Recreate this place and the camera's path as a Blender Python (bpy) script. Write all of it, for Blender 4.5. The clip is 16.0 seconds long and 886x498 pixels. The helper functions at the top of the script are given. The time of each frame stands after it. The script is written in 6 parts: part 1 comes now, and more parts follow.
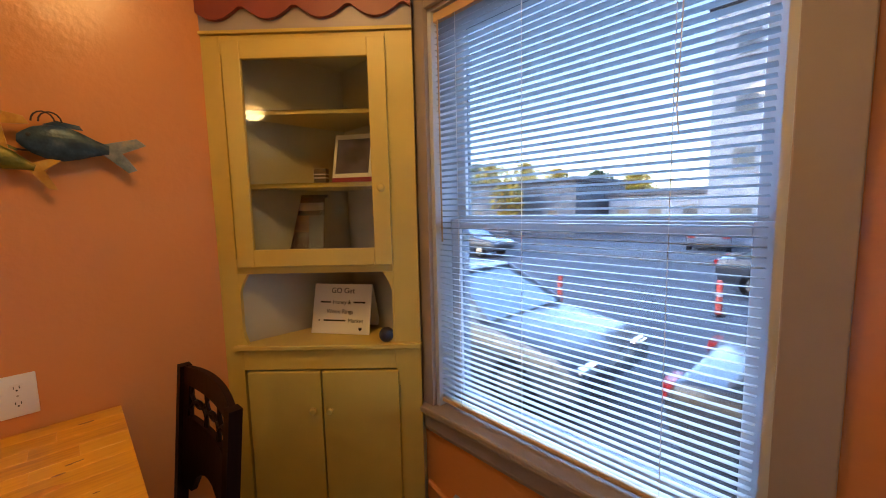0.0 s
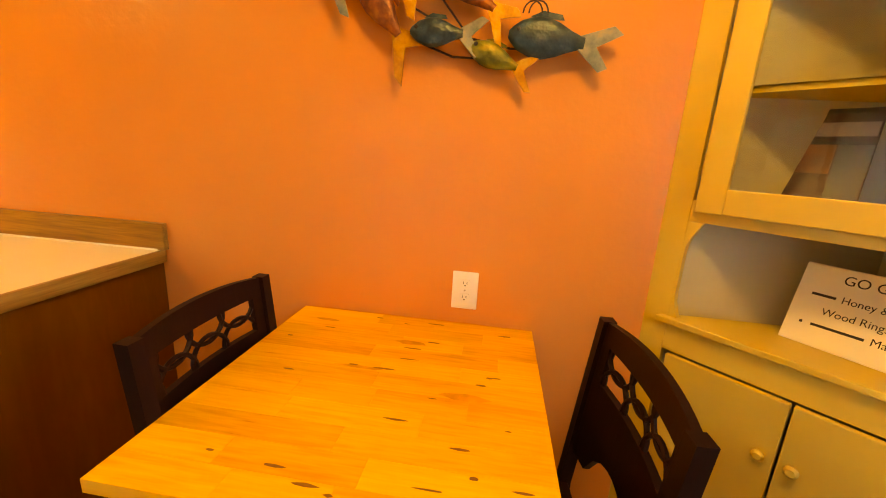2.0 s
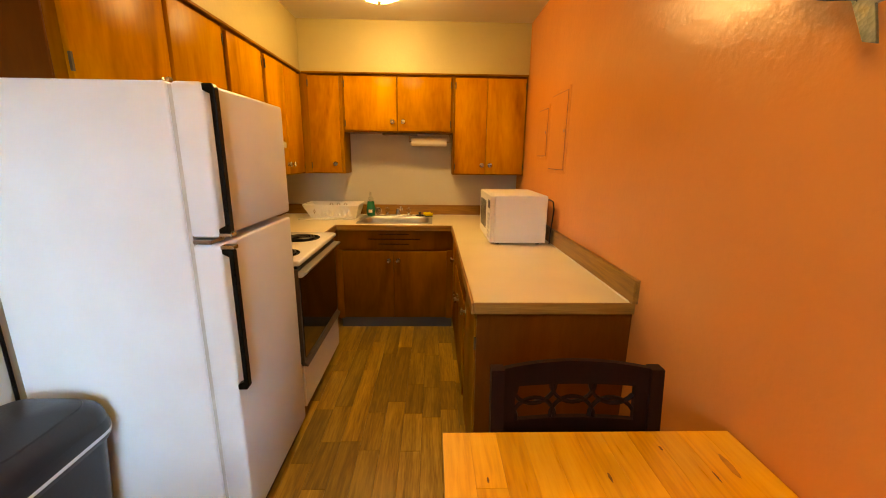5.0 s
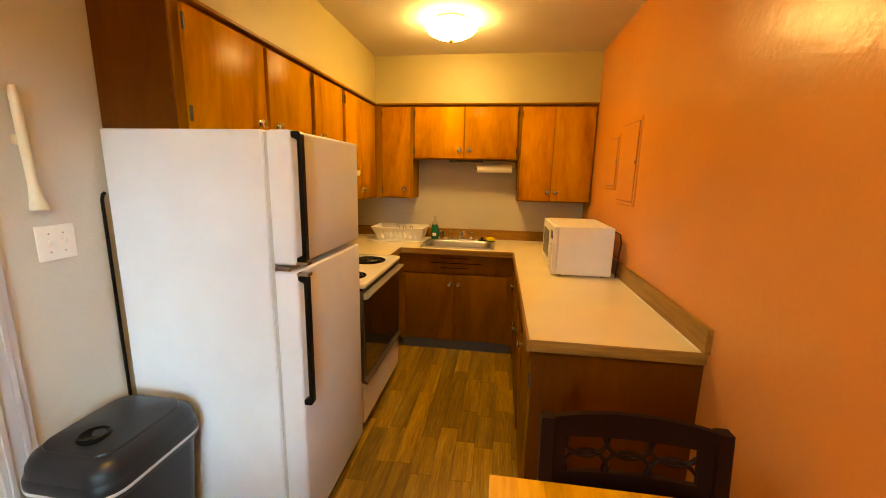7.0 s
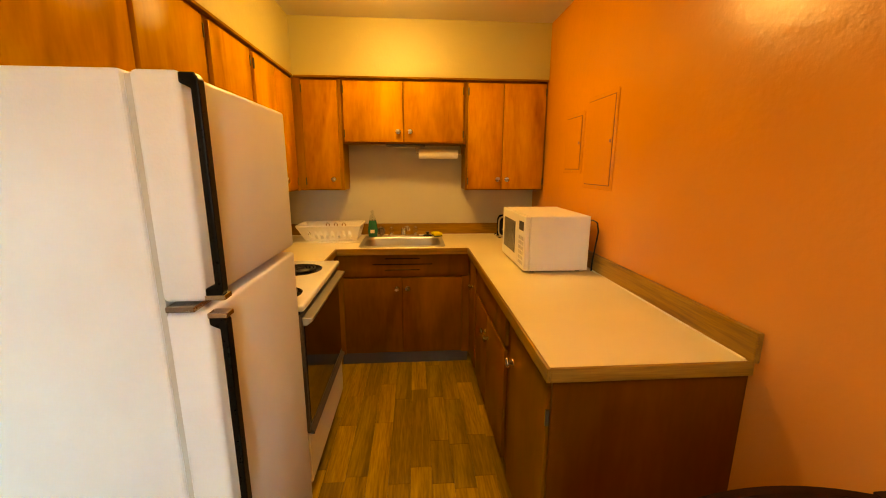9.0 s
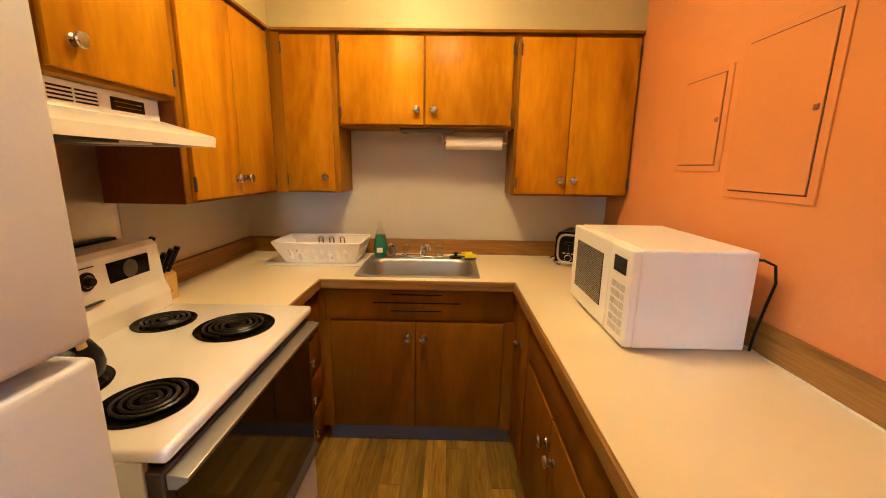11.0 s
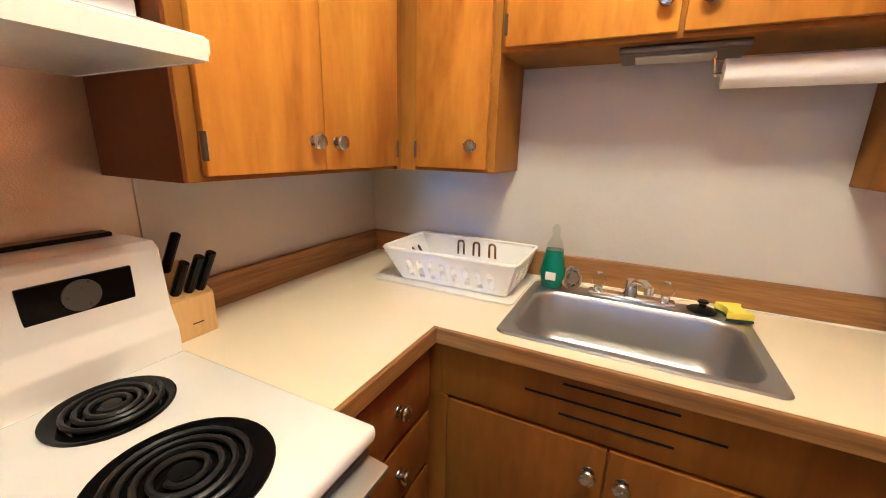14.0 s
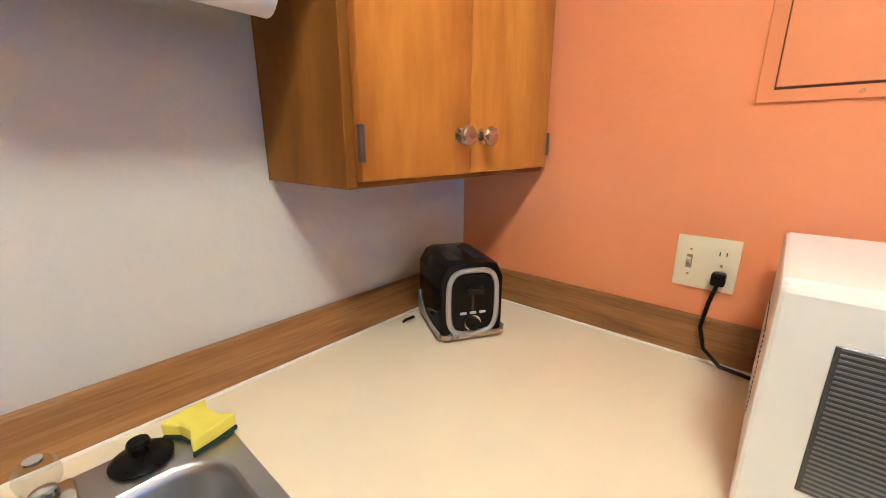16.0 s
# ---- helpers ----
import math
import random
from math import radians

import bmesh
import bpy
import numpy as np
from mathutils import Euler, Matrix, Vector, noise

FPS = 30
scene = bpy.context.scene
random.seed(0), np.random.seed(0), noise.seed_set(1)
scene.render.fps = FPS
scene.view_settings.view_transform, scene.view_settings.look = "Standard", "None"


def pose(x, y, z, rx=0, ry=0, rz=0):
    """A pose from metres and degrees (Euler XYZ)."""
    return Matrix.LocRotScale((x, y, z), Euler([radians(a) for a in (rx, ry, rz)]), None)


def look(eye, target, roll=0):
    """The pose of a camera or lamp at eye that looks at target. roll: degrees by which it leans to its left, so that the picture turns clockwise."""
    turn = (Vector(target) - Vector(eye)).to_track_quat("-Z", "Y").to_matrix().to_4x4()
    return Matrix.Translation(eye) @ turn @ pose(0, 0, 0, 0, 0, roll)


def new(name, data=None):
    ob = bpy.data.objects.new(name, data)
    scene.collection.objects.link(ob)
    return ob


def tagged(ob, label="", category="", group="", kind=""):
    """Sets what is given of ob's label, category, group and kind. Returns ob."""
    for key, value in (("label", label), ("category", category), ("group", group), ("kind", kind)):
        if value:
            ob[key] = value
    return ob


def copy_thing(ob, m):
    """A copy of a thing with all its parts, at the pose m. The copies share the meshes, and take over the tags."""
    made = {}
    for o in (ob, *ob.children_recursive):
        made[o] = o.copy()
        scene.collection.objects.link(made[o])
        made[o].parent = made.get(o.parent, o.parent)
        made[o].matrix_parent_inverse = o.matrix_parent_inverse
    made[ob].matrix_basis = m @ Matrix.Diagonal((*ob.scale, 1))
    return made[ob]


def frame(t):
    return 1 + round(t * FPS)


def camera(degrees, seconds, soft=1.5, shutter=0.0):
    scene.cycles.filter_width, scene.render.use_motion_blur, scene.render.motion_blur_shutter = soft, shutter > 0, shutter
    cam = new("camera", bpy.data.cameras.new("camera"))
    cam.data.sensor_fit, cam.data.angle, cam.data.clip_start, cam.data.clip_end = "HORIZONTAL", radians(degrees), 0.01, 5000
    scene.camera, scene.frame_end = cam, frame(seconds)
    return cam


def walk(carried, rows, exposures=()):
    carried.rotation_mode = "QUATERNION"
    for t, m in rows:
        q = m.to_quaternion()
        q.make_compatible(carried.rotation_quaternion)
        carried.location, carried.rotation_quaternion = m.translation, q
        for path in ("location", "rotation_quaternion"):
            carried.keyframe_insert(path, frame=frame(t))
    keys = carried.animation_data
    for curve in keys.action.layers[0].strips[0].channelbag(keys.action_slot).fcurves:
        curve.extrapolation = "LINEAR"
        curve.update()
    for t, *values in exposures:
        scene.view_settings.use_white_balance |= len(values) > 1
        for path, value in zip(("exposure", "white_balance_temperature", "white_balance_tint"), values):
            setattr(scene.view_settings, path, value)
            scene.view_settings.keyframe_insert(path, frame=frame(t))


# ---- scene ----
cam = camera(97.5, 16.0, 1.0)
PATH = [
    (0, (0.431, 0.355, 1.405), (1.813, 1.785, 1.196), -1.3),
    (0.5, (0.366, 0.48, 1.337), (1.548, 2.06, 1.014), 0.2),
    (1, (0.363, 0.624, 1.302), (1.087, 2.447, 0.907), 2.1),
    (1.5, (0.409, 0.741, 1.32), (0.642, 2.67, 0.846), 3.0),
    (2, (0.361, 0.834, 1.31), (0.109, 2.759, 0.831), 3.4),
    (2.3, (0.297, 0.907, 1.346), (-0.221, 2.768, 0.829), 3.1),
    (2.5, (0.268, 0.969, 1.35), (-0.45, 2.769, 0.854), 3.0),
    (2.6, (0.225, 0.96, 1.354), (-0.557, 2.731, 0.852), 2.9),
    (3, (0.206, 1.045, 1.364), (-1.033, 2.545, 0.899), 2.9),
    (3.5, (0.251, 1.153, 1.394), (-1.456, 2.104, 0.97), 0.8),
    (4, (0.354, 1.178, 1.433), (-1.521, 1.764, 1.054), -0.4),
    (4.5, (0.513, 1.178, 1.444), (-1.407, 1.491, 0.981), -0.5),
    (5, (0.611, 1.242, 1.468), (-1.334, 1.297, 1.005), 0.7),
    (7.3, (0.636, 1.263, 1.541), (-1.308, 0.986, 1.164), 1.1),
    (7.5, (0.617, 1.246, 1.526), (-1.33, 0.976, 1.153), 0.9),
    (8, (0.512, 1.145, 1.507), (-1.447, 1.006, 1.133), 0.7),
    (8.5, (0.374, 1.025, 1.54), (-1.586, 1.067, 1.139), 0.4),
    (9, (0.208, 1.012, 1.493), (-1.743, 1.157, 1.079), 0.2),
    (9.2, (0.104, 0.992, 1.486), (-1.842, 1.19, 1.068), 0.3),
    (11.3, (-0.828, 1.086, 1.458), (-2.78, 0.928, 1.048), 1.2),
    (11.5, (-0.884, 1.091, 1.46), (-2.815, 0.77, 1.052), 1.6),
    (12, (-0.992, 1.099, 1.448), (-2.803, 0.362, 1.025), 1.6),
    (12.5, (-1.115, 1.006, 1.434), (-2.779, -0.004, 0.977), 2.0),
    (13, (-1.283, 0.925, 1.412), (-2.853, -0.197, 0.883), 2.8),
    (13.5, (-1.473, 0.908, 1.395), (-3.038, -0.222, 0.873), 2.6),
    (14, (-1.681, 0.895, 1.391), (-3.417, 0.041, 0.884), 1.4),
    (14.5, (-1.884, 0.799, 1.342), (-3.799, 0.525, 0.838), 0.5),
    (15, (-2.033, 0.833, 1.37), (-3.906, 1.29, 0.836), -0.6),
    (15.5, (-2.239, 0.971, 1.375), (-3.918, 1.92, 0.845), -1.0),
    (16, (-2.378, 1.058, 1.381), (-3.652, 2.509, 0.861), 0.1),
]
EXPOSURES = [
    (0.0, 4.75, 7000, 20), (0.5, 4.75, 10000, 22), (1.0, 5.2, 18500, 22), (1.5, 5.75, 20500, 16), (2.0, 6.05, 14000, 11), (2.5, 6.25, 8600, 10),
    (3.0, 6.3, 6900, 10), (3.5, 6.15, 6000, 10), (4.0, 6.0, 5800, 10), (4.5, 5.7, 6800, 8), (5.0, 5.55, 9000, 8), (7.5, 5.55, 12000, 6),
    (8.5, 5.5, 17500, 8), (9.2, 5.5, 17500, 9), (11.3, 5.85, 5000, 12), (12.0, 6.0, 4450, 12), (13.5, 6.2, 4200, 12), (14.5, 6.4, 4250, 12), (16.0, 6.35, 3850, 10),
]
walk(cam, [(t, look(eye, target, roll)) for t, eye, target, roll in PATH], EXPOSURES)

# ---- world and light ----
world = bpy.data.worlds.new("sky")
scene.world = world
world.use_nodes = True
sky = world.node_tree.nodes.new("ShaderNodeTexSky")
sky.sky_type = "NISHITA"
sky.sun_disc = False
sky.sun_elevation, sky.sun_rotation = radians(28), radians(-60)
world.node_tree.nodes["Background"].inputs[1].default_value = 0.15
world.node_tree.links.new(sky.outputs[0], world.node_tree.nodes["Background"].inputs[0])
# Wide cool lamp added from the street side for window light, off the sky's direction
daylight_fill = new("daylight_fill", bpy.data.lights.new("daylight_fill", "SUN"))
daylight_fill.data.energy, daylight_fill.data.angle, daylight_fill.data.color = 1.5, radians(64), (0.38, 0.65, 1.0)
daylight_fill.matrix_world = look((0, 0, 0), (-0.95, -0.2, -0.24))
LAMP_GLOW = 1.45
DINING_GLOW = 1.15


# ---- materials ----
def shader(name):
    m = bpy.data.materials.new(name)
    m.use_nodes = True
    t = m.node_tree
    return m, t, t.nodes["Principled BSDF"]


def add(t, kind, **values):
    n = t.nodes.new(kind)
    for key, value in values.items():
        n.inputs[key.replace("_", " ")].default_value = value
    return n


def ramp(t, fac, stops):
    r = t.nodes.new("ShaderNodeValToRGB")
    e = r.color_ramp.elements
    while len(e) < len(stops):
        e.new(0.5)
    for k, (p, c) in zip(e, stops):
        k.position, k.color = p, (*c, 1)
    t.links.new(fac, r.inputs[0])
    return r.outputs[0]


def bump(t, bsdf, height, strength, distance=0.002):
    b = add(t, "ShaderNodeBump", Strength=strength, Distance=distance)
    t.links.new(height, b.inputs["Height"])
    t.links.new(b.outputs[0], bsdf.inputs["Normal"])


def coords(t, scale=(1, 1, 1), rot=(0, 0, 0)):
    c = t.nodes.new("ShaderNodeTexCoord")
    m = add(t, "ShaderNodeMapping", Scale=scale, Rotation=rot)
    t.links.new(c.outputs["Object"], m.inputs[0])
    return m.outputs[0]


def plain(name, base, rough=0.5, metal=0.0, vary=0.08, scale=6.0, grain=120.0, relief=0.1, coat=0.0, spec=0.5):
    """A painted, plastic or metal surface with soft stains and fine grain."""
    m, t, b = shader(name)
    v = coords(t)
    big = add(t, "ShaderNodeTexNoise", Scale=scale, Detail=4.0)
    fine = add(t, "ShaderNodeTexNoise", Scale=grain, Detail=3.0)
    t.links.new(v, big.inputs["Vector"])
    t.links.new(v, fine.inputs["Vector"])
    dark = tuple(c * (1 - vary) for c in base)
    light = tuple(min(1, c * (1 + vary * 0.6)) for c in base)
    t.links.new(ramp(t, big.outputs[0], [(0.3, dark), (0.7, light)]), b.inputs["Base Color"])
    rr = add(t, "ShaderNodeMapRange", To_Min=max(0.02, rough - 0.08), To_Max=min(1, rough + 0.08))
    t.links.new(fine.outputs[0], rr.inputs[0])
    t.links.new(rr.outputs[0], b.inputs["Roughness"])
    b.inputs["Metallic"].default_value = metal
    b.inputs["Coat Weight"].default_value = coat
    b.inputs["Specular IOR Level"].default_value = spec
    if relief:
        bump(t, b, fine.outputs[0], relief)
    return m


def wall_paint(name, base, rough=0.45, roller=0.35):
    """Rolled wall paint: orange-peel relief and broad uneven tone."""
    m, t, b = shader(name)
    v = coords(t)
    big = add(t, "ShaderNodeTexNoise", Scale=1.7, Detail=5.0)
    peel = add(t, "ShaderNodeTexNoise", Scale=55.0, Detail=2.0)
    wave = add(t, "ShaderNodeTexNoise", Scale=9.0, Detail=2.0)
    for n in (big, peel, wave):
        t.links.new(v, n.inputs["Vector"])
    t.links.new(ramp(t, big.outputs[0], [(0.3, tuple(c * 0.94 for c in base)), (0.7, tuple(min(1, c * 1.04) for c in base))]), b.inputs["Base Color"])
    b.inputs["Roughness"].default_value = rough
    mix = add(t, "ShaderNodeMath")
    mix.operation = "MULTIPLY_ADD"
    mix.inputs[1].default_value = 2.5
    t.links.new(wave.outputs[0], mix.inputs[0])
    t.links.new(peel.outputs[0], mix.inputs[2])
    bump(t, b, mix.outputs[0], roller, 0.003)
    return m


def wood(name, dark, mid, light, axis="z", rough=0.35, stretch=14.0, coat=0.15, vary=0.25, figure=1.0, fibre=0.4):
    """Stained wood with grain along an axis; each board takes its own tone."""
    m, t, b = shader(name)
    k = {"x": 0, "y": 1, "z": 2}[axis]
    info = t.nodes.new("ShaderNodeObjectInfo")
    scale = [stretch] * 3
    scale[k] = 1.1
    c = t.nodes.new("ShaderNodeTexCoord")
    mp = add(t, "ShaderNodeMapping", Scale=scale)
    t.links.new(c.outputs["Object"], mp.inputs[0])
    off = add(t, "ShaderNodeVectorMath")
    off.operation = "SCALE"
    off.inputs[0].default_value = (7.3, 11.1, 5.7)
    t.links.new(info.outputs["Random"], off.inputs["Scale"])
    t.links.new(off.outputs[0], mp.inputs["Location"])
    broad = add(t, "ShaderNodeTexNoise", Scale=0.42 * figure, Detail=3.0, Distortion=1.6)
    fine = add(t, "ShaderNodeTexNoise", Scale=9.0, Detail=6.0, Distortion=0.3)
    t.links.new(mp.outputs[0], broad.inputs["Vector"])
    t.links.new(mp.outputs[0], fine.inputs["Vector"])
    mixn = add(t, "ShaderNodeMix")
    mixn.inputs[0].default_value = fibre
    t.links.new(broad.outputs[0], mixn.inputs[2])
    t.links.new(fine.outputs[0], mixn.inputs[3])
    col = ramp(t, mixn.outputs[0], [(0.3, dark), (0.5, mid), (0.7, light)])
    hsv = add(t, "ShaderNodeHueSaturation")
    vr = add(t, "ShaderNodeMapRange", To_Min=1 - vary, To_Max=1 + vary)
    t.links.new(info.outputs["Random"], vr.inputs[0])
    t.links.new(vr.outputs[0], hsv.inputs["Value"])
    t.links.new(col, hsv.inputs["Color"])
    t.links.new(hsv.outputs[0], b.inputs["Base Color"])
    rr = add(t, "ShaderNodeMapRange", To_Min=rough - 0.07, To_Max=rough + 0.1)
    t.links.new(fine.outputs[0], rr.inputs[0])
    t.links.new(rr.outputs[0], b.inputs["Roughness"])
    b.inputs["Coat Weight"].default_value = coat
    b.inputs["Coat Roughness"].default_value = 0.25
    bump(t, b, fine.outputs[0], 0.12, 0.001)
    return m


def emitter(name, colour, strength):
    m, t, b = shader(name)
    b.inputs["Base Color"].default_value = (0.8, 0.8, 0.8, 1)
    b.inputs["Emission Color"].default_value = (*colour, 1)
    b.inputs["Emission Strength"].default_value = strength
    return m


def glass(name, tint=(0.95, 0.98, 0.97), rough=0.02):
    m, t, b = shader(name)
    out = t.nodes["Material Output"]
    clear = add(t, "ShaderNodeBsdfTransparent", Color=(*tint, 1))
    gloss = add(t, "ShaderNodeBsdfGlossy", Roughness=rough)
    lw = add(t, "ShaderNodeLayerWeight", Blend=0.5)
    power = add(t, "ShaderNodeMath")
    power.operation = "POWER"
    power.inputs[1].default_value = 4.0
    gain = add(t, "ShaderNodeMapRange", To_Min=0.035, To_Max=0.8)
    t.links.new(lw.outputs["Facing"], power.inputs[0])
    t.links.new(power.outputs[0], gain.inputs[0])
    mx = t.nodes.new("ShaderNodeMixShader")
    t.links.new(gain.outputs[0], mx.inputs[0])
    t.links.new(clear.outputs[0], mx.inputs[1])
    t.links.new(gloss.outputs[0], mx.inputs[2])
    t.links.new(mx.outputs[0], out.inputs[0])
    return m


def brushed(name, base, rough, axis_scale):
    m, t, b = shader(name)
    v = coords(t, axis_scale)
    n = add(t, "ShaderNodeTexNoise", Scale=30.0, Detail=4.0)
    t.links.new(v, n.inputs["Vector"])
    b.inputs["Base Color"].default_value = (*base, 1)
    b.inputs["Metallic"].default_value = 1
    rr = add(t, "ShaderNodeMapRange", To_Min=rough - 0.07, To_Max=rough + 0.12)
    t.links.new(n.outputs[0], rr.inputs[0])
    t.links.new(rr.outputs[0], b.inputs["Roughness"])
    bump(t, b, n.outputs[0], 0.06, 0.0005)
    return m


def slat_daylit(name):
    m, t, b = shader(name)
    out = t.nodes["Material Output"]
    # white slats: cool daylight tone and dimming are put into both colours
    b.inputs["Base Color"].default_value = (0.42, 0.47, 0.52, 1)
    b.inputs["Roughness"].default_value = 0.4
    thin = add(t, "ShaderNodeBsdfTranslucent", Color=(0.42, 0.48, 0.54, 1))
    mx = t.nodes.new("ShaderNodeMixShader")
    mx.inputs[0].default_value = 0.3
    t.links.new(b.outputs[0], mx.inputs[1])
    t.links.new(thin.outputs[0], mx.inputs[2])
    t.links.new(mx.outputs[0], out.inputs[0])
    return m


ORANGE = wall_paint("orange_wall_paint", (0.68, 0.265, 0.082), 0.27, 0.34)
BEIGE = wall_paint("beige_wall_paint", (0.56, 0.53, 0.475), 0.5)
SOFFIT = wall_paint("cream_soffit_paint", (0.46, 0.39, 0.19), 0.5)
CEILING = wall_paint("ceiling_paint", (0.64, 0.6, 0.53), 0.7)
MAUVE = plain("mauve_trim_paint", (0.36, 0.3, 0.27), 0.4, relief=0.05)
DARK_RED = plain("dark_red_paint", (0.26, 0.045, 0.03), 0.45)
MUSTARD = plain("mustard_paint", (0.6, 0.43, 0.095), 0.38, vary=0.1, scale=4.0, relief=0.08)
SHELF_GREY = plain("cabinet_inside_paint", (0.5, 0.46, 0.32), 0.5)
BIRCH = wood("honey_birch", (0.28, 0.1, 0.001), (0.465, 0.193, 0.002), (0.6, 0.287, 0.004), "z", 0.3, 5.0, 0.0, 0.1, 1.7, 0.24)
BIRCH_X = wood("honey_birch_across", (0.2, 0.075, 0.003), (0.35, 0.15, 0.006), (0.44, 0.205, 0.012), "y", 0.36, 9.0, 0.04, 0.12)
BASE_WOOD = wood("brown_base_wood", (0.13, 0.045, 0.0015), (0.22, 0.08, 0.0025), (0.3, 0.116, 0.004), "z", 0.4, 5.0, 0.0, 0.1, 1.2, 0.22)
FRAME_WOOD = wood("cabinet_frame_wood", (0.15, 0.056, 0.0015), (0.24, 0.098, 0.003), (0.32, 0.142, 0.005), "z", 0.38, 6.0, 0.0, 0.08, 1.2, 0.22)
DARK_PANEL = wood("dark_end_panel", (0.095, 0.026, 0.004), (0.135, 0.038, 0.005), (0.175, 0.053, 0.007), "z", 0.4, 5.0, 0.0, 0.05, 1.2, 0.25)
OAK_X = wood("oak_edge_x", (0.13, 0.058, 0.01), (0.27, 0.13, 0.022), (0.4, 0.21, 0.045), "x", 0.45, 22.0, 0.05, 0.05, 2.0)
OAK_Y = wood("oak_edge_y", (0.13, 0.058, 0.01), (0.27, 0.13, 0.022), (0.4, 0.21, 0.045), "y", 0.45, 22.0, 0.05, 0.05, 2.0)
PLANK = wood("vinyl_plank", (0.1, 0.046, 0.006), (0.29, 0.16, 0.022), (0.5, 0.31, 0.055), "x", 0.34, 12.0, 0.1, 0.42, 1.6)
PINE = wood("pine_tabletop", (0.56, 0.22, 0.018), (0.78, 0.375, 0.035), (0.86, 0.48, 0.06), "x", 0.3, 12.0, 0.25, 0.1)
KNOT = plain("pine_knot", (0.2, 0.075, 0.015), 0.35, vary=0.4, scale=30)
HEART = plain("pine_heartwood", (0.62, 0.25, 0.025), 0.32, vary=0.4, scale=20)
ESPRESSO = wood("espresso_wood", (0.006, 0.002, 0.002), (0.011, 0.003, 0.003), (0.017, 0.005, 0.0045), "z", 0.42, 14.0, 0.0, 0.1)
for m, level in ((ESPRESSO, 0.1), (DARK_PANEL, 0.1), (BASE_WOOD, 0.1), (BIRCH, 0.08), (FRAME_WOOD, 0.08), (BIRCH_X, 0.2)):
    m.node_tree.nodes["Principled BSDF"].inputs["Specular IOR Level"].default_value = level
LAMINATE = plain("cream_laminate", (0.8, 0.7, 0.49), 0.33, vary=0.05, scale=3.0, grain=260, relief=0.04)
CAULK = plain("white_caulk", (0.8, 0.76, 0.68), 0.5)
ENAMEL = plain("white_enamel", (0.82, 0.8, 0.76), 0.2, vary=0.03, relief=0.0, coat=0.4)
FRIDGE_WHITE = plain("fridge_white", (0.74, 0.79, 0.86), 0.34, vary=0.03, grain=190, relief=0.25)
WHITE_PLASTIC = plain("white_plastic", (0.8, 0.79, 0.75), 0.32, vary=0.03, relief=0.02)
IVORY = plain("ivory_plastic", (0.72, 0.66, 0.48), 0.35, vary=0.03)
BLACK = plain("black_plastic", (0.005, 0.005, 0.005), 0.3, vary=0.2, spec=0.14)
BLACK_GLOSS = plain("black_enamel", (0.004, 0.004, 0.004), 0.12, vary=0.1, relief=0.0, coat=0.0, spec=0.12)
COIL = plain("burner_coil", (0.018, 0.017, 0.018), 0.4, 0.3, vary=0.3, scale=20)
KETTLE_BLACK = plain("matt_black_enamel", (0.005, 0.005, 0.005), 0.34, vary=0.15, spec=0.15)
BIN_BLACK = plain("charcoal_plastic", (0.012, 0.013, 0.016), 0.34, vary=0.15)
CHROME = brushed("chrome", (0.75, 0.74, 0.72), 0.14, (1, 1, 1))
NICKEL = brushed("worn_nickel", (0.46, 0.42, 0.36), 0.24, (1, 1, 1))
BRASS = brushed("aged_brass", (0.5, 0.33, 0.13), 0.3, (1, 1, 1))
STEEL = brushed("brushed_steel", (0.55, 0.54, 0.52), 0.36, (1, 14, 14))
SINK_STEEL = brushed("sink_steel", (0.46, 0.46, 0.47), 0.36, (1, 14, 14))
FOIL, ft, fb = shader("dull_metal_sheet")
fv = coords(ft)
crease = add(ft, "ShaderNodeTexNoise", Scale=3.2, Detail=5.0, Distortion=0.8)
dimple = add(ft, "ShaderNodeTexVoronoi", Scale=240.0)
for n in (crease, dimple):
    ft.links.new(fv, n.inputs["Vector"])
ft.links.new(ramp(ft, crease.outputs[0], [(0.3, (0.5, 0.41, 0.28)), (0.7, (0.75, 0.68, 0.56))]), fb.inputs["Base Color"])
fb.inputs["Metallic"].default_value, fb.inputs["Roughness"].default_value = 0.9, 0.3
both = add(ft, "ShaderNodeMath")
both.operation = "MULTIPLY_ADD"
both.inputs[1].default_value = 4.0
ft.links.new(crease.outputs[0], both.inputs[0])
ft.links.new(dimple.outputs[0], both.inputs[2])
bump(ft, fb, both.outputs[0], 0.12, 0.003)
DARK_TRIM = plain("dark_bronze_trim", (0.09, 0.07, 0.055), 0.35, 0.4)
OVEN_GLASS = plain("dark_oven_glass", (0.008, 0.006, 0.005), 0.08, vary=0.05, relief=0.0, coat=0.6)
VINYL_BASE = plain("blue_grey_vinyl_base", (0.085, 0.085, 0.1), 0.4)
GREY_BASE = plain("grey_baseboard_paint", (0.3, 0.28, 0.29), 0.45)
# plain window glass, tint put in to hold down the bright view outside
PANE = glass("view_dimming_glass", (0.31, 0.35, 0.4))
CAB_GLASS = glass("cabinet_glass", (0.93, 0.95, 0.92), 0.01)
SLAT = slat_daylit("blind_slat")
BLIND_WOOD = plain("tan_blind_rail", (0.6, 0.4, 0.22), 0.4)
PAPER = plain("paper_towel", (0.85, 0.83, 0.8), 0.9, vary=0.03, grain=400, relief=0.3)
CARD = plain("white_card", (0.8, 0.78, 0.73), 0.5, vary=0.03)
INK = plain("black_ink", (0.015, 0.014, 0.016), 0.6)
LAMP_SHADE = emitter("lit_lamp_glass", (1.0, 0.69, 0.3), LAMP_GLOW)
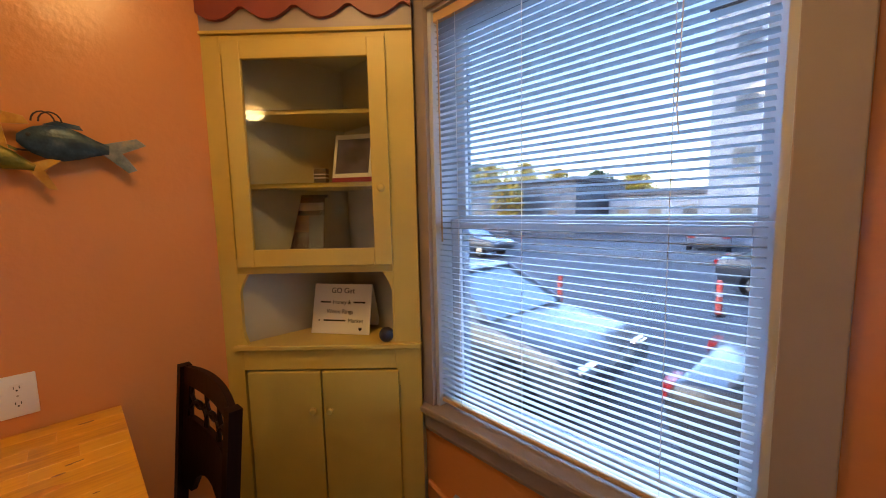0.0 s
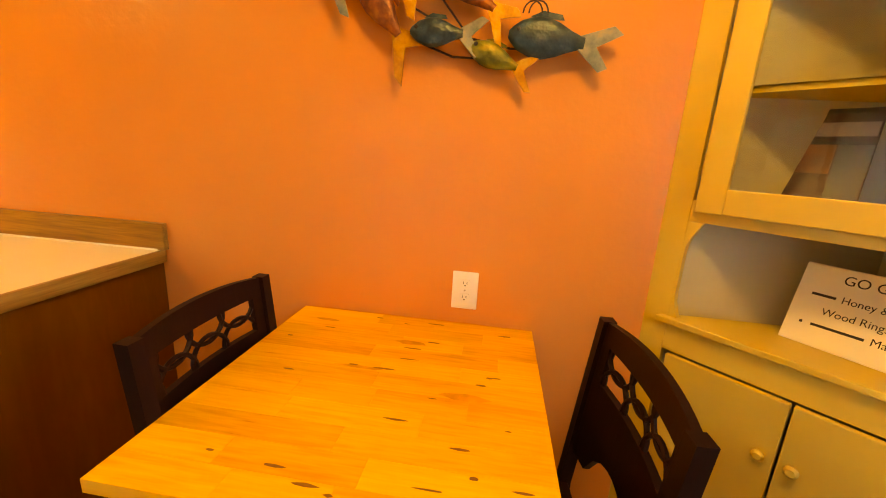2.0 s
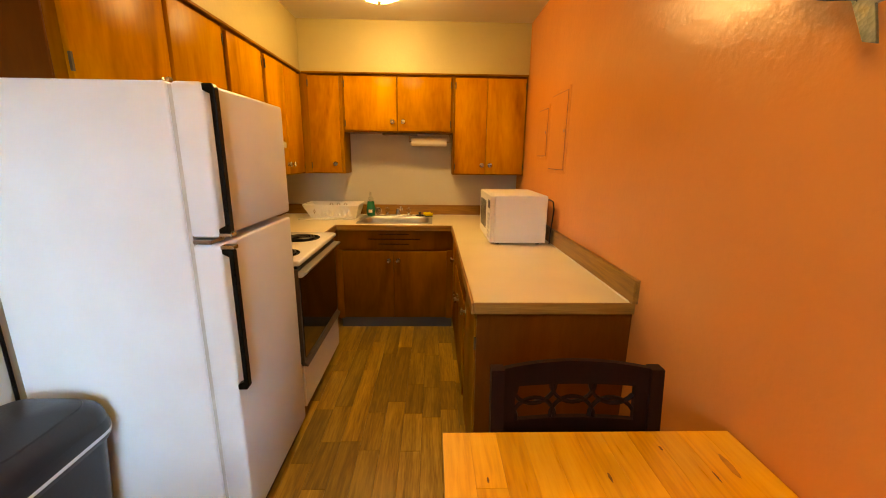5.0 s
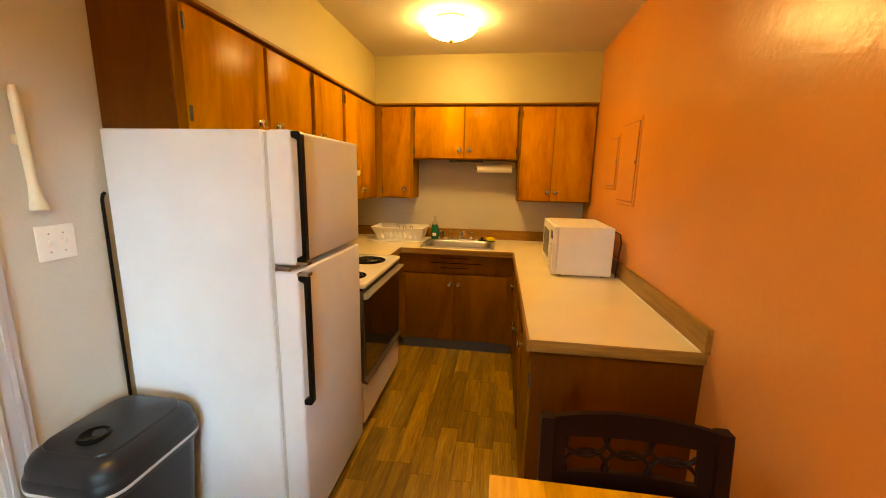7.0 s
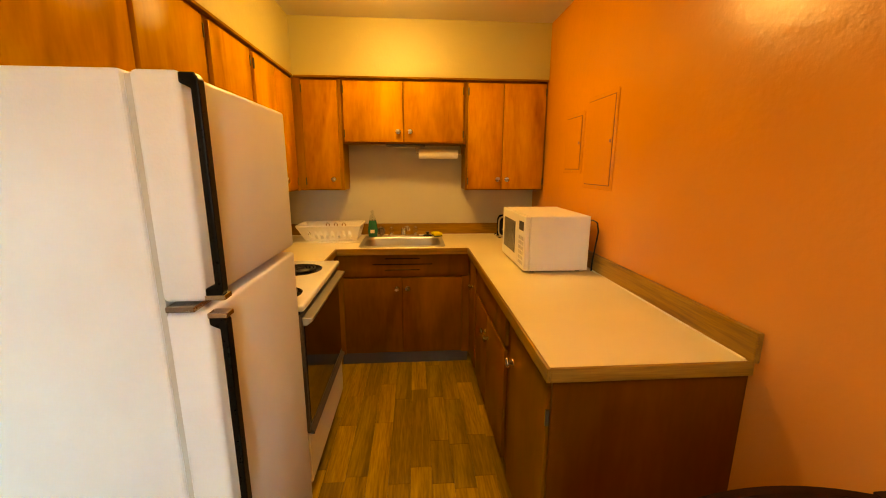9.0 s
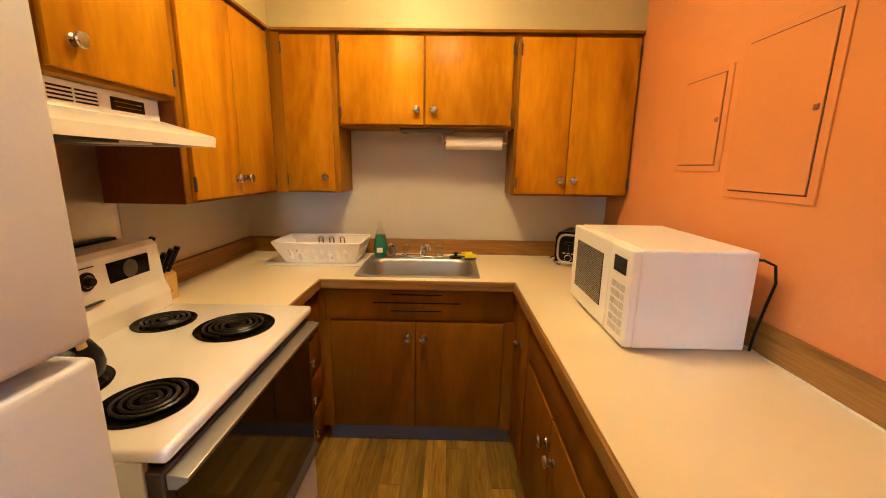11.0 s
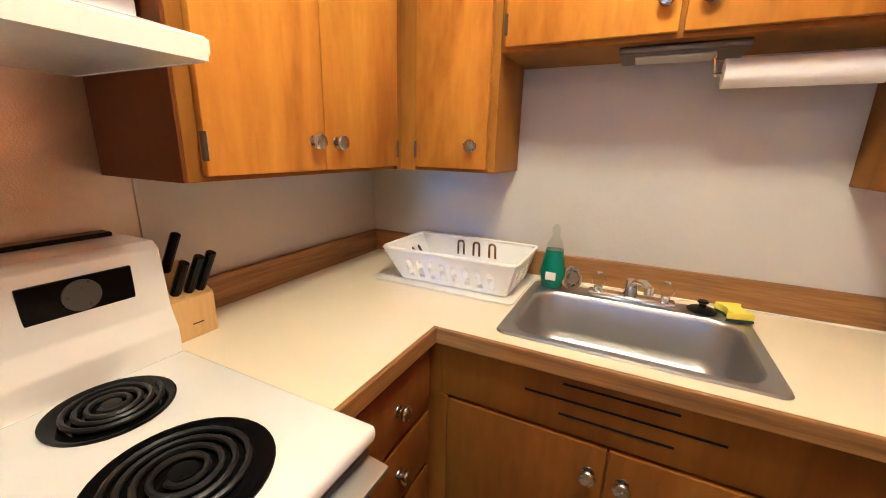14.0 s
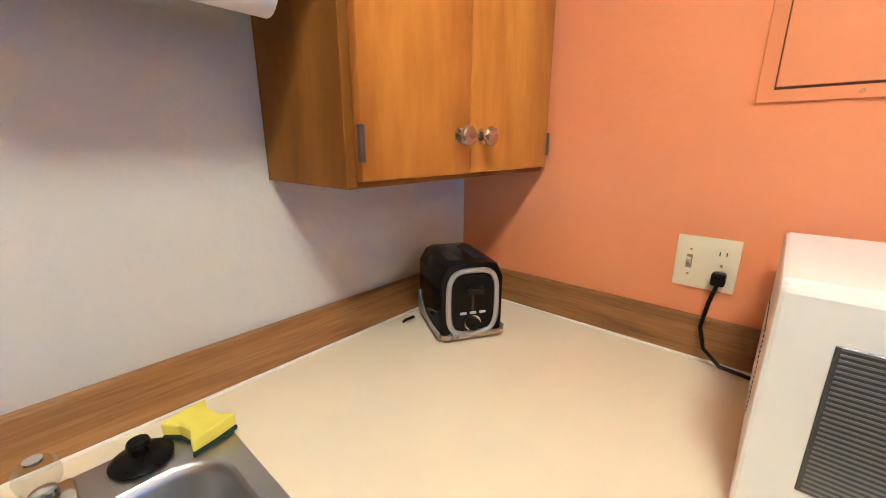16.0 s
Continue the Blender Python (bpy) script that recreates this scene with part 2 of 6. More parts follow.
DINING_SHADE = emitter("lit_dining_glass", (1.0, 0.63, 0.2), DINING_GLOW)

# ---- mesh helpers ----
ORIGIN = {}


def thing(name, loc, label, category, group="", kind=""):
    e = new(name)
    e.empty_display_size = 0.05
    e.location = loc
    ORIGIN[e.name] = Vector(loc)
    return tagged(e, label, category, group, kind)


def part(name, bm, material, parent=None, label="", smooth=False):
    """One mesh object from a bmesh in world coordinates, under a thing or a part."""
    me = bpy.data.meshes.new(name)
    o = ORIGIN[parent.name] if parent else Vector((0, 0, 0))
    bmesh.ops.translate(bm, verts=bm.verts, vec=-o)
    bm.to_mesh(me)
    bm.free()
    me.materials.append(material)
    if smooth:
        for p in me.polygons:
            p.use_smooth = True
        me.set_sharp_from_angle(angle=radians(40))
    ob = new(name, me)
    if parent:
        ob.parent = parent
    ORIGIN[ob.name] = o
    if label:
        ob["label"] = label
    return ob


def structure(name, bm, material, label, category):
    return tagged(part(name, bm, material), label, category, kind="structure")


def box(x0, x1, y0, y1, z0, z1, bevel=0.0, segments=2, bm=None):
    b = bm or bmesh.new()
    m = Matrix.Translation(((x0 + x1) / 2, (y0 + y1) / 2, (z0 + z1) / 2)) @ Matrix.Diagonal((abs(x1 - x0), abs(y1 - y0), abs(z1 - z0), 1))
    made = bmesh.ops.create_cube(b, size=1, matrix=m)["verts"]
    if bevel:
        edges = list({e for v in made for e in v.link_edges})
        bmesh.ops.bevel(b, geom=edges, offset=bevel, segments=segments, affect="EDGES", profile=0.5)
    return b


def prism(points, axis, lo, hi, bevel=0.0, bm=None):
    """A flat outline of (a, b) points pushed along an axis; a, b are the two other axes in order."""
    b = bm or bmesh.new()

    def at(p, h):
        v = list(p)
        v.insert({"x": 0, "y": 1, "z": 2}[axis], h)
        return b.verts.new(v)

    low, high = [at(p, lo) for p in points], [at(p, hi) for p in points]
    faces = [b.faces.new(low), b.faces.new(high)]
    n = len(points)
    for i in range(n):
        faces.append(b.faces.new((low[i], low[(i + 1) % n], high[(i + 1) % n], high[i])))
    bmesh.ops.recalc_face_normals(b, faces=faces)
    if bevel:
        edges = list({e for f in faces for e in f.edges})
        bmesh.ops.bevel(b, geom=edges, offset=bevel, segments=2, affect="EDGES", profile=0.5)
    return b


def lathe(profile, centre, axis="z", steps=24, bm=None):
    """A turned shape: (radius, height) points round an axis through centre."""
    b = bm or bmesh.new()
    rings = []
    turn = {"z": Matrix(), "x": Matrix.Rotation(radians(90), 4, "Y"), "y": Matrix.Rotation(radians(-90), 4, "X"), "-y": Matrix.Rotation(radians(90), 4, "X"), "-x": Matrix.Rotation(radians(-90), 4, "Y")}[axis]
    for r, h in profile:
        ring = []
        for i in range(steps):
            a = 2 * math.pi * i / steps
            ring.append(b.verts.new(Vector(centre) + (turn @ Vector((r * math.cos(a), r * math.sin(a), h)))))
        rings.append(ring)
    faces = []
    for p, q in zip(rings, rings[1:]):
        for i in range(steps):
            faces.append(b.faces.new((p[i], p[(i + 1) % steps], q[(i + 1) % steps], q[i])))
    faces.append(b.faces.new(rings[0][::-1]))
    faces.append(b.faces.new(rings[-1]))
    bmesh.ops.recalc_face_normals(b, faces=faces)
    return b


def rod(points, r, steps=8, bm=None, closed=False):
    """A round bar through points."""
    b = bm or bmesh.new()
    pts = [Vector(p) for p in points]
    n = len(pts)
    rings = []
    side = None
    for i, p in enumerate(pts):
        a, c = (pts[(i - 1) % n], pts[(i + 1) % n]) if closed else (pts[max(i - 1, 0)], pts[min(i + 1, n - 1)])
        d = (c - a).normalized()
        if side is None:
            side = d.orthogonal().normalized()
        else:
            side = (side - d * side.dot(d)).normalized()
        up = d.cross(side)
        rings.append([b.verts.new(p + r * (math.cos(2 * math.pi * k / steps) * side + math.sin(2 * math.pi * k / steps) * up)) for k in range(steps)])
    faces = []
    for i in range(n if closed else n - 1):
        p, q = rings[i], rings[(i + 1) % n]
        for k in range(steps):
            faces.append(b.faces.new((p[k], p[(k + 1) % steps], q[(k + 1) % steps], q[k])))
    if not closed:
        faces.append(b.faces.new(rings[0][::-1]))
        faces.append(b.faces.new(rings[-1]))
    bmesh.ops.recalc_face_normals(b, faces=faces)
    return b


def rounded(x0, x1, y0, y1, r, n=6):
    """The outline of a rectangle with round corners."""
    out = []
    for cx, cy, a0 in ((x1 - r, y1 - r, 0), (x0 + r, y1 - r, 90), (x0 + r, y0 + r, 180), (x1 - r, y0 + r, 270)):
        for i in range(n + 1):
            a = radians(a0 + 90 * i / n)
            out.append((cx + r * math.cos(a), cy + r * math.sin(a)))
    return out


def loft(outlines, caps=True, bm=None):
    """A skin over outlines of equal length, each a list of 3D points."""
    b = bm or bmesh.new()
    rings = [[b.verts.new(p) for p in o] for o in outlines]
    n = len(rings[0])
    faces = []
    for p, q in zip(rings, rings[1:]):
        for i in range(n):
            faces.append(b.faces.new((p[i], p[(i + 1) % n], q[(i + 1) % n], q[i])))
    if caps:
        faces.append(b.faces.new(rings[0][::-1]))
        faces.append(b.faces.new(rings[-1]))
    bmesh.ops.recalc_face_normals(b, faces=faces)
    return b


# ---- structure ----
NORTH, WEST, SOUTH, EAST, TOP = 2.045, -3.155, -0.19, 1.44, 2.533
COUNTER, UPPER_Z, UPPER_TOP = 0.914, 1.312, 2.138
UW, US = -2.87, 0.14  # fronts of the wall cabinets
floor = structure("floor", box(WEST, EAST, SOUTH, NORTH, -0.12, -0.006), plain("floor_joint", (0.06, 0.035, 0.018), 0.7), "brown oak-look vinyl plank kitchen floor", "floor")
structure("ceiling", box(WEST - 0.15, EAST + 0.2, SOUTH - 0.15, NORTH + 0.15, TOP, TOP + 0.12), CEILING, "off-white painted plaster ceiling above the kitchen", "ceiling")
structure("wall_north", box(WEST - 0.15, EAST + 0.2, NORTH, NORTH + 0.15, -0.12, TOP), ORANGE, "glossy burnt-orange painted wall with roller texture", "wall")
structure("wall_west", box(WEST - 0.15, WEST, SOUTH - 0.15, NORTH, -0.12, TOP), BEIGE, "greyish cream painted wall behind the sink", "wall")

WIN_Y0, WIN_Y1, WIN_Z0, WIN_Z1 = 0.43, 1.458, 0.618, 2.13
DOOR_X0, DOOR_X1 = -0.18, 0.6


def wall_with_hole(a0, a1, h0, h1, axis, lo, hi, z1):
    b = bmesh.new()
    for p, q, r, s in ((a0, h0[0], -0.12, z1), (h0[1], a1, -0.12, z1), (h0[0], h0[1], -0.12, h1[0]), (h0[0], h0[1], h1[1], z1)):
        if q - p > 0.001 and s - r > 0.001:
            if axis == "x":
                box(lo, hi, p, q, r, s, bm=b)
            else:
                box(p, q, lo, hi, r, s, bm=b)
    return b


structure("wall_east", wall_with_hole(SOUTH - 0.15, NORTH, (WIN_Y0, WIN_Y1), (WIN_Z0 - 0.03, WIN_Z1), "x", EAST, EAST + 0.2, TOP), ORANGE, "burnt-orange painted wall around the window", "wall")
structure("wall_south", wall_with_hole(WEST, EAST, (DOOR_X0, DOOR_X1), (-0.006, 2.05), "y", SOUTH - 0.15, SOUTH, TOP), BEIGE, "beige painted wall beside the refrigerator", "wall")

# soffits over the wall cabinets
b = box(WEST, UW - 0.004, SOUTH, NORTH, UPPER_TOP + 0.003, TOP)
box(UW - 0.004, -0.70, SOUTH, US - 0.004, UPPER_TOP + 0.003, TOP, bm=b)
structure("soffit", b, SOFFIT, "cream painted soffit above the wall cabinets", "soffit")

# doorway casing and closed door in the south wall
b = bmesh.new()
for x0, x1 in ((DOOR_X0 - 0.1, DOOR_X0), (DOOR_X1, DOOR_X1 + 0.1)):
    box(x0, x1, SOUTH, SOUTH + 0.018, 0, 2.05, 0.003, bm=b)
    box(x0 + 0.02, x0 + 0.035, SOUTH + 0.015, SOUTH + 0.024, 0, 2.05, 0.002, bm=b)
    box(x0 + 0.07, x0 + 0.085, SOUTH + 0.015, SOUTH + 0.024, 0, 2.05, 0.002, bm=b)
box(DOOR_X0 - 0.1, DOOR_X1 + 0.1, SOUTH, SOUTH + 0.018, 2.05, 2.15, 0.003, bm=b)
LILAC = plain("pale_grey_trim", (0.5, 0.48, 0.5), 0.4)
structure("door_trim", b, LILAC, "pale grey painted moulded door casing", "trim")
structure("door_1", box(DOOR_X0 + 0.003, DOOR_X1 - 0.003, SOUTH - 0.06, SOUTH - 0.02, 0.004, 2.045), LILAC, "plain pale grey interior door, closed", "door")

# baseboards
b = box(EAST - 0.014, EAST, SOUTH, 1.5, 0, 0.1, 0.003)
structure("baseboard", b, GREY_BASE, "grey painted baseboard under the window", "baseboard")


# ---- window ----
jamb = bmesh.new()
for y0, y1 in ((WIN_Y0, WIN_Y0 + 0.02), (WIN_Y1 - 0.02, WIN_Y1)):
    box(EAST + 0.002, EAST + 0.19, y0, y1, WIN_Z0, WIN_Z1, bm=jamb)
box(EAST + 0.002, EAST + 0.19, WIN_Y0 + 0.02, WIN_Y1 - 0.02, WIN_Z1 - 0.02, WIN_Z1, bm=jamb)
SASH = plain("white_sash_paint", (0.6, 0.63, 0.68), 0.4)
window = structure("window_1", jamb, SASH, "large double-hung window in mauve wooden casing", "window")
for y0, y1 in ((WIN_Y0 - 0.095, WIN_Y0 + 0.002), (WIN_Y1 - 0.004, WIN_Y1 + 0.06)):
    part("casing", box(EAST - 0.02, EAST, y0, y1, WIN_Z0, WIN_Z1 + 0.1, 0.003), MAUVE, window)
part("head_casing", box(EAST - 0.02, EAST, WIN_Y0 + 0.004, WIN_Y1 - 0.004, WIN_Z1 - 0.01, WIN_Z1 + 0.1, 0.003), MAUVE, window)
part("window_sill", box(EAST - 0.05, EAST + 0.19, WIN_Y0 - 0.14, WIN_Y1 + 0.06, WIN_Z0 - 0.028, WIN_Z0, 0.008), MAUVE, window)
part("apron", prism([(EAST - 0.03, WIN_Z0 - 0.028), (EAST, WIN_Z0 - 0.028), (EAST, WIN_Z0 - 0.12), (EAST - 0.012, WIN_Z0 - 0.12), (EAST - 0.02, WIN_Z0 - 0.1), (EAST - 0.022, WIN_Z0 - 0.05)], "y", WIN_Y0 - 0.115, WIN_Y1 + 0.05, 0.002), MAUVE, window)
for name, x0, z0, z1 in (("lower_sash", EAST + 0.085, WIN_Z0, 1.36), ("upper_sash", EAST + 0.125, 1.33, WIN_Z1 - 0.02)):
    b = bmesh.new()
    ya, yb, t = WIN_Y0 + 0.02, WIN_Y1 - 0.02, 0.045
    box(x0, x0 + 0.035, ya, ya + t, z0, z1, 0.003, bm=b)
    box(x0, x0 + 0.035, yb - t, yb, z0, z1, 0.003, bm=b)
    box(x0, x0 + 0.035, ya + t, yb - t, z0, z0 + t, 0.003, bm=b)
    box(x0, x0 + 0.035, ya + t, yb - t, z1 - 0.035, z1, 0.003, bm=b)
    s = part(name, b, SASH, window)
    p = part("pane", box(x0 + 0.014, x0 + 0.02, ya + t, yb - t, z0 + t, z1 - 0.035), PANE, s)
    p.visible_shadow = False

# blind
blind = thing("window_blind", (EAST + 0.04, (WIN_Y0 + WIN_Y1) / 2, WIN_Z0), "white slatted mini blind, open slats, tan bottom rail", "blind")
BY0, BY1, BX = WIN_Y0 + 0.034, WIN_Y1 - 0.005, EAST + 0.03
part("head_rail", box(BX - 0.016, BX + 0.016, BY0, BY1, WIN_Z1 - 0.055, WIN_Z1 - 0.022, 0.003), BLIND_WOOD, blind)
part("bottom_rail", box(BX - 0.013, BX + 0.013, BY0, BY1, WIN_Z0 + 0.014, WIN_Z0 + 0.03, 0.004), BLIND_WOOD, blind, "tan bottom rail")
slat_mesh = None
z = WIN_Z0 + 0.042
count = 0
while z < WIN_Z1 - 0.062:
    if slat_mesh is None:
        b = bmesh.new()
        prof = [(-0.0125, 0.0), (-0.006, 0.0018), (0.0, 0.0024), (0.006, 0.0018), (0.0125, 0.0)]
        for (xa, za), (xb, zb) in zip(prof, prof[1:]):
            b.faces.new([b.verts.new(v) for v in ((xa, BY0 - 0.96, za), (xb, BY0 - 0.96, zb), (xb, BY1 - 0.96, zb), (xa, BY1 - 0.96, za))])
        bmesh.ops.remove_doubles(b, verts=b.verts, dist=1e-5)
        bmesh.ops.solidify(b, geom=b.faces[:], thickness=0.0006)
        slat_mesh = bpy.data.meshes.new("slat")
        b.to_mesh(slat_mesh)
        b.free()
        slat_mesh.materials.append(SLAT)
    s = new("slat", slat_mesh)
    s.parent = blind
    s.location = (BX - (EAST + 0.04), 0.96 - (WIN_Y0 + WIN_Y1) / 2, z - WIN_Z0)
    s.rotation_euler = (0, radians(11 + 1.5 * math.sin(count * 2.3)), 0)
    z += 0.0216
    count += 1
for y in (BY0 + 0.18, (BY0 + BY1) / 2 + 0.1, BY1 - 0.12):
    part("ladder_cord", rod([(BX - 0.0135, y, WIN_Z0 + 0.03), (BX - 0.0135, y, WIN_Z1 - 0.05)], 0.0009, 5), WHITE_PLASTIC, blind)
part("tilt_wand", rod([(BX - 0.03, BY1 - 0.05, WIN_Z1 - 0.06), (BX - 0.03, BY1 - 0.052, 1.28)], 0.0035, 6), BLIND_WOOD, blind, "tan tilt wand")
part("pull_cord", rod([(BX - 0.022, BY0 + 0.16, WIN_Z1 - 0.06), (BX - 0.024, BY0 + 0.17, 1.62), (BX - 0.022, BY0 + 0.165, 1.56)], 0.0016, 5), WHITE_PLASTIC, blind)

# ---- lamps ----
def ceiling_lamp(x, y, shade, label):
    lamp = thing("ceiling_lamp", (x, y, TOP), label, "lamp")
    part("canopy", lathe([(0.0, 0.0), (0.11, 0.0), (0.115, -0.012), (0.1, -0.03), (0.0, -0.03)], (x, y, TOP - 0.001), steps=32), BRASS, lamp, smooth=True)
    part("shade", lathe([(0.0, -0.03), (0.12, -0.03), (0.165, -0.045), (0.17, -0.055), (0.15, -0.08), (0.1, -0.105), (0.05, -0.117), (0.0, -0.12)], (x, y, TOP - 0.001), steps=40), shade, lamp, "glowing warm white glass bowl", smooth=True)
    part("finial", lathe([(0.0, -0.12), (0.012, -0.122), (0.015, -0.13), (0.006, -0.145), (0.0, -0.148)], (x, y, TOP - 0.001), steps=12), BRASS, lamp, smooth=True)
    return lamp


ceiling_lamp(-2.12, 0.9, LAMP_SHADE, "lit flush ceiling lamp with a warm glass bowl")
ceiling_lamp(0.55, 1.05, DINING_SHADE, "lit flush glass bowl lamp above the dining table")


# ---- kitchen cabinets ----
def knob(parent, x, y, z, axis):
    part("knob", lathe([(0.016, 0.0), (0.015, 0.003), (0.007, 0.006), (0.008, 0.014), (0.018, 0.018), (0.0205, 0.024), (0.018, 0.029), (0.009, 0.031), (0.0, 0.0305)], (x, y, z), axis, 18), NICKEL, parent, "round worn metal knob", smooth=True)


def hinge(parent, x0, x1, y0, y1, z):
    part("hinge", box(x0, x1, y0, y1, z - 0.028, z + 0.028, 0.001, 1), DARK_TRIM, parent)


def wall_cabinet_west(y0, y1, z0, doors, label):
    """A wall cabinet on the west wall; doors: (y0, y1, knob_y)."""
    c = thing("wall_cabinet", (WEST, (y0 + y1) / 2, z0), label, "cabinet", "wall cabinets")
    part("body", box(WEST + 0.002, UW - 0.02, y0 + 0.001, y1 - 0.001, z0, UPPER_TOP, 0.002), FRAME_WOOD, c)
    for d0, d1, ky in doors:
        d = part("door", box(UW - 0.0195, UW, d0, d1, z0 + 0.012, UPPER_TOP - 0.03, 0.003), BIRCH, c, smooth=True)
        knob(d, UW, ky, z0 + 0.085, "x")
        hy = d0 - 0.004 if abs(ky - d1) < abs(ky - d0) else d1 - 0.004
        for hz in (z0 + 0.07, UPPER_TOP - 0.09):
            hinge(d, UW - 0.006, UW + 0.004, hy, hy + 0.009, hz)
    return c


def wall_cabinet_south(x0, x1, z0, doors, label):
    c = thing("wall_cabinet", ((x0 + x1) / 2, SOUTH, z0), label, "cabinet", "wall cabinets")
    part("body", box(x0 + 0.001, x1 - 0.001, SOUTH + 0.002, US - 0.02, z0, UPPER_TOP, 0.002), FRAME_WOOD, c)
    for d0, d1, kx in doors:
        d = part("door", box(d0, d1, US - 0.0195, US, z0 + 0.012, UPPER_TOP - 0.03, 0.003), BIRCH, c, smooth=True)
        knob(d, kx, US, z0 + 0.085, "y")
        hx = d1 - 0.004 if abs(kx - d0) < abs(kx - d1) else d0 - 0.004
        for hz in (z0 + 0.07, UPPER_TOP - 0.09):
            hinge(d, hx, hx + 0.009, US - 0.006, US + 0.004, hz)
    return c


wall_cabinet_west(US, 0.478, UPPER_Z, [(0.195, 0.452, 0.403)], "honey-stained birch wall cabinet, single door, beside the sink window")
wall_cabinet_west(0.478, 1.415, 1.665, [(0.495, 0.932, 0.897), (0.944, 1.392, 0.988)], "short honey-stained birch wall cabinet above the sink")
wall_cabinet_west(1.415, NORTH - 0.002, UPPER_Z, [(1.432, 1.7, 1.668), (1.704, 2.03, 1.74)], "honey-stained birch wall cabinet, two doors, by the orange wall")
corner_cab = wall_cabinet_south(UW, -2.137, UPPER_Z, [(-2.845, -2.498, -2.54), (-2.494, -2.168, -2.455)], "honey-stained birch corner wall cabinet, two doors")
wall_cabinet_south(-2.135, -1.664, 1.668, [(-2.116, -1.691, -1.758)], "short honey-stained birch cabinet above the range hood")
fridge_cab = wall_cabinet_south(-1.662, -0.66, 1.668, [(-1.638, -1.208, -1.268), (-1.181, -0.703, -1.121)], "short two-door honey-stained birch cabinet above the refrigerator")
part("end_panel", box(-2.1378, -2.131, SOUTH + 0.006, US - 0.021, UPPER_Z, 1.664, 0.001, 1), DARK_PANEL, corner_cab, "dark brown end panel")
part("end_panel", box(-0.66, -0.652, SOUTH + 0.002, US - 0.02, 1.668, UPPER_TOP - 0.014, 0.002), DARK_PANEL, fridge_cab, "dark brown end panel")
# cornice strip under the soffit
b = box(UW - 0.018, UW + 0.008, US + 0.01, NORTH - 0.002, UPPER_TOP - 0.012, UPPER_TOP + 0.002, 0.002)
box(UW + 0.008, -0.66, US - 0.018, US + 0.008, UPPER_TOP - 0.012, UPPER_TOP + 0.002, 0.002, bm=b)
structure("cornice_trim", b, FRAME_WOOD, "thin wooden trim strip above the wall cabinets", "trim")

CW, CN, CS, CE = -2.545, 1.395, 0.455, -0.805  # edges of the worktop
STOVE_W, STOVE_E = -2.142, -1.352


def base_cabinet(name, body, panels, label, loc):
    """panels: (kind, (x0, x1, y0, y1, z0, z1), knob or None, axis)"""
    c = thing(name, loc, label, "cabinet", "base cabinets")
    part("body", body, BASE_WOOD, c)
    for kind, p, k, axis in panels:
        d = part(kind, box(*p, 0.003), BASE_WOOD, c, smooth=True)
        if k:
            knob(d, *k, axis)
    return c


FW, FN, FS = CW - 0.022, CN + 0.022, CS - 0.022
# sink cabinet
b = box(WEST + 0.002, FW - 0.02, CS + 0.003, CN + 0.02, 0.09, COUNTER - 0.2)
box(FW - 0.04, FW - 0.02, CS + 0.003, CN + 0.02, COUNTER - 0.2, COUNTER - 0.044, bm=b)
sink_cab = base_cabinet("sink_cabinet", b, [
    ("false_front", (FW - 0.0195, FW - 0.004, CS + 0.006, CN + 0.018, 0.7, COUNTER - 0.046), None, "x"),
    ("door", (FW - 0.0195, FW, CS + 0.03, 0.913, 0.1, 0.69), (FW, 0.879, 0.612), "x"),
    ("door", (FW - 0.0195, FW, 0.92, 1.36, 0.1, 0.69), (FW, 0.957, 0.612), "x")],
    "brown stained wooden sink cabinet with slotted front panel", (FW - 0.3, 0.92, 0))
for y0, y1, z in ((0.795, 1.047, 0.835), (0.703, 1.14, 0.792), (0.792, 1.046, 0.75)):
    part("vent_slot", box(FW - 0.006, FW - 0.0025, y0, y1, z - 0.0035, z + 0.0035, 0.001, 1), BLACK, sink_cab, "dark vent slot")
part("toe_kick", box(WEST + 0.002, -2.592, CS + 0.0, CN + 0.02, 0.0, 0.09), VINYL_BASE, sink_cab, "blue-grey vinyl toe strip")
# north run
base_cabinet("base_cabinet", box(-2.545 + 0.002, -2.262, FN + 0.02, NORTH - 0.002, 0.09, COUNTER - 0.044), [
    ("door", (-2.5, -2.285, FN, FN + 0.0195, 0.1, 0.83), (-2.406, FN, 0.66), "-y")], "narrow brown wooden base cabinet in the corner", (-2.43, NORTH, 0))
base_cabinet("base_cabinet", box(-2.26, -1.392, FN + 0.02, NORTH - 0.002, 0.09, COUNTER - 0.044), [
    ("drawer", (-2.236, -1.416, FN, FN + 0.0195, 0.69, 0.835), None, "-y"),
    ("door", (-2.236, -1.85, FN, FN + 0.0195, 0.1, 0.67), (-1.896, FN, 0.55), "-y"),
    ("door", (-1.845, -1.416, FN, FN + 0.0195, 0.1, 0.67), (-1.8, FN, 0.55), "-y")], "brown wooden base cabinet, one drawer, two doors", (-1.88, NORTH, 0))
endcab = base_cabinet("base_cabinet", box(-1.39, CE - 0.03, FN + 0.02, NORTH - 0.002, 0.09, COUNTER - 0.044), [
    ("door", (-1.306, -0.855, FN, FN + 0.0195, 0.1, 0.83), (-1.265, FN, 0.69), "-y")], "brown wooden base cabinet at the counter end", (-1.1, NORTH, 0))
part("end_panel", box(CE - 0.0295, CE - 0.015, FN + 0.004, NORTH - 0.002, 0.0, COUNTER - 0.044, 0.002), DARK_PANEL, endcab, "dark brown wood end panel")
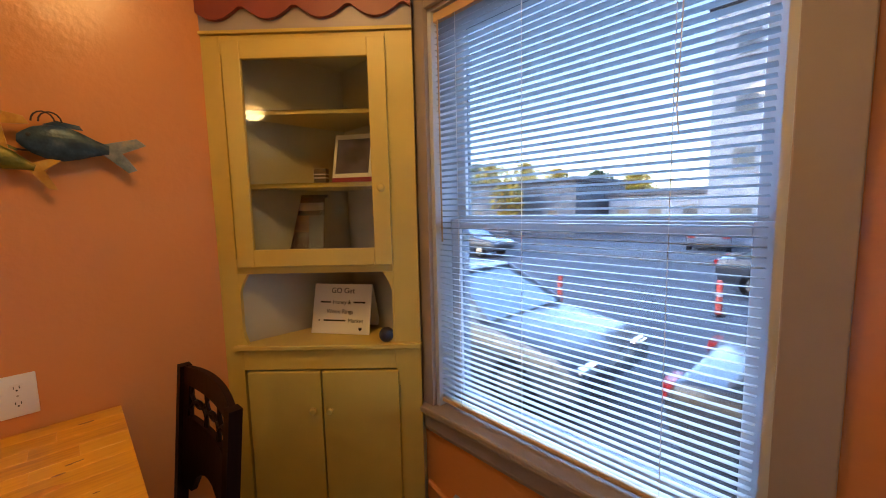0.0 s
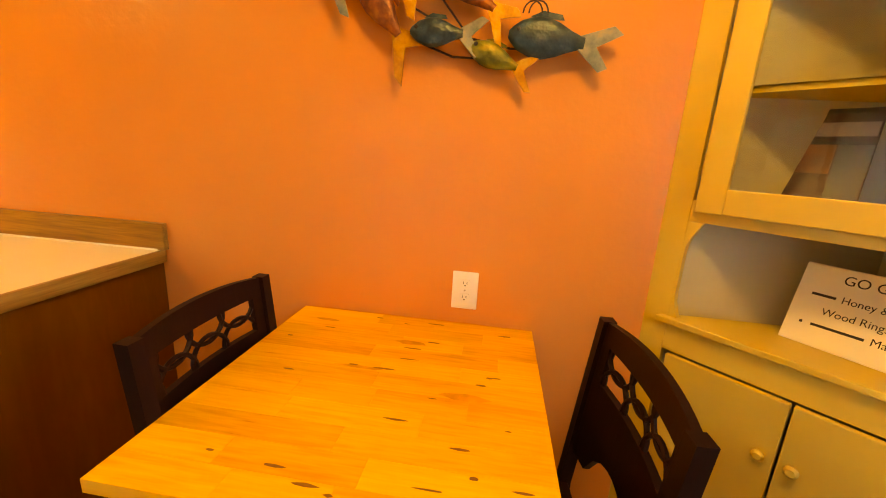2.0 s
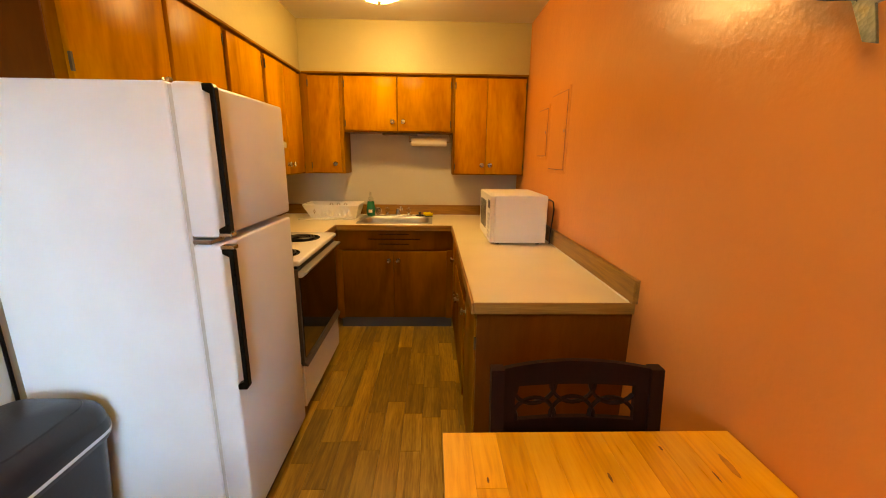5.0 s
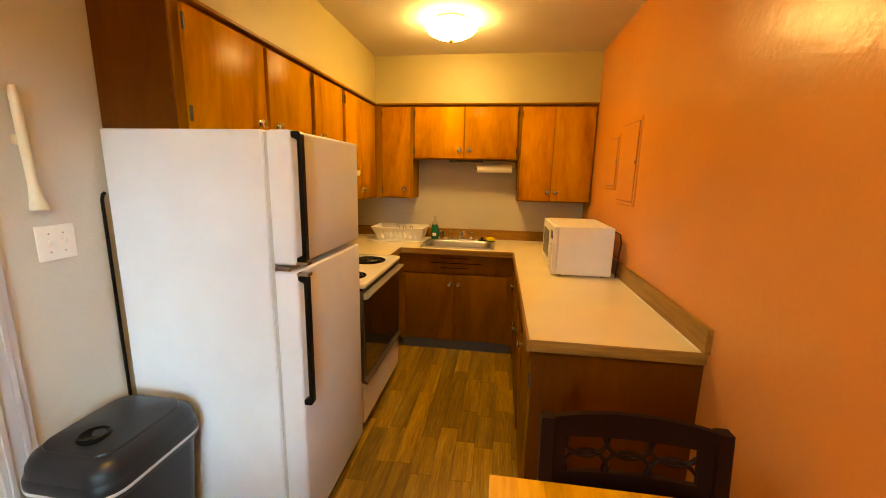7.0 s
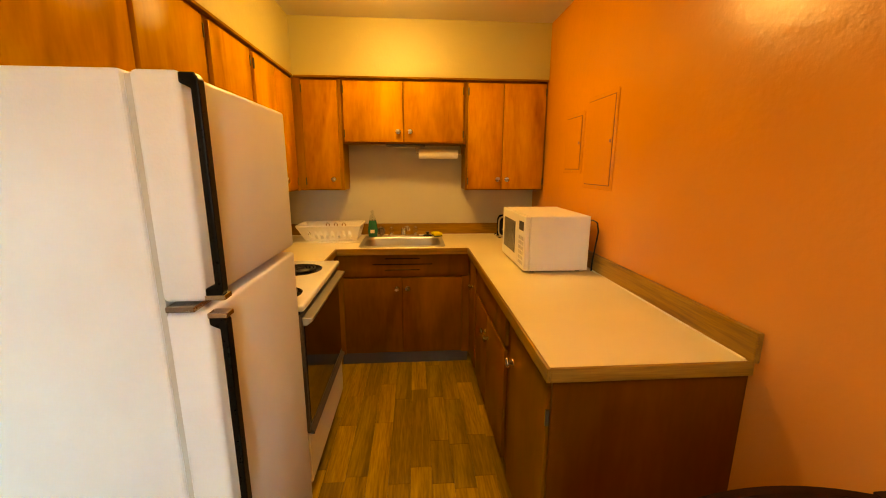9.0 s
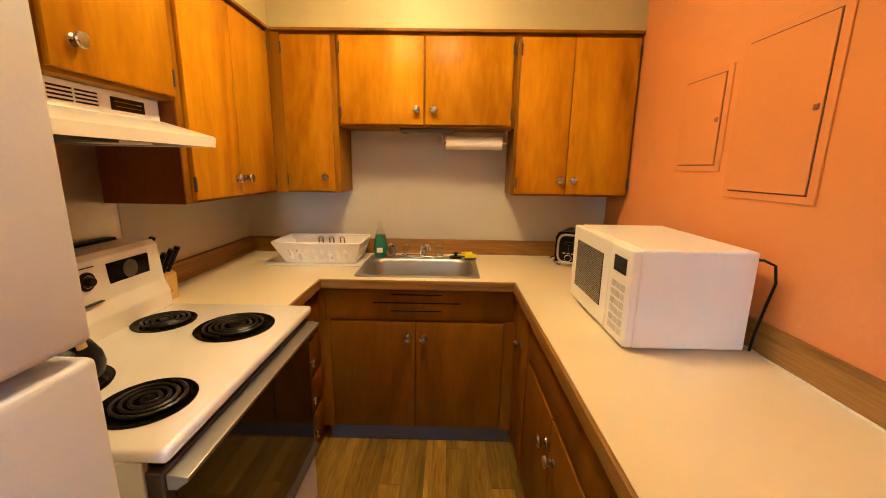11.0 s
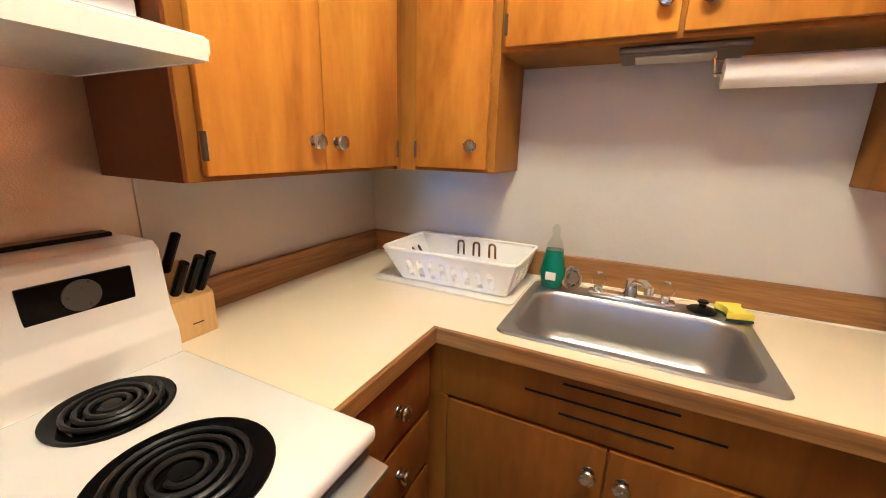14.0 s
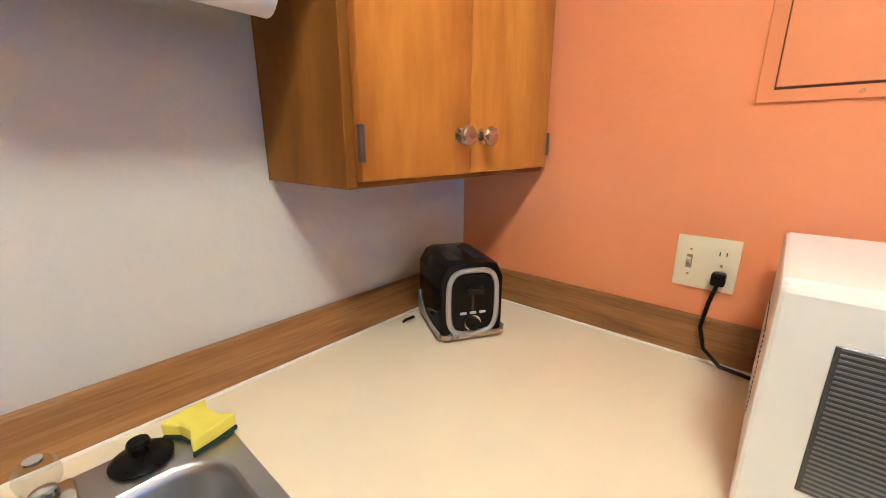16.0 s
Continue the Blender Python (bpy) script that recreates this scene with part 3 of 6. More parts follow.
for hz in (0.2, 0.72):
    hinge(endcab, -0.857, -0.849, FN - 0.003, FN + 0.01, hz)
b = box(-2.59, CE - 0.03, FN + 0.06, FN + 0.075, 0.0, 0.09)
structure("toe_strip", b, VINYL_BASE, "dark vinyl toe strip under base cabinets", "trim")
# south drawers
base_cabinet("drawer_cabinet", box(WEST + 0.002, STOVE_W - 0.004, SOUTH + 0.002, FS - 0.02, 0.0, COUNTER - 0.044), [
    ("drawer", (CW - 0.01, STOVE_W - 0.03, FS - 0.0195, FS, z0, z1), (-2.39, FS, (z0 + z1) / 2), "y") for z0, z1 in ((0.1, 0.26), (0.275, 0.45), (0.465, 0.64), (0.655, 0.84))],
    "brown wooden cabinet with four drawers beside the range", (-2.6, SOUTH, 0))

# filler strips where the runs of cabinets meet
b = box(UW - 0.0198, UW - 0.004, US - 0.0198, 0.193, UPPER_Z, UPPER_TOP - 0.013)
box(UW - 0.004, -2.847, US - 0.0198, US - 0.004, UPPER_Z, UPPER_TOP - 0.013, bm=b)
structure("corner_filler", b, FRAME_WOOD, "honey-stained filler strip between corner wall cabinets", "trim")
b = box(FW - 0.0198, FW - 0.003, FS - 0.0198, CS + 0.0285, 0.09, 0.698)
box(FW - 0.0198, FW - 0.004, FS - 0.0198, CS + 0.0055, 0.699, COUNTER - 0.0455, bm=b)
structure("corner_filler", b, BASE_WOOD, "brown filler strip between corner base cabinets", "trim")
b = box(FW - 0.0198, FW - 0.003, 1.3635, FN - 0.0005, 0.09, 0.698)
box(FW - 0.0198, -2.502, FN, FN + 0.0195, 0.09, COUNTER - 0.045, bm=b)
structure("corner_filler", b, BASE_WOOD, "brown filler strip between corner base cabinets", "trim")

# ---- worktop ----
SX0, SX1, SY0, SY1 = -3.075, -2.6, 0.6, 1.24  # sink rim
worktop = thing("worktop", (-2.8, 1.0, COUNTER - 0.04), "cream laminate U-shaped worktop with oak edging", "worktop")
b = bmesh.new()
t0, t1 = COUNTER - 0.038, COUNTER
hx0, hx1, hy0, hy1 = SX0 + 0.02, SX1 - 0.02, SY0 + 0.02, SY1 - 0.02
box(WEST + 0.002, CW - 0.012, CN + 0.012, NORTH - 0.002, t0, t1, bm=b)
box(CW - 0.012, CE - 0.012, CN + 0.012, NORTH - 0.002, t0, t1, bm=b)
box(WEST + 0.002, hx0, CS - 0.012, CN + 0.012, t0, t1, bm=b)
box(hx1, CW - 0.012, CS - 0.012, CN + 0.012, t0, t1, bm=b)
box(hx0, hx1, CS - 0.012, hy0, t0, t1, bm=b)
box(hx0, hx1, hy1, CN + 0.012, t0, t1, bm=b)
box(WEST + 0.002, STOVE_W - 0.003, SOUTH + 0.002, CS - 0.012, t0, t1, bm=b)
bmesh.ops.remove_doubles(b, verts=b.verts, dist=0.0005)
part("laminate_top", b, LAMINATE, worktop)
e0 = COUNTER - 0.046
part("edge_strip", box(CW - 0.0118, CW, CS - 0.0, CN + 0.0, e0, COUNTER + 0.0005, 0.003), OAK_Y, worktop)
part("edge_strip", box(CW - 0.0118, CE, CN, CN + 0.0118, e0, COUNTER + 0.0005, 0.003), OAK_X, worktop)
part("edge_strip", box(CE - 0.0118, CE, CN + 0.012, NORTH - 0.002, e0, COUNTER + 0.0005, 0.003), OAK_Y, worktop)
part("edge_strip", box(CW - 0.0118, STOVE_W - 0.003, CS - 0.0118, CS, e0, COUNTER + 0.0005, 0.003), OAK_X, worktop)
structure("backsplash_north", box(WEST + 0.024, CE + 0.012, NORTH - 0.022, NORTH, COUNTER + 0.001, 1.012, 0.003), OAK_X, "worn oak backsplash strip along the orange wall", "trim")
structure("backsplash_west", box(WEST, WEST + 0.022, SOUTH, NORTH, COUNTER + 0.001, 1.012, 0.003), OAK_Y, "worn oak backsplash strip behind the sink", "trim")
structure("backsplash_south", box(WEST + 0.024, STOVE_W - 0.005, SOUTH, SOUTH + 0.022, COUNTER + 0.001, 1.012, 0.003), OAK_X, "worn oak backsplash strip beside the range", "trim")
b = box(WEST + 0.026, CE - 0.014, NORTH - 0.027, NORTH - 0.022, COUNTER, COUNTER + 0.006, 0.001, 1)
box(WEST + 0.022, WEST + 0.027, SOUTH + 0.03, NORTH - 0.03, COUNTER, COUNTER + 0.006, 0.001, 1, bm=b)
structure("caulk_line", b, CAULK, "white caulk line along the backsplash", "trim")

# ---- sink ----
sink = thing("kitchen_sink", ((SX0 + SX1) / 2, (SY0 + SY1) / 2, COUNTER), "brushed stainless steel single-bowl drop-in sink", "sink")


def ring_at(x0, x1, y0, y1, r, z):
    return [(x, y, z) for x, y in rounded(x0, x1, y0, y1, r, 6)]


b = loft([
    ring_at(SX0, SX1, SY0, SY1, 0.03, COUNTER + 0.001),
    ring_at(SX0 + 0.003, SX1 - 0.003, SY0 + 0.003, SY1 - 0.003, 0.03, COUNTER + 0.007),
    ring_at(SX0 + 0.088, SX1 - 0.026, SY0 + 0.03, SY1 - 0.03, 0.07, COUNTER + 0.006),
    ring_at(SX0 + 0.093, SX1 - 0.031, SY0 + 0.035, SY1 - 0.035, 0.07, COUNTER + 0.001),
    ring_at(SX0 + 0.096, SX1 - 0.034, SY0 + 0.038, SY1 - 0.038, 0.07, COUNTER - 0.01),
    ring_at(SX0 + 0.106, SX1 - 0.044, SY0 + 0.048, SY1 - 0.048, 0.07, COUNTER - 0.12),
    ring_at(SX0 + 0.112, SX1 - 0.05, SY0 + 0.054, SY1 - 0.054, 0.07, COUNTER - 0.142),
    ring_at(SX0 + 0.126, SX1 - 0.064, SY0 + 0.068, SY1 - 0.068, 0.06, COUNTER - 0.158),
    ring_at(SX0 + 0.15, SX1 - 0.088, SY0 + 0.092, SY1 - 0.092, 0.05, COUNTER - 0.164)], caps=False)
b.faces.new([v for v in b.verts][-28:])
part("basin", b, SINK_STEEL, sink, smooth=True)
dx, dy = (SX0 + 0.115 + SX1 - 0.05) / 2, 0.92
part("drain", lathe([(0.055, 0.0), (0.055, 0.004), (0.042, 0.006), (0.036, 0.002), (0.0, 0.001)], (dx, dy, COUNTER - 0.16), steps=24), CHROME, sink, smooth=True)
part("drain_hole", lathe([(0.04, 0.0), (0.04, 0.0025), (0.0, 0.0025)], (dx, dy, COUNTER - 0.1575), steps=20), BLACK, sink, "dark drain opening")
part("strainer", lathe([(0.02, 0.0), (0.02, 0.006), (0.008, 0.01), (0.0, 0.014)], (dx, dy, COUNTER - 0.158), steps=16), NICKEL, sink, smooth=True)

# ---- refrigerator ----
FX0, FX1, FY, FH = -1.25, -0.622, 0.563, 1.675
fridge = thing("refrigerator", ((FX0 + FX1) / 2, 0.25, 0), "white top-freezer refrigerator with long black handles", "refrigerator")
part("cabinet_body", box(FX0, FX1, SOUTH + 0.02, FY - 0.105, 0.03, FH, 0.006), FRIDGE_WHITE, fridge)
part("gasket", box(FX0 + 0.012, FX1 - 0.012, FY - 0.1045, FY - 0.0915, 0.09, FH - 0.008), plain("grey_gasket", (0.5, 0.5, 0.5), 0.6), fridge)
for z0, z1, hz0, hz1 in ((1.205, FH, 1.215, FH - 0.005), (0.085, 1.182, 0.66, 1.172)):
    d = part("door", box(FX0 + 0.001, FX1 - 0.001, FY - 0.091, FY, z0, z1, 0.012, 3), FRIDGE_WHITE, fridge, smooth=True)
    hx = FX1 - 0.013
    part("handle", prism([(FY, hz0), (FY + 0.03, hz0), (FY + 0.037, hz0 + 0.012), (FY + 0.037, hz1 - 0.012), (FY + 0.03, hz1), (FY, hz1), (FY, hz1 - 0.02), (FY + 0.021, hz1 - 0.03), (FY + 0.021, hz0 + 0.03), (FY, hz0 + 0.02)], "x", hx - 0.013, hx + 0.013, 0.003), BLACK, d, "long black door handle")
    zc = 1.209 if z0 > 1 else 1.168
    part("handle_trim", box(hx - 0.02, hx + 0.014, FY - 0.002, FY + 0.04, zc, zc + 0.012, 0.002), CHROME, d, "chrome handle end cap")
part("hinge_plate", box(FX1 - 0.07, FX1 + 0.012, FY - 0.08, FY - 0.02, 1.187, 1.2, 0.002), NICKEL, fridge)
part("kick_grille", box(FX0 + 0.01, FX1 - 0.01, FY - 0.1, FY - 0.04, 0.0, 0.08, 0.003), BLACK, fridge)

# ---- range ----
SZ = 0.932
stove = thing("electric_range", ((STOVE_W + STOVE_E) / 2, 0.25, 0), "white electric range with four coil burners, dark oven door", "stove")
part("body", box(STOVE_W + 0.004, STOVE_E - 0.004, SOUTH + 0.02, 0.5, 0.04, SZ - 0.03, 0.004), ENAMEL, stove)
part("cooktop", box(STOVE_W, STOVE_E, 0.015, 0.553, SZ - 0.032, SZ, 0.012, 3), ENAMEL, stove, smooth=True)
part("vent_gap", box(STOVE_W + 0.02, STOVE_E - 0.02, 0.5, 0.53, SZ - 0.05, SZ - 0.033), BLACK, stove)
d = part("oven_door", box(STOVE_W + 0.004, STOVE_E - 0.004, 0.502, 0.538, 0.335, SZ - 0.052, 0.004), DARK_TRIM, stove, "oven door with dark glass and bronze frame")
part("oven_glass", box(STOVE_W + 0.025, STOVE_E - 0.025, 0.538, 0.542, 0.365, SZ - 0.1, 0.002), OVEN_GLASS, d)
part("door_handle", prism([(0.538, SZ - 0.095), (0.556, SZ - 0.095), (0.582, SZ - 0.075), (0.582, SZ - 0.065), (0.538, SZ - 0.06)], "x", STOVE_W + 0.01, STOVE_E - 0.01, 0.002), STEEL, d, "worn metal handle bar")
part("lower_handle", prism([(0.52, 0.325), (0.555, 0.318), (0.558, 0.33), (0.538, 0.345), (0.52, 0.345)], "x", STOVE_W + 0.01, STOVE_E - 0.01, 0.002), DARK_TRIM, stove)
part("storage_drawer", box(STOVE_W + 0.004, STOVE_E - 0.004, 0.502, 0.535, 0.07, 0.318, 0.006), ENAMEL, stove, "white storage drawer")
part("kick_plate", box(STOVE_W + 0.02, STOVE_E - 0.02, 0.44, 0.47, 0.0, 0.07), BLACK, stove)
part("back_panel", prism([(SOUTH + 0.02, SZ - 0.03), (0.02, SZ - 0.03), (0.018, SZ + 0.055), (0.0, SZ + 0.1), (-0.012, SZ + 0.235), (-0.03, SZ + 0.25), (SOUTH + 0.02, SZ + 0.25)], "x", STOVE_W + 0.006, STOVE_E - 0.006, 0.004), ENAMEL, stove, "white control panel")
part("rear_vent", box(STOVE_W + 0.03, STOVE_E - 0.012, SOUTH + 0.008, SOUTH + 0.05, SZ + 0.2, SZ + 0.26, 0.003), BLACK, stove, "black rear vent ridge")
for x, r in ((-1.412, 0.034), (-1.592, 0.032), (-1.68, 0.031), (-1.754, 0.03), (-1.828, 0.029)):
    k = part("control_knob", lathe([(r, 0.0), (r, 0.004), (r * 0.68, 0.006), (r * 0.5, 0.007), (r * 0.46, 0.022), (r * 0.4, 0.024), (0.0, 0.024)], (x, -0.006, SZ + 0.175), "y", 24), BLACK, stove, "black round control knob", smooth=True)
    part("dial_ring", lathe([(r * 0.68, 0.0), (r * 0.68, 0.003), (r * 0.6, 0.003), (r * 0.6, 0.0)], (x, -0.0012, SZ + 0.175), "y", 24), CHROME, k, smooth=True)
part("clock_panel", box(-2.075, -1.905, -0.018, -0.004, SZ + 0.14, SZ + 0.212, 0.002), BLACK_GLOSS, stove, "dark clock panel")
part("clock_face", lathe([(0.03, 0.0), (0.03, 0.003), (0.0, 0.003)], (-1.99, -0.004, SZ + 0.177), "y", 24), plain("clock_face_grey", (0.06, 0.055, 0.05), 0.3), stove)
part("rocker_switch", box(-1.5, -1.486, -0.01, 0.0, SZ + 0.155, SZ + 0.19, 0.002), BLACK, stove)
for x0, x1 in ((-1.86, -1.7), (-1.54, -1.42)):
    part("panel_line", box(x0, x1, 0.0, 0.0125, SZ + 0.105, SZ + 0.108), BLACK, stove)
part("panel_line", box(-1.86, -1.68, -0.012, -0.004, SZ + 0.215, SZ + 0.2165), BLACK, stove)


def burner(x, y, r):
    part("drip_pan", lathe([(r * 1.26, 0.0), (r * 1.27, 0.004), (r * 1.2, 0.005), (r * 1.1, 0.001), (r * 0.6, 0.0006), (0.0, 0.0006)], (x, y, SZ - 0.0005), steps=40), BLACK_GLOSS, stove, "black enamel drip pan", smooth=True)
    pts = []
    turns = 4 if r > 0.085 else 3.5
    n = int(turns * 22)
    for i in range(n + 1):
        a = 2 * math.pi * turns * i / n
        q = r * (0.24 + 0.76 * i / n)
        pts.append((x + q * math.cos(a), y + q * math.sin(a), SZ + 0.0075))
    part("coil", rod(pts, 0.0048, 6), COIL, stove, "dark spiral heating coil", smooth=True)
    part("coil_support", lathe([(0.0, 0.0), (r * 0.2, 0.0), (r * 0.2, 0.008), (0.0, 0.009)], (x, y, SZ + 0.002), steps=16), BLACK, stove)


burner(-1.955, 0.117, 0.075)
burner(-1.925, 0.375, 0.095)
burner(-1.505, 0.405, 0.077)
burner(-1.54, 0.142, 0.096)

# ---- hood and metal splash ----
FILTER_GREY = plain("greasy_filter_mesh", (0.03, 0.026, 0.02), 0.5, 0.3, grain=300, relief=0.4)
HX0, HX1, HZ = -2.12, -1.44, 1.514
FACE_Y, BEND_Z, LIP_Y, LIP_Z, HTOP = 0.07, 1.6, 0.258, HZ + 0.032, 1.666
hood = thing("range_hood", ((HX0 + HX1) / 2, SOUTH, HZ), "white metal range hood with louvre slots", "range hood")
side_cut = [(SOUTH + 0.002, HZ), (LIP_Y - 0.012, HZ), (LIP_Y, HZ + 0.012), (LIP_Y, LIP_Z), (LIP_Y - 0.02, LIP_Z + 0.008), (FACE_Y, BEND_Z), (FACE_Y, HTOP), (SOUTH + 0.002, HTOP)]
for x0, x1 in ((HX0, HX0 + 0.004), (HX1 - 0.004, HX1)):
    part("side_panel", prism(side_cut, "x", x0, x1), ENAMEL, hood)
part("front_shell", prism([(LIP_Y - 0.004, HZ), (LIP_Y, HZ), (LIP_Y, LIP_Z), (LIP_Y - 0.006, LIP_Z + 0.005), (FACE_Y + 0.004, BEND_Z - 0.002), (FACE_Y, BEND_Z + 0.004), (FACE_Y, HTOP), (FACE_Y - 0.004, HTOP), (FACE_Y - 0.004, BEND_Z), (LIP_Y - 0.008, LIP_Z)], "x", HX0 + 0.004, HX1 - 0.004), ENAMEL, hood, smooth=True)
part("top_plate", box(HX0 + 0.004, HX1 - 0.004, SOUTH + 0.002, FACE_Y - 0.004, HTOP - 0.006, HTOP), ENAMEL, hood)
part("underside", box(HX0 + 0.004, HX1 - 0.004, SOUTH + 0.002, LIP_Y - 0.0045, HZ + 0.002, HZ + 0.006), ENAMEL, hood)
part("filter", box(-1.75, -1.53, 0.0, 0.225, HZ - 0.006, HZ + 0.0022, 0.002), FILTER_GREY, hood, "dark grease filter")
part("lamp_lens", box(-1.9, -1.77, 0.06, 0.2, HZ - 0.004, HZ + 0.0022, 0.003), CAULK, hood, "unlit frosted lamp lens")
for x in (-1.848, -1.772, -1.683):
    for j in range(4):
        part("louvre_slot", box(x - 0.034, x + 0.034, FACE_Y - 0.0005, FACE_Y + 0.0012, 1.614 + j * 0.0105, 1.619 + j * 0.0105), BLACK, hood)
part("control_plate", box(-2.055, -1.925, FACE_Y - 0.001, FACE_Y + 0.002, 1.612, 1.65, 0.001, 1), BLACK_GLOSS, hood, "dark control plate")
for z in (1.624, 1.637):
    part("slide_track", box(-2.04, -1.94, FACE_Y + 0.002, FACE_Y + 0.0026, z - 0.0008, z + 0.0008), NICKEL, hood)
splash = structure("metal_backsplash", box(STOVE_W - 0.046, STOVE_E + 0.03, SOUTH, SOUTH + 0.004, 0.95, HZ + 0.02), FOIL, "dull dented metal sheet behind the range", "backsplash")

part("edge_trim", box(STOVE_W - 0.054, STOVE_W - 0.0465, SOUTH, SOUTH + 0.009, 0.95, HZ + 0.02, 0.002), STEEL, splash, "narrow metal edge trim")

# ---- dining table ----
TX0, TX1, TY0, TY1, TZ = -0.27, 0.512, 1.272, 2.036, 0.762
table = thing("dining_table", ((TX0 + TX1) / 2, (TY0 + TY1) / 2, 0), "varnished knotty pine dining table against the orange wall", "table")
top_mesh_rows = 11
rows = []
w = (TY1 - TY0) / top_mesh_rows
rng = random.Random(4)
for i in range(top_mesh_rows):
    x = TX0
    while x < TX1 - 0.001:
        l = rng.uniform(0.16, 0.42)
        x1 = TX1 if x + l > TX1 - 0.1 else x + l
        part("board", box(x, x1, TY0 + i * w, TY0 + (i + 1) * w, TZ - 0.028, TZ, 0.0006, 1), PINE, table)
        x = x1
for i in range(26):
    kx, ky = rng.uniform(TX0 + 0.05, TX1 - 0.06), rng.uniform(TY0 + 0.03, TY1 - 0.03)
    a, c = rng.uniform(0.008, 0.03), rng.uniform(0.0018, 0.004)
    pts = [(kx + a * math.cos(q * 0.7854) * rng.uniform(0.8, 1.1), ky + c * math.sin(q * 0.7854) * rng.uniform(0.7, 1.3)) for q in range(8)]
    part("knot", prism(pts, "z", TZ - 0.001, TZ + 0.0006), KNOT, table)
for kx, ky, a, c in ((0.15, 1.86, 0.05, 0.012), (0.05, 1.7, 0.075, 0.006), (0.33, 1.63, 0.06, 0.014), (-0.15, 1.95, 0.04, 0.008)):
    pts = [(kx + a * math.cos(q * 0.5236) * rng.uniform(0.75, 1.1), ky + c * math.sin(q * 0.5236) * rng.uniform(0.8, 1.2)) for q in range(12)]
    part("heartwood_streak", prism(pts, "z", TZ - 0.001, TZ + 0.0004), HEART, table)
for x in (TX0 + 0.06, TX1 - 0.06):
    for y in (TY0 + 0.06, TY1 - 0.06):
        part("leg", box(x - 0.03, x + 0.03, y - 0.03, y + 0.03, 0.0, TZ - 0.0285, 0.004), PINE, table)
for x0, x1, y0, y1 in ((TX0 + 0.09, TX1 - 0.09, TY0 + 0.05, TY0 + 0.07), (TX0 + 0.09, TX1 - 0.09, TY1 - 0.07, TY1 - 0.05), (TX0 + 0.05, TX0 + 0.07, TY0 + 0.09, TY1 - 0.09), (TX1 - 0.07, TX1 - 0.05, TY0 + 0.09, TY1 - 0.09)):
    part("apron", box(x0, x1, y0, y1, TZ - 0.1, TZ - 0.0285), PINE, table)


# ---- chairs ----
def dining_chair(m, label):
    """A chair that faces +x, its seat centre over the origin, then laid at the pose m."""
    c = thing("dining_chair", (0, 0, 0), label, "chair", "chairs at the table")
    half, lean = 0.21, 0.1

    def bx(z):
        return -0.2 - lean * max(0, z - 0.45)

    for s in (-1, 1):
        part("back_post", loft([[(bx(z) + dx, s * half + dy, z) for dx, dy in ((-0.016, -0.017), (0.016, -0.017), (0.016, 0.017), (-0.016, 0.017))] for z in (0.0, 0.45, 0.7, 0.932)]), ESPRESSO, c)
        part("front_leg", box(0.175, 0.21, s * 0.19 - 0.018, s * 0.19 + 0.018, 0, 0.43, 0.004), ESPRESSO, c)
        part("side_rail", box(-0.19, 0.18, s * 0.195 - 0.01, s * 0.195 + 0.01, 0.37, 0.43, 0.002), ESPRESSO, c)
    inner = half - 0.017

    def slab(name, zlo, zhi, y0=-inner, y1=inner, curve=0.022, thick=0.016):
        n = 12
        b = bmesh.new()
        outs = []
        for i in range(n + 1):
            y = y0 + (y1 - y0) * i / n
            bow = -curve * (1 - (y / half) ** 2)
            lo, hi = zlo(y), zhi(y)
            outs.append([(bx(lo) + bow - thick / 2, y, lo), (bx(lo) + bow + thick / 2, y, lo), (bx(hi) + bow + thick / 2, y, hi), (bx(hi) + bow - thick / 2, y, hi)])
        loft(outs, bm=b)
        return part(name, b, ESPRESSO, c, smooth=True)

    slab("top_rail", lambda y: 0.878, lambda y: 0.928 + 0.014 * (1 - (y / half) ** 2))
    slab("lower_panel", lambda y: 0.56 + 0.09 * max(0.0, 1 - (y / 0.12) ** 2) ** 0.5, lambda y: 0.782)
    slab("lattice_side", lambda y: 0.782, lambda y: 0.878, -inner, -inner + 0.032)
    slab("lattice_side", lambda y: 0.782, lambda y: 0.878, inner - 0.032, inner)
    w = (inner - 0.032) * 2 / 3
    for i in range(-1, 3):
        for up in (0, 1):
            pts = []
            for q in range(13):
                a = math.pi * q / 12
                y = i * w - w + 0.56 * w * math.cos(a)
                zz = 0.782 + 0.056 * math.sin(a) if not up else 0.878 - 0.056 * math.sin(a)
                if abs(y) <= inner - 0.028:
                    pts.append((bx(zz) - 0.022 * (1 - (y / half) ** 2), y, zz))
            if len(pts) > 2:
                part("lattice_arc", rod(pts, 0.006, 6), ESPRESSO, c, smooth=True)
    part("seat", prism(rounded(-0.21, 0.23, -0.22, 0.22, 0.03, 4), "z", 0.43, 0.452, 0.004), ESPRESSO, c)
    part("seat_pad", prism(rounded(-0.17, 0.22, -0.205, 0.205, 0.03, 4), "z", 0.452, 0.485, 0.01), BLACK, c, "black padded seat")
    part("stretcher", box(-0.18, 0.18, -0.008, 0.008, 0.2, 0.22), ESPRESSO, c)
    part("stretcher", box(0.185, 0.2, -0.175, 0.175, 0.39, 0.43), ESPRESSO, c)
    c.matrix_world = m
    return c


chair = dining_chair(pose(-0.055, 1.625, 0, 0, 0, 0), "dark espresso wooden chair with lattice back, pushed under table")
tagged(copy_thing(chair, pose(0.425, 1.56, 0, 0, 0, 183)), label="dark espresso wooden lattice-back chair between table and corner cabinet")

# ---- corner cabinet ----
D2 = math.sqrt(0.5)
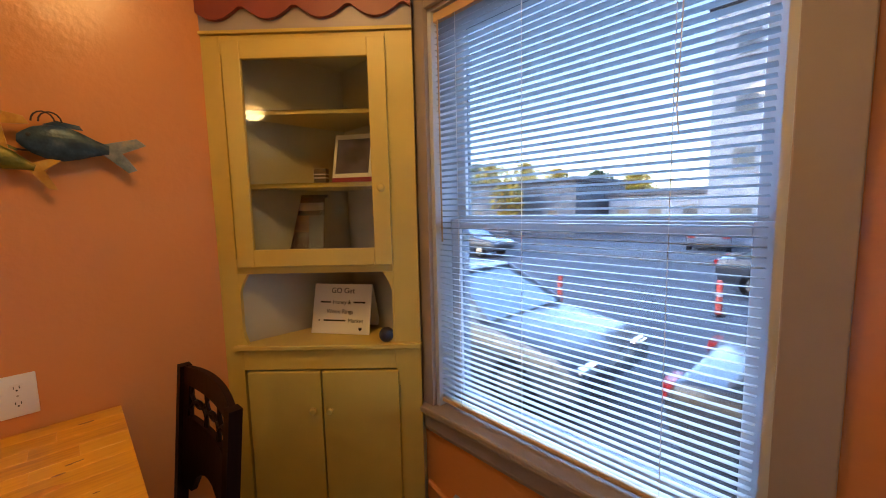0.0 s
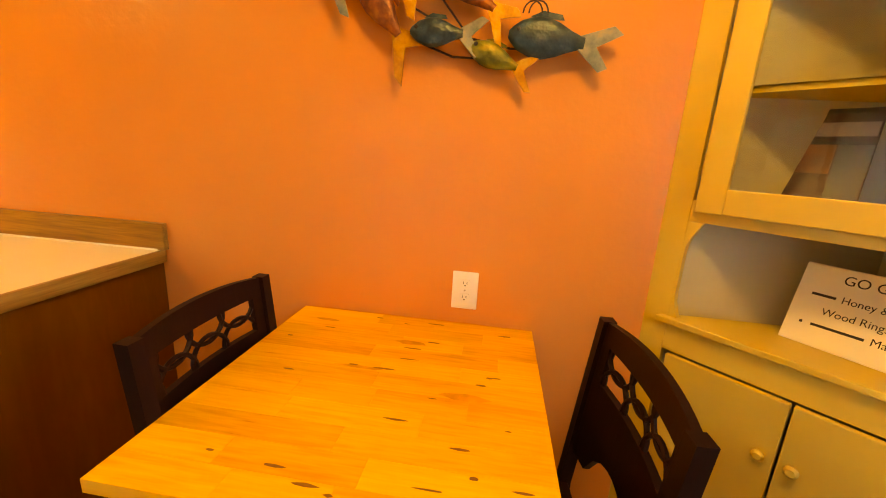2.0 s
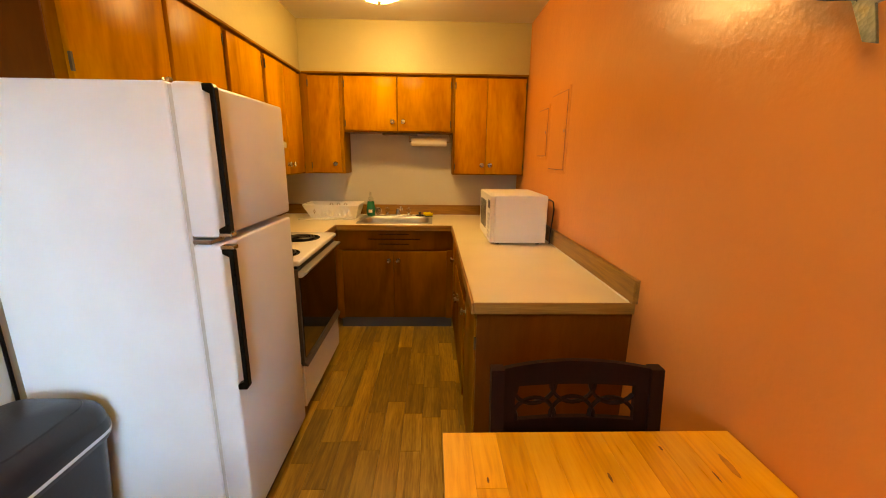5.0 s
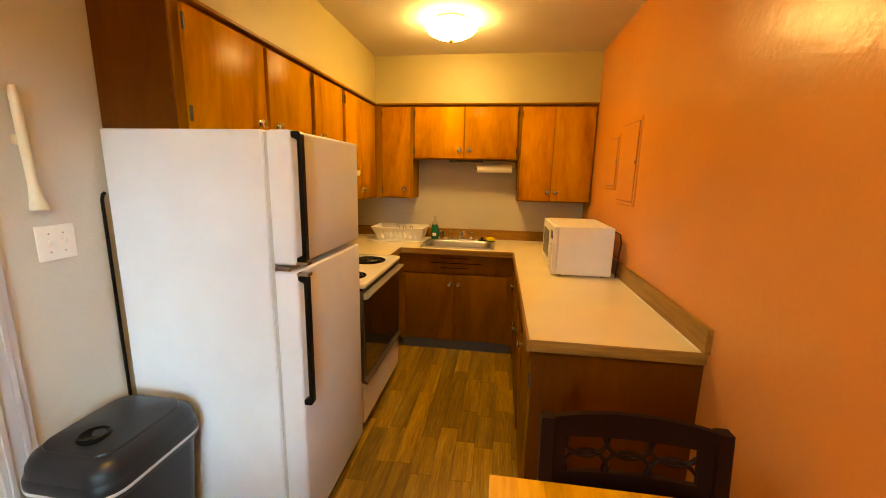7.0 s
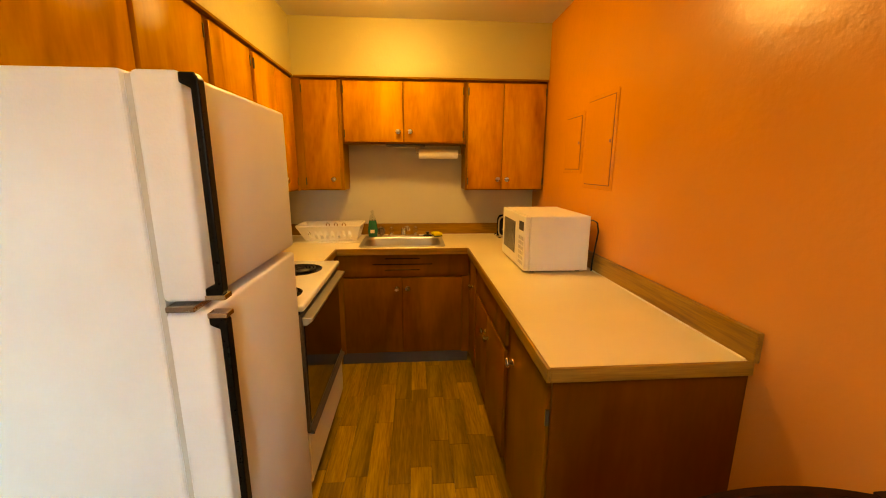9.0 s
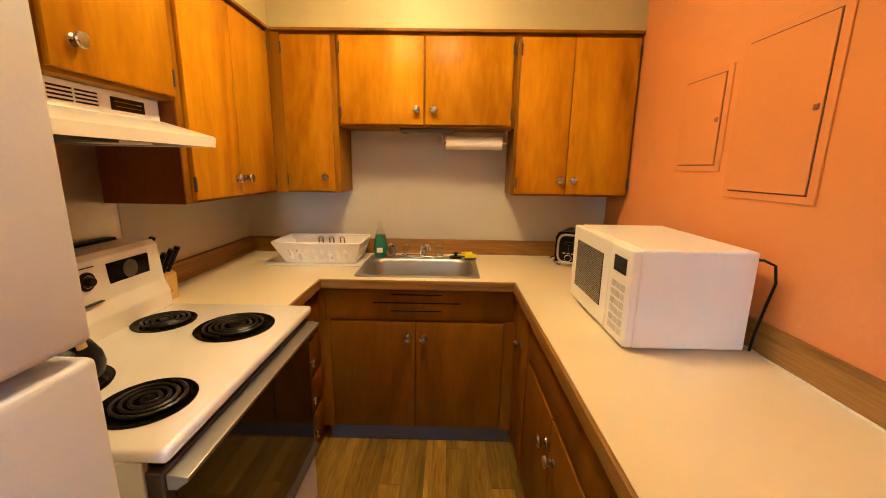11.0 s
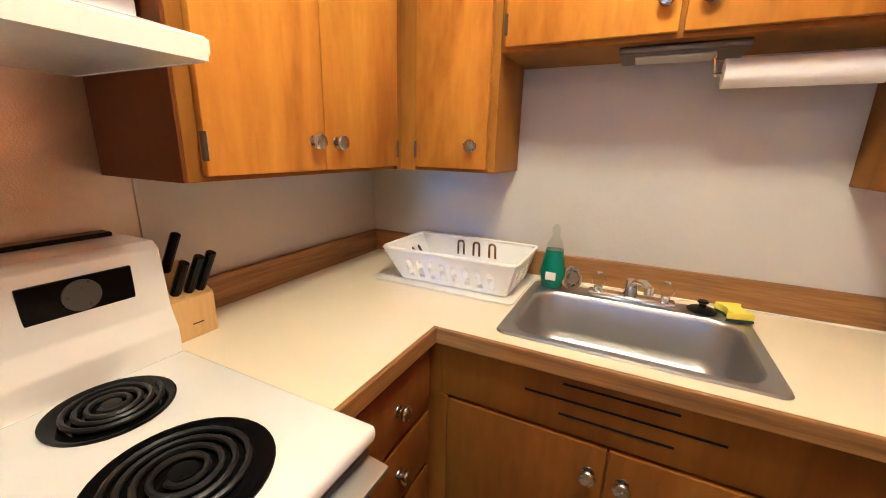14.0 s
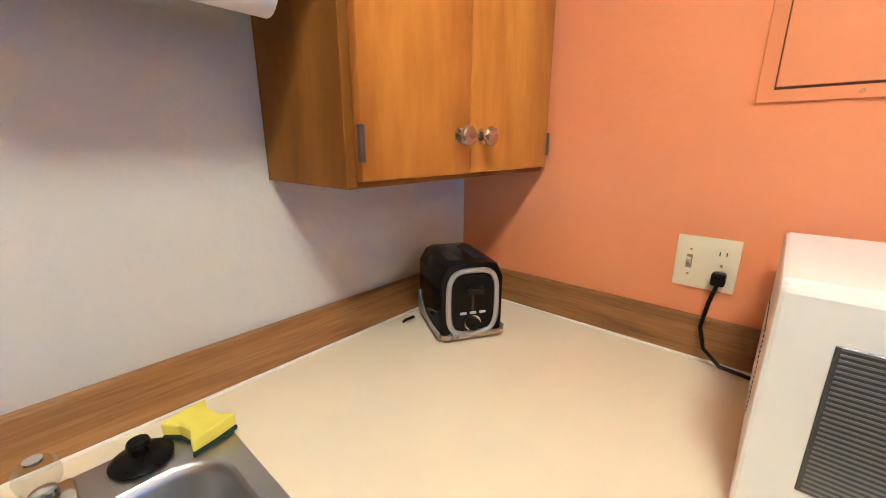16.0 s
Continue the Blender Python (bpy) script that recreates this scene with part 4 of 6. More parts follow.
CC = Vector((0.845, 2.045, 0))  # left end of its face
CLEN = 0.78


def diag(u, v, z):
    """u along the face from the orange wall to the window, v towards the room."""
    return (CC.x + D2 * u - D2 * v, CC.y - D2 * u - D2 * v, z)


def dbox(u0, u1, v0, v1, z0, z1, bevel=0.0, bm=None):
    b2 = box(u0, u1, v0, v1, z0, z1, bevel)
    for vert in b2.verts:
        vert.co = Vector(diag(*vert.co))
    bmesh.ops.reverse_faces(b2, faces=b2.faces[:])
    if bm is None:
        return b2
    me = bpy.data.meshes.new("tmp")
    b2.to_mesh(me)
    b2.free()
    bm.from_mesh(me)
    bpy.data.meshes.remove(me)
    return bm


def dprism(points, v0, v1, bevel=0.0):
    b2 = prism(points, "y", v0, v1, bevel)
    for vert in b2.verts:
        vert.co = Vector(diag(*vert.co))
    bmesh.ops.recalc_face_normals(b2, faces=b2.faces[:])
    return b2


corner = thing("corner_cabinet", diag(CLEN / 2, -0.2, 0), "mustard-painted built-in corner cupboard with glass upper door", "cabinet")
CT = 2.055
part("stile", dbox(0.0, 0.07, -0.02, 0.0, 0.08, CT, 0.002), MUSTARD, corner)
part("stile", dbox(CLEN - 0.1, CLEN, -0.02, 0.0, 0.08, CT, 0.002), MUSTARD, corner)
part("top_rail", dbox(0.07, CLEN - 0.1, -0.02, 0.0, CT - 0.07, CT, 0.002), MUSTARD, corner)
part("middle_rail", dbox(0.07, CLEN - 0.1, -0.02, 0.0, 1.165, 1.225, 0.002), MUSTARD, corner)
part("lower_rail", dbox(0.07, CLEN - 0.1, -0.02, 0.0, 0.775, 0.86, 0.002), MUSTARD, corner)
part("bottom_rail", dbox(0.07, CLEN - 0.1, -0.02, 0.0, 0.08, 0.15, 0.002), MUSTARD, corner)
part("plinth", dbox(0.02, CLEN - 0.02, -0.05, -0.03, 0.0, 0.08), GREY_BASE, corner, "grey plinth")
part("cornice", dbox(0.0, CLEN, -0.02, 0.012, CT, CT + 0.012, 0.002), MUSTARD, corner)
# shaped brackets beside the open niche
for side in (0, 1):
    pts = []
    for i in range(13):
        z = 0.88 + (1.165 - 0.88) * i / 12
        q = i / 12
        dep = 0.006 + 0.034 * max(0.0, (q - 0.72) / 0.28) ** 1.5 + 0.016 * max(0.0, (0.22 - q) / 0.22) ** 1.5
        pts.append((dep, z))
    if side == 0:
        pts = [(0.07, 0.88)] + [(0.07 + d, z) for d, z in pts] + [(0.07, 1.165)]
    else:
        pts = [(CLEN - 0.1, 0.88)] + [(CLEN - 0.1 - d, z) for d, z in pts] + [(CLEN - 0.1, 1.165)]
    part("bracket", dprism(pts, -0.02, 0.0), MUSTARD, corner)
# carcass behind the face
BACK = 0.03


def carcass_plan():
    a, e = diag(0.0, -0.021, 0), diag(CLEN, -0.021, 0)
    return [(a[0] + 0.012, NORTH - BACK + 0.0), (EAST - BACK, NORTH - BACK), (EAST - BACK, e[1] + 0.012)]


b = bmesh.new()
p0, p1, p2 = carcass_plan()
box(p0[0] + 0.01, EAST - 0.005, NORTH - BACK, NORTH - 0.004, 0.08, CT, bm=b)
box(EAST - BACK, EAST - 0.004, p2[1], NORTH - BACK, 0.08, CT, bm=b)
part("back_lining", b, SHELF_GREY, corner, "greyish painted inside walls")
fa, fb = diag(0.0, -0.0215, 0), diag(CLEN, -0.0215, 0)
tri = [(fa[0] + 0.03, fa[1] - 0.03), (fa[0] + 0.03, NORTH - BACK), (EAST - BACK, NORTH - BACK), (EAST - BACK, fb[1] + 0.0), (fb[0], fb[1])]
for name, z0, z1 in (("floor_board", 0.15, 0.165), ("shelf_board", 1.2, 1.215), ("shelf_board", 1.496, 1.513), ("shelf_board", 1.77, 1.787), ("top_board", CT - 0.015, CT)):
    part(name, prism(tri, "z", z0, z1), MUSTARD if z0 < 2 else SHELF_GREY, corner)
nose = [diag(0.0, 0.02, 0), diag(CLEN + 0.002, 0.02, 0)]
part("counter_board", prism([(nose[0][0] + 0.03, nose[0][1] - 0.03), (fa[0] + 0.03, NORTH - BACK), (EAST - BACK, NORTH - BACK), (EAST - BACK, nose[1][1] + 0.02), (nose[1][0], nose[1][1])], "z", 0.861, 0.88, 0.003), MUSTARD, corner, "mustard ledge board")
# doors
u0, u1, z0, z1, s = 0.085, 0.682, 1.195, 2.028, 0.066
door = part("glass_door", dbox(u0, u0 + s, 0.001, 0.02, z0, z1, 0.003), MUSTARD, corner, "mustard framed glass door")
part("door_stile", dbox(u1 - s, u1, 0.001, 0.02, z0, z1, 0.003), MUSTARD, door)
part("door_rail", dbox(u0 + s, u1 - s, 0.001, 0.02, z0, z0 + s, 0.003), MUSTARD, door)
part("door_rail", dbox(u0 + s, u1 - s, 0.001, 0.02, z1 - s, z1, 0.003), MUSTARD, door)
p = part("pane", dbox(u0 + s - 0.006, u1 - s + 0.006, 0.007, 0.0105, z0 + s - 0.006, z1 - s + 0.006), CAB_GLASS, door)
p.visible_shadow = False


def dknob(parent, u, z, r, mat):
    b2 = lathe([(r * 0.45, 0.0), (r * 0.45, r * 0.5), (r, r * 0.9), (r, r * 1.3), (r * 0.6, r * 1.7), (0, r * 1.75)], (0, 0, 0), "-y", 18)
    rot = Matrix.Rotation(radians(-45), 4, "Z")
    at = Vector(diag(u, 0.02, z))
    for vert in b2.verts:
        vert.co = at + (rot @ vert.co)
    part("knob", b2, mat, parent, "round painted knob", smooth=True)


dknob(door, u1 - 0.03, 1.487, 0.016, MUSTARD)
for a0, a1, ku in ((0.09, 0.38, 0.35), (0.386, 0.69, 0.416)):
    d = part("lower_door", dbox(a0, a1, 0.001, 0.019, 0.1, 0.772, 0.003), MUSTARD, corner)
    dknob(d, ku, 0.618, 0.015, MUSTARD)
for z in (1.32, 1.9):
    part("hinge", dbox(u0 - 0.006, u0, 0.001, 0.008, z - 0.03, z + 0.03), BRASS, corner)
for z in (0.2, 0.68):
    part("hinge", dbox(0.691, 0.695, 0.001, 0.008, z - 0.025, z + 0.025), BRASS, corner)
# band and scalloped valance above
valance = thing("scalloped_valance", diag(CLEN / 2, 0, CT + 0.03), "dark red scalloped board on a mauve band", "valance", kind="structure")
part("band", dbox(0.0, CLEN, -0.02, 0.0, CT + 0.013, TOP - 0.002), MAUVE, valance)
pts = [(0.0, TOP - 0.003)]
n = 4
for i in range(n * 10 + 1):
    q = i / 10
    pts.append((CLEN * i / (n * 10), CT + 0.095 - 0.05 * abs(math.sin(math.pi * (q + 0.15)))))
pts.append((CLEN, TOP - 0.003))
part("scallop_board", dprism(pts, 0.001, 0.018), DARK_RED, valance, "dark red scalloped edge")

# ---- trash can ----
TCX, TCY = -0.4, -0.012
can = thing("trash_can", (TCX, TCY, 0), "charcoal plastic swing-lid trash can beside the refrigerator", "trash can")


def can_ring(k, z, r=0.08):
    return [(TCX + x * k, TCY + y * k, z) for x, y in rounded(-0.2, 0.2, -0.165, 0.165, r, 6)]


part("bin_body", loft([can_ring(0.8, 0.0), can_ring(0.97, 0.54), can_ring(0.98, 0.56)]), BIN_BLACK, can, smooth=True)
part("rim", loft([can_ring(1.02, 0.535), can_ring(1.05, 0.55), can_ring(1.05, 0.585), can_ring(1.02, 0.6)]), BIN_BLACK, can, smooth=True)
part("lid", loft([can_ring(1.02, 0.599), can_ring(1.0, 0.625), can_ring(0.94, 0.65), can_ring(0.8, 0.668), can_ring(0.5, 0.682), can_ring(0.15, 0.687)]), BIN_BLACK, can, "domed swing lid", smooth=True)
part("swing_flap", loft([[(x, y, z) for x, y, z in can_ring(k, zz)] for k, zz in ((0.8, 0.6685), (0.79, 0.674), (0.5, 0.688), (0.15, 0.693))]), BIN_BLACK, can, "raised flap panel", smooth=True)
part("finger_grip", lathe([(0.045, 0.0), (0.047, 0.006), (0.04, 0.012), (0.03, 0.006), (0.0, 0.004)], (TCX + 0.09, TCY + 0.02, 0.684), steps=20), BLACK_GLOSS, can, smooth=True)
part("liner_edge", loft([can_ring(1.053, 0.553), can_ring(1.057, 0.556), can_ring(1.057, 0.562), can_ring(1.053, 0.565)], caps=False), plain("pale_liner", (0.6, 0.6, 0.65), 0.4), can, "pale liner edge")

# ---- microwave ----
LINE_GREY = plain("grey_screen_print", (0.15, 0.15, 0.15), 0.35, vary=0.03)
MX0, MX1, MY0, MY1, MZ0, MZ1 = -2.365, -1.835, 1.61, 1.975, COUNTER, 1.232
micro = thing("microwave_oven", ((MX0 + MX1) / 2, (MY0 + MY1) / 2, MZ0), "white countertop microwave oven with grey window", "microwave")
part("case", box(MX0, MX1, MY0 + 0.03, MY1, MZ0 + 0.012, MZ1, 0.006), WHITE_PLASTIC, micro)
for x in (MX0 + 0.05, MX1 - 0.05):
    for y in (MY0 + 0.06, MY1 - 0.04):
        part("foot", box(x - 0.012, x + 0.012, y - 0.012, y + 0.012, MZ0, MZ0 + 0.0125), BLACK, micro)
d = part("door", box(MX0, MX1 - 0.155, MY0, MY0 + 0.029, MZ0 + 0.014, MZ1 - 0.002, 0.006), WHITE_PLASTIC, micro)
part("window", box(MX0 + 0.055, MX1 - 0.205, MY0 - 0.002, MY0 + 0.002, MZ0 + 0.075, MZ1 - 0.055, 0.001, 1), plain("microwave_window", (0.07, 0.07, 0.07), 0.2, vary=0.05, grain=400), d, "grey perforated window")
for i in range(29):
    z = MZ0 + 0.08 + i * 0.0064
    part("window_line", box(MX0 + 0.06, MX1 - 0.21, MY0 - 0.0028, MY0 - 0.001, z, z + 0.0026), LINE_GREY, d)
ctl = part("control_panel", box(MX1 - 0.153, MX1, MY0, MY0 + 0.029, MZ0 + 0.014, MZ1 - 0.002, 0.006), WHITE_PLASTIC, micro)
part("display", box(MX1 - 0.115, MX1 - 0.03, MY0 - 0.002, MY0 + 0.002, MZ1 - 0.085, MZ1 - 0.035), BLACK, ctl, "dark display")
for i in range(6):
    for j in range(3):
        part("button", box(MX1 - 0.12 + j * 0.033, MX1 - 0.094 + j * 0.033, MY0 - 0.0015, MY0 + 0.002, MZ0 + 0.04 + i * 0.028, MZ0 + 0.06 + i * 0.028), LILAC if (i + j) % 2 else plain("grey_button", (0.55, 0.55, 0.52), 0.4), ctl)
part("side_vent", box(MX0 - 0.001, MX0 + 0.003, MY0 + 0.16, MY0 + 0.31, MZ0 + 0.06, MZ0 + 0.2), BLACK, micro, "black slotted side vent")
for i in range(16):
    part("vent_rib", box(MX0 - 0.0025, MX0 + 0.001, MY0 + 0.158, MY0 + 0.312, MZ0 + 0.064 + i * 0.0087, MZ0 + 0.067 + i * 0.0087), WHITE_PLASTIC, micro)


# ---- things in and on the corner cabinet ----
def flat_frame(origin, right, up):
    """The pose of a flat thing whose face has the given right and up ways."""
    r, u = Vector(right).normalized(), Vector(up).normalized()
    n = r.cross(u)
    return Matrix(((r.x, u.x, n.x, origin[0]), (r.y, u.y, n.y, origin[1]), (r.z, u.z, n.z, origin[2]), (0, 0, 0, 1)))


def posed(bm, m):
    bmesh.ops.transform(bm, matrix=m, verts=bm.verts)
    return bm


def lettering(text, size, m, parent, material):
    cu = bpy.data.curves.new("lettering", "FONT")
    cu.body, cu.size, cu.extrude = text, size, 0.0002
    cu.materials.append(material)
    ob = new("lettering", cu)
    ob.parent = parent
    ob.matrix_local = Matrix.Translation(-ORIGIN[parent.name]) @ m
    return ob


RIGHT = Vector((D2, -D2, 0))
IN = Vector((D2, D2, 0))
FACE_R = (RIGHT * 0.985 - IN * 0.17).normalized()
up = (Vector((0, 0, 1)) + 0.3 * FACE_R.cross(Vector((0, 0, -1)))).normalized()
so = Vector(diag(0.295, -0.14, 0.881))
sign = thing("handwritten_sign", so, "white tented card with black handwriting on the ledge", "sign")
sm = flat_frame(so, FACE_R, up) @ Matrix.Diagonal((1.06, 1.12, 1, 1))
part("front_leaf", posed(box(0, 0.25, 0, 0.19, -0.004, 0.0, 0.001, 1), sm), CARD, sign)
back_up = (Vector((0, 0, 1)) - 0.35 * FACE_R.cross(Vector((0, 0, -1)))).normalized()
ridge = sm @ Vector((0, 0.19, -0.004))
part("back_leaf", posed(box(0, 0.25, -0.19, 0.0, -0.004, 0.0, 0.001, 1), flat_frame(ridge, FACE_R, back_up) @ Matrix.Diagonal((1.06, 1.12, 1, 1))), CARD, sign)
for text, x, y, size in (("GO Get", 0.075, 0.155, 0.03), ("Honey &", 0.085, 0.113, 0.022), ("Wood Rings", 0.06, 0.077, 0.023), ("Market", 0.155, 0.043, 0.023)):
    lettering(text, size, sm @ Matrix.Translation((x, y, 0.0006)), sign, INK)
for x0, x1, y in ((0.03, 0.075, 0.12), (0.175, 0.225, 0.12), (0.05, 0.145, 0.05), (0.028, 0.034, 0.05)):
    part("ink_bar", posed(box(x0, x1, y - 0.003, y + 0.003, 0.0, 0.0006), sm), INK, sign)
part("ink_heart", posed(prism([(0.21, 0.012), (0.217, 0.02), (0.216, 0.026), (0.212, 0.026), (0.21, 0.022), (0.208, 0.026), (0.204, 0.026), (0.203, 0.02)], "z", 0.0, 0.0006), sm), INK, sign)

ball_at = diag(0.645, -0.01, 0.881 + 0.03)
ball = thing("rubber_ball", (ball_at[0], ball_at[1], 0.881), "small dark blue ball on the cabinet ledge", "ball")
part("ball_skin", lathe([(0.03 * math.sin(math.pi * i / 12), -0.03 * math.cos(math.pi * i / 12)) for i in range(1, 12)], ball_at, steps=20), plain("navy_rubber", (0.012, 0.016, 0.05), 0.4, vary=0.3, scale=40, grain=200, relief=0.5), ball, smooth=True)

co = Vector(diag(0.43, -0.1, 1.514))
cal = thing("desk_calendar", co, "white tented desk calendar with photo and red base", "calendar")
cr = (RIGHT * 0.96 - IN * 0.2).normalized()
cu_ = (Vector((0, 0, 1)) + 0.28 * cr.cross(Vector((0, 0, -1)))).normalized()
cm = flat_frame(co, cr, cu_) @ Matrix.Diagonal((1.22, 1.15, 1, 1))
part("page", posed(box(0, 0.17, 0.02, 0.18, -0.003, 0.0), cm), CARD, cal)
part("photo", posed(box(0.01, 0.128, 0.035, 0.162, 0.0, 0.0008), cm), plain("photo_print", (0.1, 0.085, 0.12), 0.3, vary=0.8, scale=14), cal, "printed dusk photo")
RED = plain("crimson_card", (0.3, 0.02, 0.04), 0.5)
part("base_strip", posed(box(0, 0.17, 0.0, 0.02, -0.003, 0.0005), cm), RED, cal, "crimson base strip")
part("back_leaf", posed(box(0, 0.17, -0.178, 0.0, -0.003, 0.0), flat_frame(cm @ Vector((0, 0.18, -0.003)), cr, (Vector((0, 0, 1)) - 0.3 * cr.cross(Vector((0, 0, -1)))).normalized()) @ Matrix.Diagonal((1.22, 1.15, 1, 1))), RED, cal)
jo = diag(0.39, -0.1, 1.514)
jar = thing("small_box", jo, "small dark box with pale bands on the shelf", "box")
part("box_body", posed(box(-0.025, 0.025, -0.02, 0.02, 0, 0.06, 0.002), Matrix.Translation(jo) @ Matrix.Rotation(radians(-45), 4, "Z")), plain("umber_card", (0.08, 0.06, 0.05), 0.5), jar)
for k in (0.02, 0.034):
    part("pale_band", posed(box(-0.0254, 0.0254, -0.0204, 0.0204, k, k + 0.005), Matrix.Translation(jo) @ Matrix.Rotation(radians(-45), 4, "Z")), LILAC, jar)
mo = Vector(diag(0.175, -0.17, 1.217))
mag = thing("magazine", mo, "dark glossy magazine leaning inside the cabinet", "magazine")
mm = flat_frame(mo, (RIGHT - IN * 0.1).normalized(), (Vector((0, 0, 1)) + 0.22 * IN).normalized())
part("cover", posed(box(0, 0.19, 0, 0.262, -0.006, 0.0, 0.001, 1), mm), plain("dusk_cover", (0.07, 0.032, 0.034), 0.25, vary=0.8, scale=9), mag)
part("title_band", posed(box(0.004, 0.186, 0.195, 0.23, 0.0, 0.0006), mm), plain("cover_band", (0.28, 0.22, 0.25), 0.3), mag)
part("sunset_picture", posed(box(0.004, 0.122, 0.1, 0.174, 0.0, 0.0005), mm), plain("sunset_print", (0.3, 0.12, 0.04), 0.3, vary=0.6, scale=14), mag)
part("grey_column", posed(box(0.124, 0.188, 0.003, 0.174, 0.0, 0.0005), mm), plain("grey_print", (0.13, 0.12, 0.14), 0.3, vary=0.4, scale=12), mag)
part("top_edge", posed(box(-0.001, 0.205, 0.252, 0.264, -0.007, 0.0015), mm), INK, mag)
part("dark_band", posed(box(0.0, 0.19, 0.175, 0.182, 0.0, 0.0005), mm), INK, mag)

# ---- fish sculpture on the wall ----
def patina(name, a, c, d):
    m, t, b2 = shader(name)
    v = coords(t)
    n = add(t, "ShaderNodeTexNoise", Scale=28.0, Detail=6.0)
    cell = add(t, "ShaderNodeTexVoronoi", Scale=110.0)
    t.links.new(v, n.inputs["Vector"])
    t.links.new(v, cell.inputs["Vector"])
    t.links.new(ramp(t, n.outputs[0], [(0.35, a), (0.55, c), (0.72, d)]), b2.inputs["Base Color"])
    b2.inputs["Metallic"].default_value, b2.inputs["Roughness"].default_value = 0.35, 0.38
    bump(t, b2, cell.outputs[0], 0.5, 0.002)
    return m


BLUE_FISH = patina("blue_patina", (0.012, 0.028, 0.04), (0.03, 0.06, 0.075), (0.1, 0.13, 0.12))
GREEN_FISH = patina("olive_patina", (0.07, 0.075, 0.012), (0.16, 0.15, 0.02), (0.3, 0.2, 0.03))
RUST_FISH = patina("rust_patina", (0.1, 0.025, 0.012), (0.24, 0.07, 0.02), (0.4, 0.15, 0.03))
PALE_FIN = patina("pale_fin", (0.14, 0.16, 0.13), (0.26, 0.26, 0.2), (0.4, 0.3, 0.14))
GOLD_FIN = patina("gold_fin", (0.4, 0.16, 0.02), (0.55, 0.26, 0.03), (0.6, 0.34, 0.06))
WIRE = plain("dark_wire", (0.05, 0.025, 0.018), 0.45, 0.6)
school = thing("fish_wall_sculpture", (0.15, NORTH, 1.65), "painted metal fish school sculpture hung on orange wall", "wall art")


def fish(hx, hz, ex, ez, height, t1, t2, skin, fin, y=1.992):
    """Head at (hx, hz), body's end at (ex, ez), tail tips t1 and t2."""
    hx, ex, t1, t2, y = hx + 0.047, ex + 0.047, (t1[0] + 0.047, t1[1]), (t2[0] + 0.047, t2[1]), y + 0.012
    axis = Vector((ex - hx, 0, ez - hz))
    length = axis.length
    axis.normalize()
    side = Vector((-axis.z, 0, axis.x))
    outs = []
    prof = ((0.0, 0.2), (0.05, 0.42), (0.15, 0.72), (0.32, 0.97), (0.48, 1.0), (0.65, 0.8), (0.82, 0.5), (0.95, 0.32), (1.0, 0.3))
    for s_, k in prof:
        c = Vector((hx, y, hz)) + axis * (length * s_)
        outs.append([c + side * (height / 2 * k * math.cos(a)) + Vector((0, 1, 0)) * (0.018 * k ** 0.7 * math.sin(a)) for a in [2 * math.pi * q / 14 for q in range(14)]])
    body = part("fish_body", loft(outs), skin, school, smooth=True)
    e = Vector((hx, 0, hz)) + axis * (length * 0.93)
    w = height * 0.16
    a, c = Vector((t1[0], 0, t1[1])), Vector((t2[0], 0, t2[1]))
    notch = e + (a + c - 2 * e) * 0.24
    p = [e + side * w, a - (a - e) * 0.25 + side * w * 1.5, a, notch, c, c - (c - e) * 0.25 - side * w * 1.5, e - side * w]
    part("tail_fin", prism([(q.x, q.z) for q in p], "y", y - 0.003, y + 0.003, 0.001), fin, body)
    top = Vector((hx, 0, hz)) + axis * (length * 0.45) + side * (height * 0.46)
    p = [top - axis * length * 0.2, top - axis * length * 0.05 + side * height * 0.16, top + axis * length * 0.2 + side * height * 0.12, top + axis * length * 0.24]
    part("back_fin", prism([(q.x, q.z) for q in p], "y", y - 0.002, y + 0.002), skin, body)
    eye = Vector((hx, y - 0.012, hz)) + axis * (length * 0.12) + side * (height * 0.12)
    part("eye", lathe([(0.006, 0.0), (0.005, 0.003), (0.0, 0.004)], eye, "-y", 10), INK, body)
    return body


fish(0.305, 1.632, 0.505, 1.612, 0.105, (0.602, 1.635), (0.572, 1.552), BLUE_FISH, PALE_FIN)
fish(0.2, 1.602, 0.335, 1.548, 0.068, (0.392, 1.572), (0.378, 1.485), GREEN_FISH, GOLD_FIN)
fish(0.035, 1.632, 0.182, 1.628, 0.076, (0.25, 1.662), (0.232, 1.572), BLUE_FISH, PALE_FIN, 1.985)
fish(0.095, 1.80, 0.262, 1.69, 0.075, (0.335, 1.672), (0.288, 1.598), RUST_FISH, GOLD_FIN, 1.988)
fish(-0.115, 1.775, 0.0, 1.622, 0.085, (0.092, 1.602), (0.012, 1.488), RUST_FISH, GOLD_FIN, 1.99)
fish(-0.12, 1.875, 0.02, 1.755, 0.08, (0.15, 1.73), (0.045, 1.655), RUST_FISH, GOLD_FIN, 1.98)
fish(-0.34, 1.87, -0.19, 1.755, 0.08, (-0.1, 1.735), (-0.145, 1.665), BLUE_FISH, PALE_FIN, 1.99)
